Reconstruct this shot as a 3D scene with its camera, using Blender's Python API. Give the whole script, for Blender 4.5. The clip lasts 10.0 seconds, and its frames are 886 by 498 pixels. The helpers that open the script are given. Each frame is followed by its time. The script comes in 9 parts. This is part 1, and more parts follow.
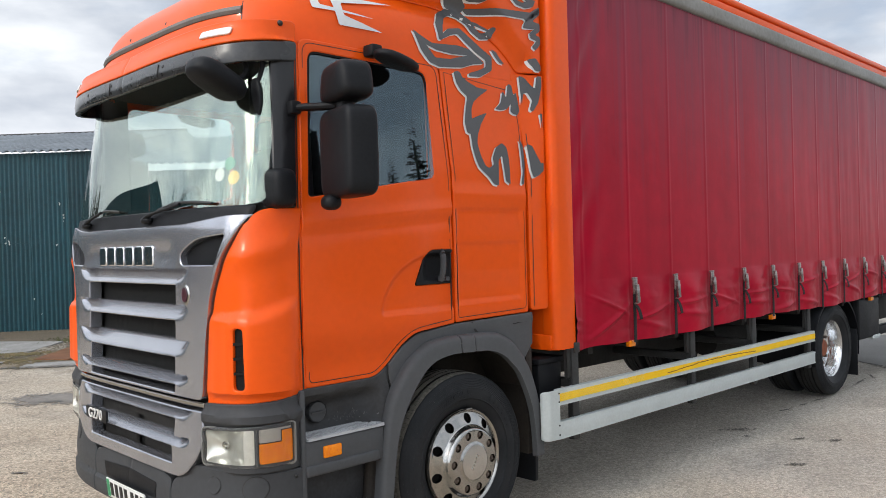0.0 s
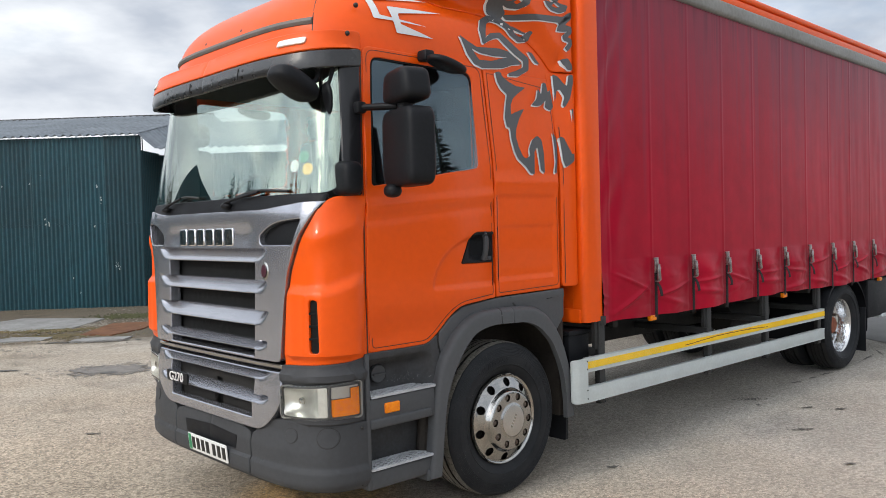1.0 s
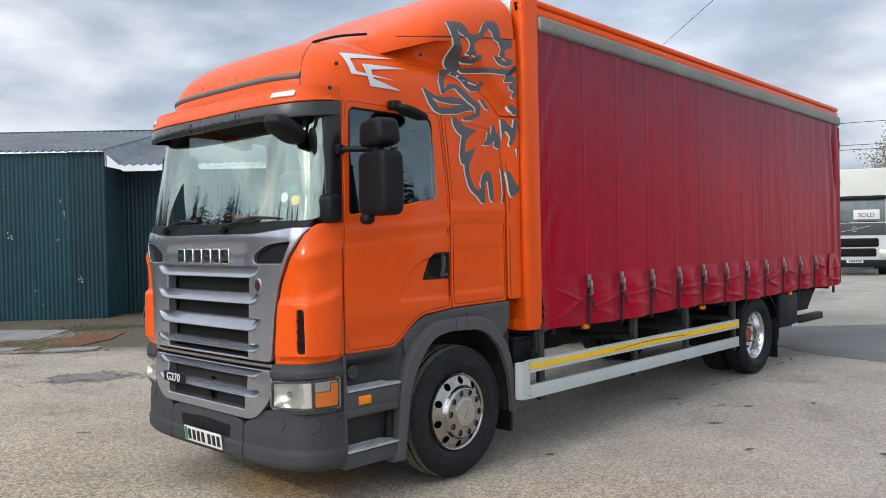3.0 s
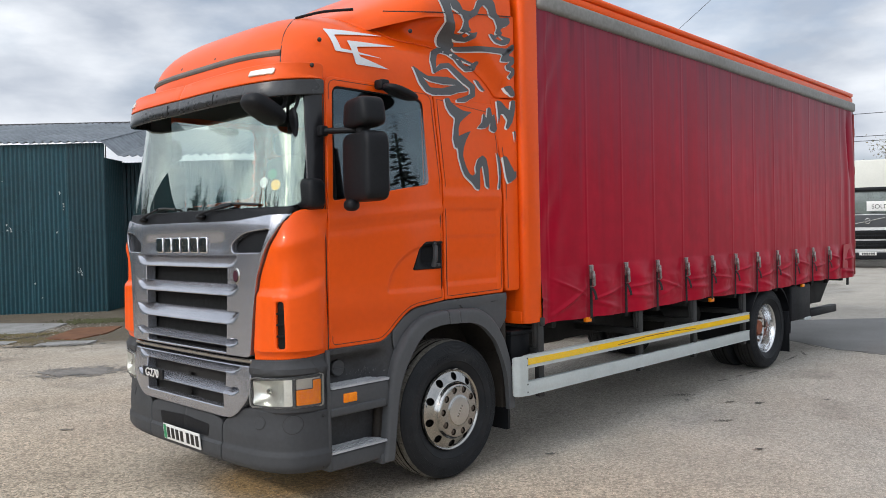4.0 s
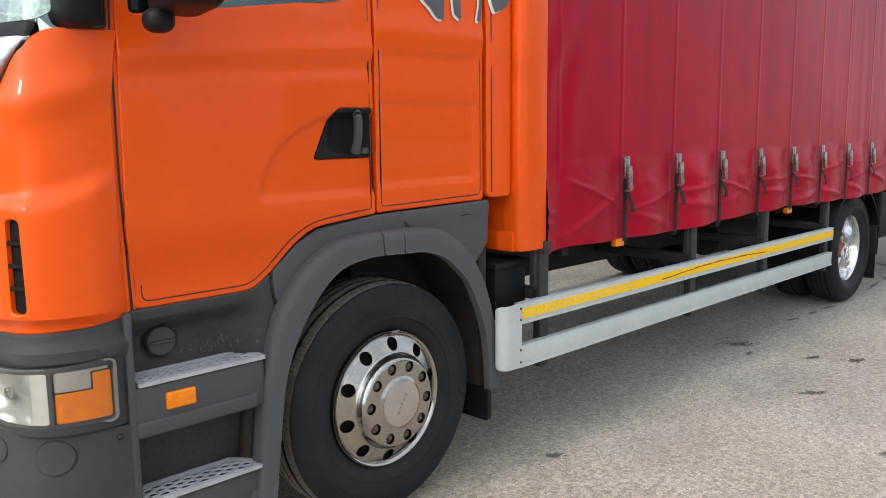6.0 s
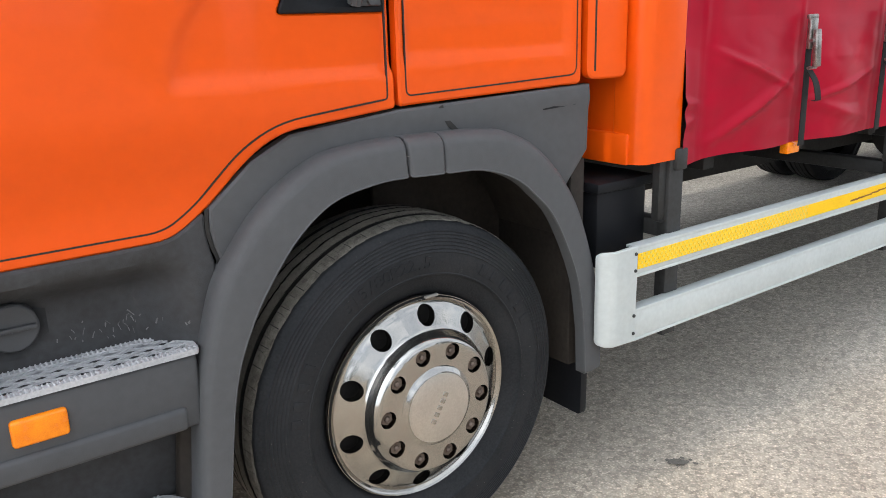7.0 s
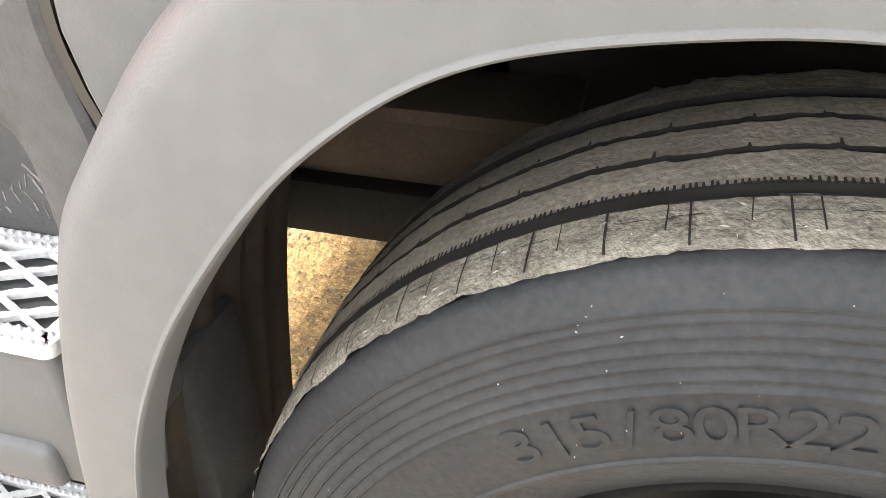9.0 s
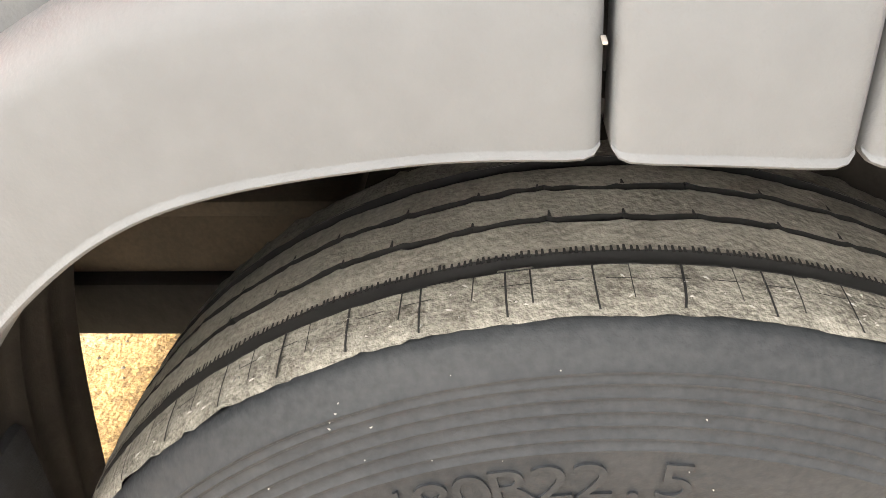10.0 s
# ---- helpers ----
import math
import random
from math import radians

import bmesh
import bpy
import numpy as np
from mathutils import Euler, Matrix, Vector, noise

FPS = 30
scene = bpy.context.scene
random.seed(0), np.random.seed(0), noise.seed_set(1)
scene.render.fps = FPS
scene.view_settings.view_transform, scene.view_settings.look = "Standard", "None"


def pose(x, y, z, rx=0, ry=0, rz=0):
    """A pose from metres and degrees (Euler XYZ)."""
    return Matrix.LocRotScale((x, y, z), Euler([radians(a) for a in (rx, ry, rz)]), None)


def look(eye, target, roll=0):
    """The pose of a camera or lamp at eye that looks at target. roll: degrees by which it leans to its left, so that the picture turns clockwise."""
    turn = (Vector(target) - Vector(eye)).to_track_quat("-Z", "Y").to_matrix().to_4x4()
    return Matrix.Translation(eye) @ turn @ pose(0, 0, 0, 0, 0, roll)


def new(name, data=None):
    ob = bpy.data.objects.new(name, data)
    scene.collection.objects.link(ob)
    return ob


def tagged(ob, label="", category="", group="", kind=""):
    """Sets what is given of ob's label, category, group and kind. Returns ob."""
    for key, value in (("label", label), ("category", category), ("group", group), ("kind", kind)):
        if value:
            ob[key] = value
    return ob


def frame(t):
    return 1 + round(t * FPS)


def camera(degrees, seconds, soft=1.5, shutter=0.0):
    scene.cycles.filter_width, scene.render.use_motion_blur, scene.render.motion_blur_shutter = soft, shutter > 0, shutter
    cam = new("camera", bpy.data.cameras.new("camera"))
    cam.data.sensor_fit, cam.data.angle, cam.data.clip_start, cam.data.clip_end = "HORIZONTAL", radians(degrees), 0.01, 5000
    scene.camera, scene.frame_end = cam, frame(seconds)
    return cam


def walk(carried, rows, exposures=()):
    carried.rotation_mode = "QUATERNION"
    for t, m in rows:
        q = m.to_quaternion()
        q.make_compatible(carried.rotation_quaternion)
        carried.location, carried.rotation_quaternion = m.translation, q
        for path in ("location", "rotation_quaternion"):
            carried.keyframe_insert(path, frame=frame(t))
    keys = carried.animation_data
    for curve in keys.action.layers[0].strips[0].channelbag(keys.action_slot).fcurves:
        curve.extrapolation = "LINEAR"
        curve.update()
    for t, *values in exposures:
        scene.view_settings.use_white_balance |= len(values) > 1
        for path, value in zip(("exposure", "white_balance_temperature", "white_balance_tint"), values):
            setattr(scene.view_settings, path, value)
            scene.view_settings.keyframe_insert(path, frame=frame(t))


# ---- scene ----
cam = camera(56.8, 10.0, soft=0.9)

PATH = [
    (0, (-3.359, -3.315, 1.785), (-1.979, -1.868, 1.768), -1.6),
    (0.5, (-3.607, -3.536, 1.78), (-2.262, -2.057, 1.73), -1.8),
    (1, (-3.883, -3.614, 1.8), (-2.532, -2.14, 1.739), -1.5),
    (1.5, (-4.147, -3.771, 1.824), (-2.766, -2.325, 1.77), -1.0),
    (2, (-4.443, -4.029, 1.848), (-3.028, -2.616, 1.81), -0.7),
    (3.5, (-4.589, -4.251, 1.865), (-3.151, -2.861, 1.834), -1.2),
    (4, (-4.254, -4.096, 1.822), (-2.835, -2.688, 1.776), -1.2),
    (4.5, (-3.828, -3.78, 1.803), (-2.417, -2.364, 1.733), -1.2),
    (5, (-3.327, -3.377, 1.753), (-1.897, -1.984, 1.636), -1.0),
    (5.2, (-3.137, -3.2, 1.713), (-1.704, -1.813, 1.577), -1.0),
    (6.3, (-1.891, -2.223, 1.639), (-0.526, -0.804, 1.288), -0.9),
    (6.5, (-1.7, -2.032, 1.61), (-0.362, -0.596, 1.226), -1.2),
    (7, (-1.172, -1.649, 1.545), (-0.038, -0.1, 0.986), -1.7),
    (7.5, (-0.758, -1.219, 1.503), (-0.015, 0.454, 0.699), -2.1),
    (8, (-0.418, -0.838, 1.44), (-0.135, 0.867, 0.433), -1.5),
    (8.5, (-0.223, -0.52, 1.342), (-0.409, 1.098, 0.181), -0.7),
    (9, (-0.162, -0.325, 1.274), (-0.65, 1.225, 0.109), -2.0),
    (9.5, (-0.111, -0.309, 1.289), (-0.542, 1.316, 0.205), -2.9),
    (10, (-0.089, -0.314, 1.316), (-0.233, 1.359, 0.23), -3.0),
]
EXPOSURES = [
    (0.0, 0.42, 6150, 10), (2.0, 0.3, 6050, 10), (3.5, 0.22, 5900, 10), (4.2, 0.3, 6100, 10), (5.0, 0.4, 6150, 10), (6.5, 0.8, 6100, 10), (7.0, 1.06, 6150, 10),
    (7.5, 1.75, 6250, 10), (8.0, 2.45, 6400, 10), (8.5, 2.72, 6650, 10), (9.0, 3.08, 6850, 10), (9.5, 3.2, 7000, 10), (10.0, 3.31, 7250, 10),
]
walk(cam, [(t, look(eye, target, roll)) for t, eye, target, roll in PATH], EXPOSURES)

# ---- light ----
SUN = Vector((1.15, -0.06, -0.72)).normalized()
sun = new("sun", bpy.data.lights.new("sun", "SUN"))
sun.data.energy, sun.data.angle, sun.data.color = 0.9, radians(3.0), (1.0, 0.92, 0.78)
sun.matrix_world = look((-20, 5, 30), Vector((-20, 5, 30)) + SUN)

world = bpy.data.worlds.new("sky")
scene.world = world
world.use_nodes = True


def build_sky():
    nt = world.node_tree
    n, l = nt.nodes, nt.links
    bg = n["Background"]
    sky = n.new("ShaderNodeTexSky")
    sky.sky_type, sky.sun_disc = "NISHITA", False
    sky.sun_elevation = math.asin(-SUN.z)
    sky.sun_rotation = math.atan2(-SUN.x, -SUN.y)
    sky.dust_density = 2.5
    tc = n.new("ShaderNodeTexCoord")
    mp = n.new("ShaderNodeMapping")
    mp.inputs["Scale"].default_value = (1.0, 1.0, 2.6)
    l.new(tc.outputs["Generated"], mp.inputs["Vector"])
    big = n.new("ShaderNodeTexNoise")
    big.inputs["Scale"].default_value, big.inputs["Detail"].default_value = 2.6, 9.0
    big.inputs["Roughness"].default_value = 0.56
    l.new(mp.outputs["Vector"], big.inputs["Vector"])
    cover = n.new("ShaderNodeValToRGB")
    cover.color_ramp.elements[0].position, cover.color_ramp.elements[1].position = 0.17, 0.49
    l.new(big.outputs["Fac"], cover.inputs["Fac"])
    tone = n.new("ShaderNodeTexNoise")
    tone.inputs["Scale"].default_value, tone.inputs["Detail"].default_value = 4.3, 7.0
    l.new(mp.outputs["Vector"], tone.inputs["Vector"])
    ramp = n.new("ShaderNodeValToRGB")
    ramp.color_ramp.elements[0].position, ramp.color_ramp.elements[0].color = 0.36, (4.4, 4.65, 5.05, 1)
    ramp.color_ramp.elements[1].position, ramp.color_ramp.elements[1].color = 0.62, (8.5, 8.45, 8.3, 1)
    l.new(tone.outputs["Fac"], ramp.inputs["Fac"])
    mix = n.new("ShaderNodeMix")
    mix.data_type = "RGBA"
    l.new(cover.outputs["Color"], mix.inputs["Factor"])
    l.new(sky.outputs["Color"], mix.inputs["A"])
    l.new(ramp.outputs["Color"], mix.inputs["B"])
    # thin cloud glows round the veiled sun
    dot = n.new("ShaderNodeVectorMath")
    dot.operation = "DOT_PRODUCT"
    dot.inputs[1].default_value = -SUN
    l.new(tc.outputs["Generated"], dot.inputs[0])
    pos = n.new("ShaderNodeMath")
    pos.operation = "MAXIMUM"
    pos.inputs[1].default_value = 0.0
    l.new(dot.outputs["Value"], pos.inputs[0])
    pw = n.new("ShaderNodeMath")
    pw.operation = "POWER"
    pw.inputs[1].default_value = 2.0
    l.new(pos.outputs[0], pw.inputs[0])
    gain = n.new("ShaderNodeMath")
    gain.operation = "MULTIPLY_ADD"
    gain.inputs[1].default_value, gain.inputs[2].default_value = 1.5, 1.0
    l.new(pw.outputs[0], gain.inputs[0])
    glow = n.new("ShaderNodeVectorMath")
    glow.operation = "SCALE"
    l.new(mix.outputs["Result"], glow.inputs[0])
    l.new(gain.outputs[0], glow.inputs["Scale"])
    l.new(glow.outputs["Vector"], bg.inputs["Color"])
    bg.inputs["Strength"].default_value = 0.10


build_sky()

# ---- materials ----


def material(name, base, rough=0.5, metal=0.0, coat=0.0, spots=None, scale=8.0, amount=0.25, bump=0.0, bump_scale=60.0, fine=None, spec=0.5, coat_rough=0.05):
    """A principled surface whose colour wanders between base and spots at two scales, with a little relief."""
    m = bpy.data.materials.new(name)
    m.use_nodes = True
    n, l = m.node_tree.nodes, m.node_tree.links
    b = n["Principled BSDF"]
    b.inputs["Roughness"].default_value, b.inputs["Metallic"].default_value = rough, metal
    b.inputs["Coat Weight"].default_value, b.inputs["Coat Roughness"].default_value = coat, coat_rough
    b.inputs["Specular IOR Level"].default_value = spec
    tc = n.new("ShaderNodeTexCoord")
    big = n.new("ShaderNodeTexNoise")
    big.inputs["Scale"].default_value, big.inputs["Detail"].default_value = scale, 6.0
    l.new(tc.outputs["Object"], big.inputs["Vector"])
    small = n.new("ShaderNodeTexNoise")
    small.inputs["Scale"].default_value, small.inputs["Detail"].default_value = fine or scale * 14, 4.0
    l.new(tc.outputs["Object"], small.inputs["Vector"])
    add = n.new("ShaderNodeMath")
    add.operation = "MULTIPLY_ADD"
    add.inputs[1].default_value = 0.5
    l.new(small.outputs["Fac"], add.inputs[0])
    half = n.new("ShaderNodeMath")
    half.operation = "MULTIPLY"
    half.inputs[1].default_value = 0.5
    l.new(big.outputs["Fac"], half.inputs[0])
    l.new(half.outputs[0], add.inputs[2])
    ramp = n.new("ShaderNodeValToRGB")
    ramp.color_ramp.elements[0].position, ramp.color_ramp.elements[1].position = 0.36, 0.66
    s = spots or tuple(c * (1 - amount) for c in base)
    ramp.color_ramp.elements[0].color, ramp.color_ramp.elements[1].color = (*s, 1), (*base, 1)
    l.new(add.outputs[0], ramp.inputs["Fac"])
    l.new(ramp.outputs["Color"], b.inputs["Base Color"])
    rr = n.new("ShaderNodeMapRange")
    rr.inputs["To Min"].default_value, rr.inputs["To Max"].default_value = min(1, rough * 1.18 + 0.02), rough * 0.85
    l.new(big.outputs["Fac"], rr.inputs["Value"])
    l.new(rr.outputs["Result"], b.inputs["Roughness"])
    if bump:
        fn = n.new("ShaderNodeTexNoise")
        fn.inputs["Scale"].default_value, fn.inputs["Detail"].default_value = bump_scale, 3.0
        l.new(tc.outputs["Object"], fn.inputs["Vector"])
        bp = n.new("ShaderNodeBump")
        bp.inputs["Strength"].default_value, bp.inputs["Distance"].default_value = 1.0, bump
        l.new(fn.outputs["Fac"], bp.inputs["Height"])
        l.new(bp.outputs["Normal"], b.inputs["Normal"])
    return m


ORANGE = material("orange_paint", (0.80, 0.092, 0.001), 0.36, coat=0.20, spec=0.20, amount=0.07, scale=1.7, bump=0.0004, bump_scale=3.0)
GREY_PLASTIC = material("grey_plastic", (0.078, 0.081, 0.086), 0.50, spec=0.17, amount=0.14, scale=3.0, bump=0.0005, bump_scale=420)
# arch plastic is a little lighter than GREY_PLASTIC, the bumper a little darker
ARCH_PLASTIC = material("arch_grey_plastic", (0.089, 0.092, 0.097), 0.50, spec=0.18, amount=0.12, scale=3.0, bump=0.0004, bump_scale=420)
BUMPER = material("bumper_plastic", (0.058, 0.060, 0.064), 0.52, spec=0.14, amount=0.16, scale=2.4, bump=0.0006, bump_scale=380)
BLACK_PLASTIC = material("black_plastic", (0.012, 0.013, 0.0155), 0.45, spec=0.16, amount=0.3, scale=5, bump=0.0006, bump_scale=380)
BLACK_GLOSS = material("black_gloss", (0.010, 0.010, 0.012), 0.22, amount=0.3, scale=4)
MESH_BLACK = material("grille_mesh", (0.007, 0.0075, 0.008), 0.7, amount=0.4, scale=30, bump=0.002, bump_scale=260, spec=0.2)
SILVER = material("silver_grey_paint", (0.38, 0.39, 0.43), 0.23, metal=0.75, coat=0.35, amount=0.12, scale=5)
CHROME = material("chrome", (0.40, 0.397, 0.382), 0.14, metal=1.0, amount=0.06, scale=9, bump=0.0012, bump_scale=9)
BADGE = material("badge_chrome", (0.72, 0.73, 0.74), 0.16, metal=1.0, amount=0.1, scale=30, bump=0.004, bump_scale=22)
STEEL_CAP = material("brushed_cap", (0.62, 0.61, 0.59), 0.3, metal=1.0, amount=0.18, scale=14)
ALUMINIUM = material("aluminium", (0.57, 0.62, 0.62), 0.45, metal=0.3, amount=0.12, scale=4, bump=0.0006, bump_scale=70)
RAIL_GREY = material("rail_grey", (0.27, 0.265, 0.25), 0.5, metal=0.3, spots=(0.19, 0.185, 0.17), scale=1.6, fine=26, bump=0.001, bump_scale=50)
TREAD_PLATE = material("step_paint", (0.50, 0.51, 0.53), 0.55, spots=(0.33, 0.34, 0.36), scale=12, bump=0.001, bump_scale=130)
DARK_STEEL = material("dark_steel", (0.030, 0.031, 0.032), 0.6, spots=(0.016, 0.0155, 0.014), scale=5, bump=0.001, bump_scale=60)
UNDERBODY = material("dirty_underbody", (0.014, 0.0125, 0.011), 0.8, spots=(0.007, 0.0065, 0.006), scale=6, bump=0.002, bump_scale=40)
RUSTY = material("rusty_hub", (0.33, 0.10, 0.045), 0.7, spots=(0.16, 0.05, 0.025), scale=18)
NUT = material("worn_nut", (0.16, 0.125, 0.10), 0.55, metal=0.4, spots=(0.07, 0.05, 0.04), scale=30)
GRIT = material("pale_grit", (0.27, 0.26, 0.24), 0.8, amount=0.4, scale=90)
SIDEWALL = material("tyre_sidewall", (0.023, 0.0245, 0.027), 0.58, spec=0.20, spots=(0.0105, 0.012, 0.0145), scale=7, fine=150, bump=0.0008, bump_scale=160)
TREAD = material("tyre_tread", (0.27, 0.252, 0.214), 0.85, spots=(0.115, 0.104, 0.087), scale=16, fine=210, bump=0.0022, bump_scale=150)
# rear tread and shoulders, much darker than TREAD
TREAD_DARK = material("dark_tread", (0.022, 0.021, 0.020), 0.8, spots=(0.013, 0.0125, 0.012), scale=9, fine=170, bump=0.0016, bump_scale=120)
WORN = material("worn_shoulder", (0.225, 0.212, 0.182), 0.88, spots=(0.072, 0.065, 0.053), scale=44, fine=330, bump=0.004, bump_scale=140)
# darker than rubber: shade down in grooves and slits is put into the colour
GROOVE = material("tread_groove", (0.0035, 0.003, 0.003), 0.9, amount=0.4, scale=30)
WHITE = material("white_vinyl", (0.78, 0.76, 0.74), 0.35, amount=0.08, scale=4)
DECAL = material("dark_decal", (0.085, 0.088, 0.095), 0.35, amount=0.15, scale=4)
SWOOSH = material("silver_decal", (0.66, 0.68, 0.70), 0.3, amount=0.08, scale=4)
PLATE_WHITE = material("plate_white", (0.72, 0.72, 0.70), 0.4, amount=0.08, scale=12)
PLATE_GREEN = material("plate_green", (0.03, 0.30, 0.12), 0.4)
INK = material("black_ink", (0.012, 0.012, 0.012), 0.5)
YELLOW_TAPE = material("yellow_tape", (0.92, 0.58, 0.004), 0.4, spots=(0.86, 0.51, 0.004), scale=9, spec=0.2)
TAPE_DIRT = material("tape_scuff", (0.30, 0.13, 0.02), 0.7, amount=0.4, scale=20)
BLUE_BADGE = material("badge_red", (0.06, 0.012, 0.025), 0.3, coat=0.6)
WEB_STRAP = material("webbing", (0.009, 0.009, 0.010), 0.8, amount=0.4, scale=20, bump=0.0008, bump_scale=300)
BUCKLE = material("buckle_steel", (0.46, 0.45, 0.43), 0.28, metal=0.85, spots=(0.12, 0.11, 0.10), scale=26)
LINER = material("ribbed_liner", (0.038, 0.031, 0.025), 0.75, spots=(0.020, 0.016, 0.013), scale=7, fine=50, bump=0.001, bump_scale=60)
# near-black brown: the darkness inside the arch is put into this colour
BLOCKER_BROWN = material("blocker_brown", (0.028, 0.022, 0.017), 0.85, spots=(0.012, 0.0095, 0.0075), scale=6, fine=60, bump=0.002, bump_scale=60)
SCUFFED = material("scuffed_plastic", (0.062, 0.064, 0.068), 0.6, spec=0.15, spots=(0.045, 0.045, 0.046), scale=10, fine=55, bump=0.0008, bump_scale=300)
SEAT = material("seat_cloth", (0.05, 0.05, 0.055), 0.85, amount=0.3, scale=12)


def glassy(name, tint, rough=0.0, ior=1.5, sheen=(1.0, 1.0, 1.0)):
    m = bpy.data.materials.new(name)
    m.use_nodes = True
    b = m.node_tree.nodes["Principled BSDF"]
    b.inputs["Base Color"].default_value = (*tint, 1)
    b.inputs["Roughness"].default_value = rough
    b.inputs["Transmission Weight"].default_value = 1.0
    b.inputs["IOR"].default_value = ior
    b.inputs["Specular Tint"].default_value = (*sheen, 1)
    return m


SCREEN_GLASS = glassy("windscreen_glass", (0.80, 0.89, 0.82), 0.0, 2.45, (0.86, 1.0, 0.87))
SIDE_GLASS = glassy("side_glass", (0.36, 0.43, 0.49), 0.0, 1.9, (0.72, 0.92, 1.0))
CLEAR_GLASS = glassy("clear_glass", (0.80, 0.88, 0.84), 0.0, 1.45)
LENS = glassy("lamp_lens", (0.95, 0.96, 0.96), 0.05, 1.45)
ROOF_STRIP = material("weathered_strip", (0.15, 0.14, 0.125), 0.5, spots=(0.10, 0.095, 0.085), scale=6)
VISOR = material("smoked_visor", (0.026, 0.026, 0.027), 0.26, amount=0.3, scale=4, coat=0.3)
AMBER = material("amber_lens", (0.95, 0.30, 0.004), 0.25, coat=0.25, spec=0.3, spots=(0.78, 0.17, 0.003), scale=40)
REFLECTOR = material("lamp_reflector", (0.80, 0.81, 0.76), 0.30, metal=0.8, amount=0.22, scale=26)


def curtain_material():
    m = material("red_pvc", (0.43, 0.0053, 0.026), 0.28, spots=(0.32, 0.0040, 0.0205), spec=0.11, scale=0.7, fine=6, bump=0.0012, bump_scale=4.0)
    n, l = m.node_tree.nodes, m.node_tree.links
    b = n["Principled BSDF"]
    tc = n.new("ShaderNodeTexCoord")
    mp = n.new("ShaderNodeMapping")
    mp.inputs["Scale"].default_value = (3.6, 1.0, 0.25)
    l.new(tc.outputs["Object"], mp.inputs["Vector"])
    no = n.new("ShaderNodeTexNoise")
    no.inputs["Scale"].default_value, no.inputs["Detail"].default_value = 1.4, 5
    l.new(mp.outputs["Vector"], no.inputs["Vector"])
    r = n.new("ShaderNodeValToRGB")
    r.color_ramp.elements[0].position, r.color_ramp.elements[0].color = 0.36, (0.62, 0.62, 0.66, 1)
    r.color_ramp.elements[1].position, r.color_ramp.elements[1].color = 0.6, (1, 1, 1, 1)
    l.new(no.outputs["Fac"], r.inputs["Fac"])
    mix = n.new("ShaderNodeMix")
    mix.data_type, mix.blend_type = "RGBA", "MULTIPLY"
    mix.inputs["Factor"].default_value = 0.35
    old = b.inputs["Base Color"].links[0].from_socket
    l.new(old, mix.inputs["A"])
    l.new(r.outputs["Color"], mix.inputs["B"])
    l.new(mix.outputs["Result"], b.inputs["Base Color"])
    # dirt that has run down from the track in streaks; its purple also paints in reflected sky
    sep = n.new("ShaderNodeSeparateXYZ")
    l.new(tc.outputs["Object"], sep.inputs[0])
    m2 = n.new("ShaderNodeMapping")
    m2.inputs["Scale"].default_value = (9.0, 1.0, 0.10)
    l.new(tc.outputs["Object"], m2.inputs["Vector"])
    run = n.new("ShaderNodeTexNoise")
    run.inputs["Scale"].default_value, run.inputs["Detail"].default_value = 1.6, 6
    l.new(m2.outputs["Vector"], run.inputs["Vector"])
    reach = n.new("ShaderNodeMath")
    reach.operation = "MULTIPLY_ADD"
    reach.inputs[1].default_value = 1.9
    l.new(run.outputs["Fac"], reach.inputs[0])
    l.new(sep.outputs["Z"], reach.inputs[2])
    dirt = n.new("ShaderNodeMapRange")
    dirt.inputs["From Min"].default_value, dirt.inputs["From Max"].default_value = 3.1, 4.45
    dirt.inputs["To Max"].default_value = 0.76
    l.new(reach.outputs[0], dirt.inputs["Value"])
    mixd = n.new("ShaderNodeMix")
    mixd.data_type = "RGBA"
    mixd.inputs["B"].default_value = (0.165, 0.036, 0.060, 1)
    l.new(dirt.outputs["Result"], mixd.inputs["Factor"])
    l.new(mix.outputs["Result"], mixd.inputs["A"])
    # black runs just under the track
    m3 = n.new("ShaderNodeMapping")
    m3.inputs["Scale"].default_value = (16.0, 1.0, 0.5)
    l.new(tc.outputs["Object"], m3.inputs["Vector"])
    thin = n.new("ShaderNodeTexNoise")
    thin.inputs["Scale"].default_value, thin.inputs["Detail"].default_value = 1.0, 5
    l.new(m3.outputs["Vector"], thin.inputs["Vector"])
    low = n.new("ShaderNodeMath")
    low.operation = "MULTIPLY_ADD"
    low.inputs[1].default_value = 2.6
    l.new(thin.outputs["Fac"], low.inputs[0])
    l.new(sep.outputs["Z"], low.inputs[2])
    runs = n.new("ShaderNodeMapRange")
    runs.inputs["From Min"].default_value, runs.inputs["From Max"].default_value = 4.75, 5.5
    runs.inputs["To Max"].default_value = 0.62
    l.new(low.outputs[0], runs.inputs["Value"])
    mixr = n.new("ShaderNodeMix")
    mixr.data_type = "RGBA"
    mixr.inputs["B"].default_value = (0.030, 0.014, 0.024, 1)
    l.new(runs.outputs["Result"], mixr.inputs["Factor"])
    l.new(mixd.outputs["Result"], mixr.inputs["A"])
    l.new(mixr.outputs["Result"], b.inputs["Base Color"])
    return m


CURTAIN = curtain_material()


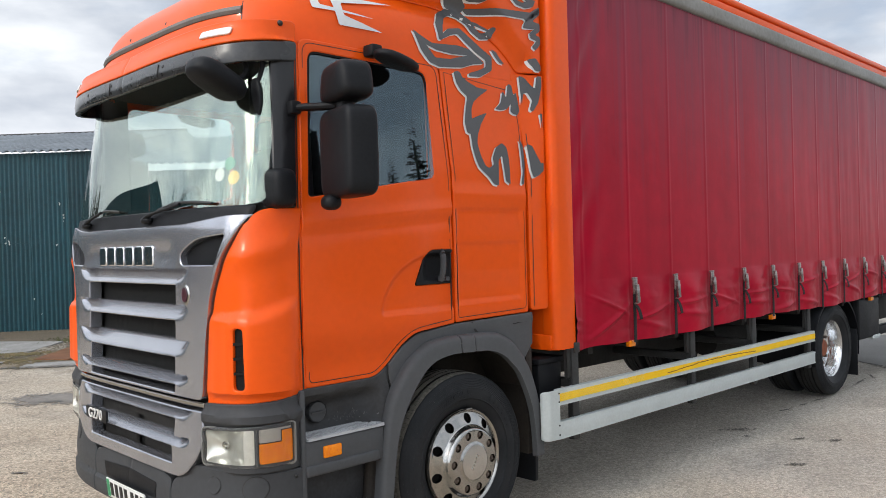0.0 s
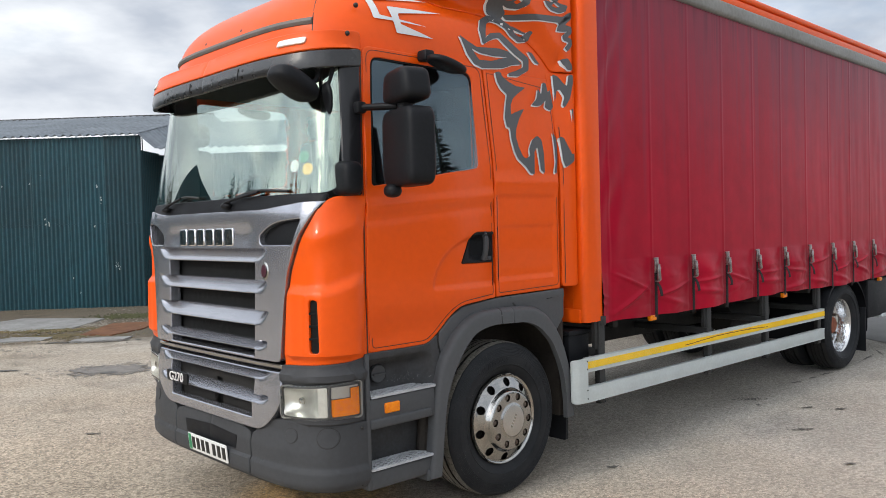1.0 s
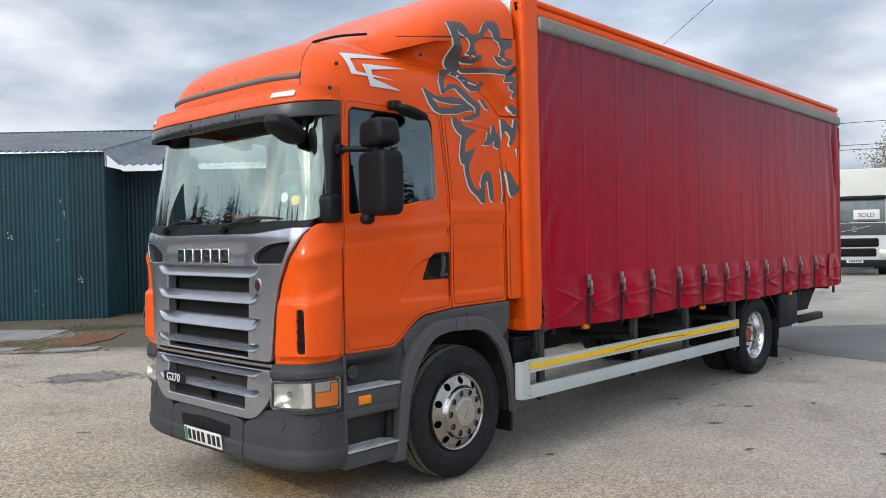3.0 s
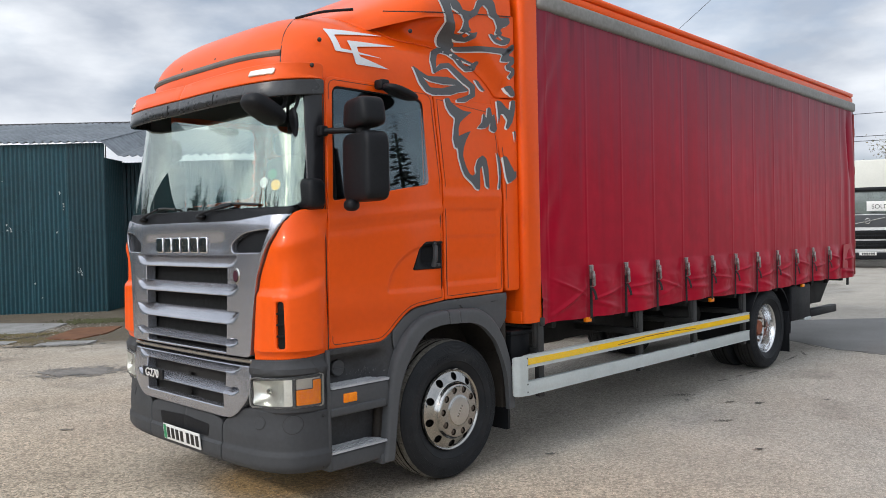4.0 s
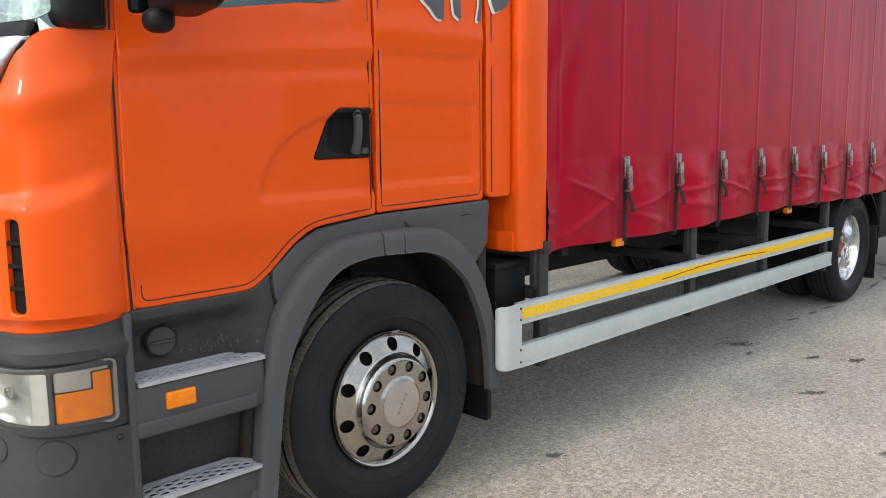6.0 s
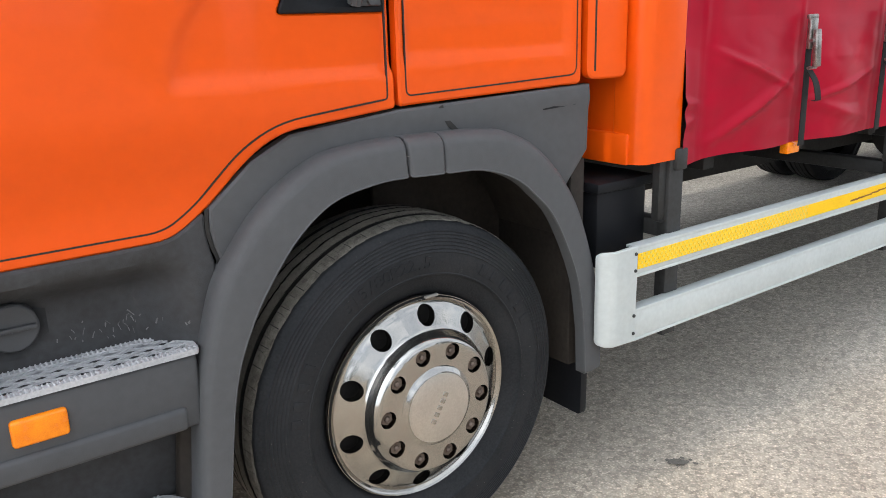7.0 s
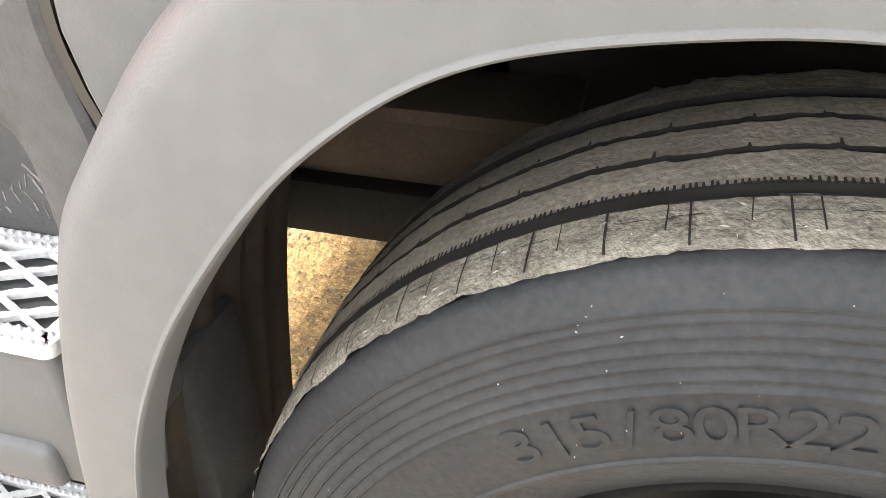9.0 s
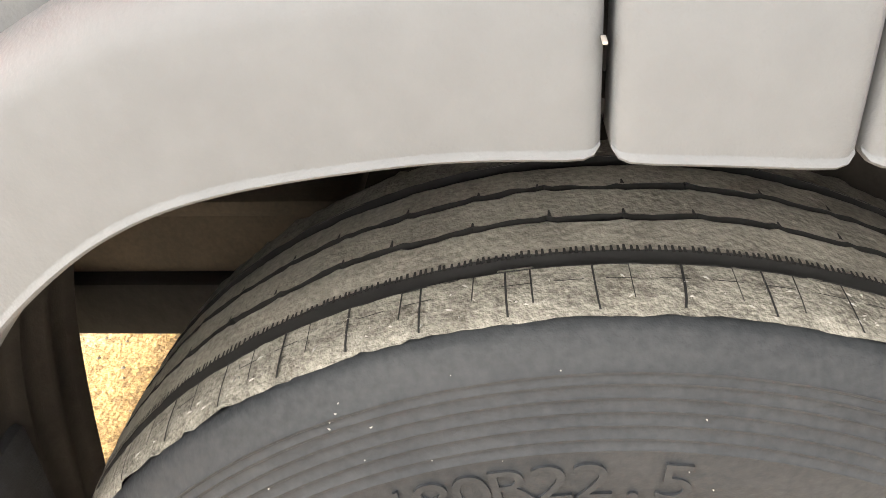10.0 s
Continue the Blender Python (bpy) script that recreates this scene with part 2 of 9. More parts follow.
def ground_material():
    m = material("worn_concrete", (0.56, 0.535, 0.493), 0.88, spots=(0.40, 0.379, 0.346), scale=0.6, fine=70, bump=0.008, bump_scale=70)
    n, l = m.node_tree.nodes, m.node_tree.links
    b = n["Principled BSDF"]
    tc = n.new("ShaderNodeTexCoord")
    # sandy gravel in front of the lorry, greyer concrete along and behind it
    no = n.new("ShaderNodeTexNoise")
    no.inputs["Scale"].default_value, no.inputs["Detail"].default_value = 0.35, 5
    l.new(tc.outputs["Object"], no.inputs["Vector"])
    sep = n.new("ShaderNodeSeparateXYZ")
    l.new(tc.outputs["Object"], sep.inputs[0])
    a = n.new("ShaderNodeMath")
    a.operation = "MULTIPLY_ADD"
    a.inputs[1].default_value = -0.12
    a.inputs[2].default_value = 0.22
    l.new(sep.outputs["X"], a.inputs[0])
    s = n.new("ShaderNodeMath")
    l.new(a.outputs[0], s.inputs[0])
    l.new(no.outputs["Fac"], s.inputs[1])
    r = n.new("ShaderNodeValToRGB")
    r.color_ramp.elements[0].position, r.color_ramp.elements[0].color = 0.4, (0.975, 0.96, 0.935, 1)
    r.color_ramp.elements[1].position, r.color_ramp.elements[1].color = 0.9, (1.09, 0.97, 0.83, 1)
    l.new(s.outputs[0], r.inputs["Fac"])
    mix = n.new("ShaderNodeMix")
    mix.data_type, mix.blend_type = "RGBA", "MULTIPLY"
    mix.inputs["Factor"].default_value = 1.0
    l.new(b.inputs["Base Color"].links[0].from_socket, mix.inputs["A"])
    l.new(r.outputs["Color"], mix.inputs["B"])
    # pale aggregate and dark specks
    v = n.new("ShaderNodeTexVoronoi")
    v.inputs["Scale"].default_value = 95
    l.new(tc.outputs["Object"], v.inputs["Vector"])
    vr = n.new("ShaderNodeValToRGB")
    vr.color_ramp.elements[0].position, vr.color_ramp.elements[0].color = 0.05, (1.45, 1.43, 1.38, 1)
    vr.color_ramp.elements[1].position, vr.color_ramp.elements[1].color = 0.5, (0.72, 0.72, 0.72, 1)
    l.new(v.outputs["Distance"], vr.inputs["Fac"])
    mix2 = n.new("ShaderNodeMix")
    mix2.data_type, mix2.blend_type = "RGBA", "MULTIPLY"
    mix2.inputs["Factor"].default_value = 0.8
    l.new(mix.outputs["Result"], mix2.inputs["A"])
    l.new(vr.outputs["Color"], mix2.inputs["B"])
    v2 = n.new("ShaderNodeTexVoronoi")
    v2.inputs["Scale"].default_value = 55
    l.new(tc.outputs["Object"], v2.inputs["Vector"])
    hs = n.new("ShaderNodeSeparateColor")
    l.new(v2.outputs["Color"], hs.inputs["Color"])
    v2r = n.new("ShaderNodeValToRGB")
    v2r.color_ramp.elements[0].position, v2r.color_ramp.elements[0].color = 0.0, (0.40, 0.385, 0.36, 1)
    v2r.color_ramp.elements[1].position, v2r.color_ramp.elements[1].color = 0.9, (1.34, 1.32, 1.28, 1)
    l.new(hs.outputs["Red"], v2r.inputs["Fac"])
    mixb = n.new("ShaderNodeMix")
    mixb.data_type, mixb.blend_type = "RGBA", "MULTIPLY"
    rough = n.new("ShaderNodeMapRange")
    rough.inputs["From Min"].default_value, rough.inputs["From Max"].default_value = 0.55, 1.1
    rough.inputs["To Min"].default_value, rough.inputs["To Max"].default_value = 0.45, 0.95
    l.new(s.outputs[0], rough.inputs["Value"])
    l.new(rough.outputs["Result"], mixb.inputs["Factor"])
    l.new(mix2.outputs["Result"], mixb.inputs["A"])
    l.new(v2r.outputs["Color"], mixb.inputs["B"])
    mid = n.new("ShaderNodeTexNoise")
    mid.inputs["Scale"].default_value, mid.inputs["Detail"].default_value = 1.3, 9.0
    mid.inputs["Roughness"].default_value = 0.7
    l.new(tc.outputs["Object"], mid.inputs["Vector"])
    mr = n.new("ShaderNodeValToRGB")
    mr.color_ramp.elements[0].position, mr.color_ramp.elements[0].color = 0.32, (0.74, 0.72, 0.69, 1)
    mr.color_ramp.elements[1].position, mr.color_ramp.elements[1].color = 0.6, (1.08, 1.07, 1.05, 1)
    l.new(mid.outputs["Fac"], mr.inputs["Fac"])
    mixc = n.new("ShaderNodeMix")
    mixc.data_type, mixc.blend_type = "RGBA", "MULTIPLY"
    mixc.inputs["Factor"].default_value = 0.45
    l.new(mixb.outputs["Result"], mixc.inputs["A"])
    l.new(mr.outputs["Color"], mixc.inputs["B"])
    # old oil and tyre marks
    st = n.new("ShaderNodeTexNoise")
    st.inputs["Scale"].default_value, st.inputs["Detail"].default_value = 0.9, 7
    l.new(tc.outputs["Object"], st.inputs["Vector"])
    sr = n.new("ShaderNodeValToRGB")
    sr.color_ramp.elements[0].position, sr.color_ramp.elements[0].color = 0.28, (0.55, 0.54, 0.53, 1)
    sr.color_ramp.elements[1].position, sr.color_ramp.elements[1].color = 0.42, (1, 1, 1, 1)
    l.new(st.outputs["Fac"], sr.inputs["Fac"])
    mix3 = n.new("ShaderNodeMix")
    mix3.data_type, mix3.blend_type = "RGBA", "MULTIPLY"
    mix3.inputs["Factor"].default_value = 0.7
    l.new(mixc.outputs["Result"], mix3.inputs["A"])
    l.new(sr.outputs["Color"], mix3.inputs["B"])
    # brown dirt towards the shed
    dv = n.new("ShaderNodeVectorMath")
    dv.operation = "DOT_PRODUCT"
    dv.inputs[1].default_value = (0.714, 0.70, 0.0)
    l.new(tc.outputs["Object"], dv.inputs[0])
    dn = n.new("ShaderNodeTexNoise")
    dn.inputs["Scale"].default_value, dn.inputs["Detail"].default_value = 1.1, 8.0
    l.new(tc.outputs["Object"], dn.inputs["Vector"])
    da = n.new("ShaderNodeMath")
    da.operation = "MULTIPLY_ADD"
    da.inputs[1].default_value = 3.4
    l.new(dn.outputs["Fac"], da.inputs[0])
    l.new(dv.outputs["Value"], da.inputs[2])
    dr = n.new("ShaderNodeMapRange")
    dr.inputs["From Min"].default_value, dr.inputs["From Max"].default_value = 8.8, 10.0
    l.new(da.outputs[0], dr.inputs["Value"])
    sx = n.new("ShaderNodeMapRange")
    sx.inputs["From Min"].default_value, sx.inputs["From Max"].default_value = 7.0, 5.0
    l.new(sep.outputs["X"], sx.inputs["Value"])
    df = n.new("ShaderNodeMath")
    df.operation = "MULTIPLY"
    l.new(dr.outputs["Result"], df.inputs[0])
    l.new(sx.outputs["Result"], df.inputs[1])
    mix4 = n.new("ShaderNodeMix")
    mix4.data_type, mix4.blend_type = "RGBA", "MULTIPLY"
    mix4.inputs["B"].default_value = (0.30, 0.27, 0.22, 1)
    l.new(df.outputs[0], mix4.inputs["Factor"])
    l.new(mix3.outputs["Result"], mix4.inputs["A"])
    # sandy patch under the cab; the warm sunlight there is put into its yellow
    away = n.new("ShaderNodeVectorMath")
    away.operation = "DISTANCE"
    away.inputs[1].default_value = (-0.80, 1.05, 0.0)
    l.new(tc.outputs["Object"], away.inputs[0])
    warm_sand = n.new("ShaderNodeMapRange")
    warm_sand.inputs["From Min"].default_value, warm_sand.inputs["From Max"].default_value = 0.64, 0.36
    l.new(away.outputs["Value"], warm_sand.inputs["Value"])
    mix5 = n.new("ShaderNodeMix")
    mix5.data_type, mix5.blend_type = "RGBA", "MULTIPLY"
    mix5.inputs["B"].default_value = (1.10, 0.87, 0.53, 1)
    l.new(warm_sand.outputs["Result"], mix5.inputs["Factor"])
    l.new(mix4.outputs["Result"], mix5.inputs["A"])
    l.new(mix5.outputs["Result"], b.inputs["Base Color"])
    return m


GROUND = ground_material()

# ---- building helpers ----


def part(name, bm, mat, parent=None, label="", m=None, smooth=True, angle=35):
    """One mesh object from a bmesh (or mesh data), under a thing or under a part."""
    if isinstance(bm, bpy.types.Mesh):
        me = bm
    else:
        bmesh.ops.recalc_face_normals(bm, faces=bm.faces)
        me = bpy.data.meshes.new(name)
        bm.to_mesh(me)
        bm.free()
        for mt in mat if isinstance(mat, (list, tuple)) else [mat]:
            me.materials.append(mt)
        if smooth:
            me.shade_smooth()
            me.set_sharp_from_angle(angle=radians(angle))
    ob = new(name, me)
    if m is not None:
        ob.matrix_world = m
    if parent is not None:
        ob.parent = parent
    if label:
        tagged(ob, label)
    return ob


def empty(name, label, category, group="", kind=""):
    return tagged(new(name), label, category, group, kind)


def box(bm, x0, x1, y0, y1, z0, z1, r=0.0, seg=2, m=None):
    g = bmesh.ops.create_cube(bm, size=1.0)
    vs = g["verts"]
    for v in vs:
        v.co = Vector((x0 + (v.co.x + 0.5) * (x1 - x0), y0 + (v.co.y + 0.5) * (y1 - y0), z0 + (v.co.z + 0.5) * (z1 - z0)))
        if m is not None:
            v.co = m @ v.co
    if r:
        es = list({e for v in vs for e in v.link_edges})
        bmesh.ops.bevel(bm, geom=es, offset=r, segments=seg, profile=0.5, affect="EDGES")
    return bm


def boxed(*a, **k):
    return box(bmesh.new(), *a, **k)


def tube(bm, pts, r, sides=8, closed=False, flat=1.0):
    """A round or flattened bar along points."""
    pts = [Vector(p) for p in pts]
    rings = []
    n = len(pts)
    for i, p in enumerate(pts):
        a = pts[(i - 1) % n] if closed or i else pts[0]
        b = pts[(i + 1) % n] if closed or i < n - 1 else pts[-1]
        t = (b - a).normalized()
        up = Vector((0, 0, 1)) if abs(t.z) < 0.9 else Vector((0, 1, 0))
        s = t.cross(up).normalized()
        u = s.cross(t)
        rad = r[i] if isinstance(r, (list, tuple)) else r
        rings.append([bm.verts.new(p + rad * (math.cos(2 * math.pi * k / sides) * s + flat * math.sin(2 * math.pi * k / sides) * u)) for k in range(sides)])
    for i in range(n if closed else n - 1):
        a, b = rings[i], rings[(i + 1) % n]
        for k in range(sides):
            bm.faces.new((a[k], a[(k + 1) % sides], b[(k + 1) % sides], b[k]))
    if not closed:
        bm.faces.new(rings[0][::-1])
        bm.faces.new(rings[-1])
    return bm


def smooth_line(pts, n=6):
    """Points on a rounded line through pts."""
    pts = [Vector(p) for p in pts]
    out = []
    for i in range(len(pts) - 1):
        p0, p1, p2, p3 = pts[max(i - 1, 0)], pts[i], pts[i + 1], pts[min(i + 2, len(pts) - 1)]
        for k in range(n):
            t = k / n
            out.append(0.5 * (2 * p1 + (p2 - p0) * t + (2 * p0 - 5 * p1 + 4 * p2 - p3) * t * t + (3 * p1 - p0 - 3 * p2 + p3) * t ** 3))
    out.append(pts[-1])
    return out


def lathe(bm, profile, n=72, axis_y=True, wobble=None):
    """Turns (y, r) about the y axis; closed=False ends stay open."""
    rings = []
    for y, r in profile:
        ring = []
        for k in range(n):
            a = 2 * math.pi * k / n
            yy = y + (wobble(a, y, r) if wobble else 0.0)
            ring.append(bm.verts.new((r * math.cos(a), yy, r * math.sin(a))))
        rings.append(ring)
    for a, b in zip(rings, rings[1:]):
        for k in range(n):
            bm.faces.new((a[k], a[(k + 1) % n], b[(k + 1) % n], b[k]))
    return rings


def rounded(pts, r=0.05, seg=5):
    """A closed outline with rounded corners; a corner may be (u, w, radius)."""
    out = []
    n = len(pts)
    for i in range(n):
        p = Vector(pts[i][:2])
        rad = pts[i][2] if len(pts[i]) > 2 else r
        a, b = Vector(pts[i - 1][:2]) - p, Vector(pts[(i + 1) % n][:2]) - p
        cut = min(rad, a.length * 0.48, b.length * 0.48)
        if cut < 1e-4:
            out.append(tuple(p))
            continue
        s, e = p + a.normalized() * cut, p + b.normalized() * cut
        for k in range(seg + 1):
            t = k / seg
            out.append(tuple((1 - t) ** 2 * s + 2 * t * (1 - t) * p + t * t * e))
    return out


def patch(outline, f, cell=0.05, depth=0.012, edge=0.006, holes=(), disp=None, off=0.0, bm=None):
    """A panel: an outline in chart coordinates, with holes, cut into cells, its rim rounded and turned in, laid on the surface f(u, w) -> place, normal."""
    own = bmesh.new()
    for loop in (outline, *holes):
        vs = [own.verts.new((p[0], p[1], 0)) for p in loop]
        for a, b in zip(vs, vs[1:] + vs[:1]):
            own.edges.new((a, b))
    bmesh.ops.triangle_fill(own, edges=own.edges[:], use_beauty=True)
    if edge:
        for v in own.verts:
            v.co.z = 0
        r = bmesh.ops.inset_region(own, faces=own.faces[:], thickness=edge, use_even_offset=True, use_boundary=True)
        rim = {v for e in own.edges if e.is_boundary for v in e.verts}
        for v in rim:
            v.co.z = -edge * 0.8
    if cell:
        lo = [min(v.co[k] for v in own.verts) for k in (0, 1)]
        hi = [max(v.co[k] for v in own.verts) for k in (0, 1)]
        for k in (0, 1):
            c = lo[k] + cell
            while c < hi[k] - cell * 0.3:
                no = (1, 0, 0) if k == 0 else (0, 1, 0)
                co = (c, 0, 0) if k == 0 else (0, c, 0)
                bmesh.ops.bisect_plane(own, geom=own.verts[:] + own.edges[:] + own.faces[:], plane_co=co, plane_no=no, dist=1e-5)
                c += cell
    if depth:
        es = [e for e in own.edges if e.is_boundary]
        g = bmesh.ops.extrude_edge_only(own, edges=es)
        for v in g["geom"]:
            if isinstance(v, bmesh.types.BMVert):
                v.co.z = -depth
    for v in own.verts:
        u, w, d = v.co
        p, nn = f(u, w)
        d += off + (disp(u, w) if disp else 0.0)
        v.co = p + nn * d
    if bm is None:
        return own
    me = bpy.data.meshes.new("tmp")
    own.to_mesh(me)
    own.free()
    bm.from_mesh(me)
    bpy.data.meshes.remove(me)
    return bm


def pane(outline, f, cell=0.1, off=0.0, thick=0.004):
    """A sheet of glass with two faces."""
    bm = patch(outline, f, cell, 0, 0, off=off)
    faces, rim = bm.faces[:], [e for e in bm.edges if e.is_boundary]
    bmesh.ops.recalc_face_normals(bm, faces=faces)
    bm.normal_update()
    back = {v: bm.verts.new(v.co - v.normal * thick) for v in bm.verts[:]}
    for face in faces:
        bm.faces.new([back[v] for v in reversed(face.verts)])
    for e in rim:
        loop = e.link_loops[0]
        a, b = loop.vert, loop.link_loop_next.vert
        bm.faces.new((b, a, back[a], back[b]))
    return bm


def strip(pts, f, w, off=0.001, bm=None):
    """A narrow flat line on a surface, with a little thickness."""
    bm = bm or bmesh.new()
    pts = [Vector(p[:2]) for p in pts]
    rows = []
    for i, p in enumerate(pts):
        t = (pts[min(i + 1, len(pts) - 1)] - pts[max(i - 1, 0)]).normalized()
        s = Vector((-t.y, t.x)) * w / 2
        row = []
        for q, d in ((p + s, -0.004), (p + s, off), (p - s, off), (p - s, -0.004)):
            pl, nn = f(*q)
            row.append(bm.verts.new(pl + nn * d))
        rows.append(row)
    for a, b in zip(rows, rows[1:]):
        for k in range(3):
            bm.faces.new((a[k], a[k + 1], b[k + 1], b[k]))
    return bm


def lerp(table, t):
    if t <= table[0][0]:
        return table[0][1]
    for (a, x), (b, y) in zip(table, table[1:]):
        if t <= b:
            s = (t - a) / (b - a)
            return x + (y - x) * s
    return table[-1][1]


# ---- the cab's surface ----
MID = 1.215                 # the lorry's middle, across
X0 = -0.95                  # where the flat side begins to round into the front
NOSE = [(0.9, -1.475), (1.88, -1.455), (1.97, -1.44), (2.66, -1.335), (2.80, -1.345), (3.0, -1.32)]
HALF = [(0.9, 1.115), (2.2, 1.115), (2.8, 1.10), (3.3, 1.06)]
POWER = [(0.9, 5.0), (1.75, 5.0), (1.98, 4.2), (3.0, 4.0)]


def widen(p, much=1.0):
    """The cab's flanks swell below the windows, most of all ahead of the door handle. Points shift along the early
    camera's sight lines to fit its view.
    """
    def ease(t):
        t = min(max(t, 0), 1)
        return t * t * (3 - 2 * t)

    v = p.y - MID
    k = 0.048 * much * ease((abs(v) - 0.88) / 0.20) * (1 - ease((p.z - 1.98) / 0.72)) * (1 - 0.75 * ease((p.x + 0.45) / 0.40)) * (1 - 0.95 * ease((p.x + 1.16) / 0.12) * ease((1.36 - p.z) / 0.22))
    # the offsets 4.4, 4.2 and 1.84 follow rays from the early camera
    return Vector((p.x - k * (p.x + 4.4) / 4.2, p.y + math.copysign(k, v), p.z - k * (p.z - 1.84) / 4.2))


def normal_of(f, u, w, side):
    h = 1e-3
    a, b = f(u + h, w) - f(u - h, w), f(u, w + h) - f(u, w - h)
    n = a.cross(b)
    n = n.normalized() if n.length > 1e-12 else Vector((0, -1, 0))
    return n if n.dot(side) > 0 else -n


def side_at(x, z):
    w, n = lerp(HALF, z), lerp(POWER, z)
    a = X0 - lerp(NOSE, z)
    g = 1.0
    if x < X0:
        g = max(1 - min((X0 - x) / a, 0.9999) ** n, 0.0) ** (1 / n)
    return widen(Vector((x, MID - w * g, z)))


def side(x, z):
    return side_at(x, z), normal_of(side_at, x, z, Vector((-0.3, -1, 0)))


def far(x, z):
    p, n = side(x, z)
    return Vector((p.x, 2 * MID - p.y, p.z)), Vector((n.x, -n.y, n.z))


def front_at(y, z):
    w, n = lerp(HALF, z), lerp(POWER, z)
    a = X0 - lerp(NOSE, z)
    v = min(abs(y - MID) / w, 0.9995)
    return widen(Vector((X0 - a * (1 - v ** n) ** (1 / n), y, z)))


def front(y, z):
    return front_at(y, z), normal_of(front_at, y, z, Vector((-1, 0, 0)))


def corner_table():
    """Arc length round the near front corner, from the door's seam to the grille, against the plan's angle."""
    w, n, a = 1.115, 5.0, 0.515
    rows, s, last = [], 0.0, None
    for k in range(401):
        th = math.pi / 2 * (1 - k / 400)
        p = Vector((X0 - a * math.cos(th) ** (2 / n), MID - w * math.sin(th) ** (2 / n)))
        if last is not None:
            s += (p - last).length
        rows.append((s, th))
        last = p
    return rows


CORNER = corner_table()


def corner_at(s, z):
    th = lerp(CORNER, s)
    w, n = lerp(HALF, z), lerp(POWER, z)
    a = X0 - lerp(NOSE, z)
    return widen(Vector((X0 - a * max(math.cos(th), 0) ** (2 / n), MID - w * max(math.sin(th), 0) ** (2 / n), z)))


def corner(s, z):
    return corner_at(s, z), normal_of(corner_at, s, z, Vector((-1, -1, 0)))


def corner_s(x=None, y=None):
    """The arc length at which the corner reaches a given x or y, at the height of the grille."""
    for s, th in CORNER:
        px, py = X0 - 0.515 * math.cos(th) ** 0.4, MID - 1.115 * math.sin(th) ** 0.4
        if (x is not None and px <= x) or (y is not None and py >= y):
            return s
    return CORNER[-1][0]


def plane_y(y0):
    return lambda x, z: (Vector((x, y0, z)), Vector((0, -1, 0)))


def mirrored(bm):
    """The same part on the lorry's other side."""
    for v in bm.verts:
        v.co.y = 2 * MID - v.co.y
    bmesh.ops.reverse_faces(bm, faces=bm.faces[:])
    return bm
# ---- ground ----


def ground_z(x, y):
    """The yard rises a little towards the lorry's tail."""
    t = min(max(x / 6.0, 0.0), 1.0)
    return 0.085 * t * t * (3 - 2 * t)


def build_ground():
    bm = bmesh.new()
    xs = [-600, -120, -30, -12] + [-8 + 0.5 * k for k in range(57)] + [30, 45, 120, 600]
    ys = [-600, -120, -30, -10] + [-6 + 0.75 * k for k in range(33)] + [26, 45, 120, 600]
    grid = [[bm.verts.new((x, y, ground_z(x, y) + (0.006 * noise.noise((x * 0.8, y * 0.8, 0)) if abs(x) < 25 and abs(y) < 25 else 0))) for y in ys] for x in xs]
    for i in range(len(xs) - 1):
        for j in range(len(ys) - 1):
            bm.faces.new((grid[i][j], grid[i + 1][j], grid[i + 1][j + 1], grid[i][j + 1]))
    return tagged(part("ground", bm, GROUND, angle=80), "pale worn concrete and gravel yard with stains", "ground", kind="structure")


build_ground()

# ---- the lorry ----
lorry = empty("curtainside_lorry", "orange sleeper-cab lorry with dark red curtain-sided body, parked", "lorry")

S_SEAM = corner_s(x=-1.074)
S_GRILLE = corner_s(y=0.40)


def door_outline():
    return rounded([(-1.068, 1.075, 0.03), (-0.627, 1.077, 0.06), (-0.557, 1.121, 0.05), (-0.43, 1.229, 0.08), (-0.33, 1.284, 0.1), (-0.022, 1.312, 0.01), (-0.022, 2.17, 0), (-0.088, 2.815, 0.06), (-1.045, 2.825, 0.06)], 0.04)


WINDOW = rounded([(-1.012, 2.025, 0.03), (-0.183, 2.15, 0.04), (-0.183, 2.755, 0.07), (-0.99, 2.768, 0.06)], 0.05)


HANDLE = rounded([(-0.305, 1.545, 0.012), (-0.034, 1.545, 0.01), (-0.034, 1.742, 0.012), (-0.215, 1.742, 0.05)], 0.02)


def door_relief(x, z):
    # the belt crease rises a little towards the rear
    belt = 1.938 + 0.075 * (x + 0.09)
    d = 0.009 * math.exp(-((z - belt - 0.034) / 0.040) ** 2) - 0.006 * math.exp(-((z - belt + 0.030) / 0.034) ** 2)
    # the scoop that runs forward from the handle
    def ease(t):
        t = min(max(t, 0), 1)
        return t * t * (3 - 2 * t)

    q = math.hypot(min(x + 0.099, 0) / 0.475, max(z - 1.399, 0) / 0.337)
    d -= 0.018 * ease((1 - q) / 0.09) * ease((z - 1.390) / 0.03)
    return d


def flat_pane(x, z):
    """The door glass is flat; it leans in with the upper door."""
    lo, hi = side(-0.5, 2.15)[0], side(-0.5, 2.72)[0]
    lean = (hi.y - lo.y) / (hi.z - lo.z)
    return Vector((x, lo.y + lean * (z - lo.z), z)), Vector((0, -1, lean)).normalized()


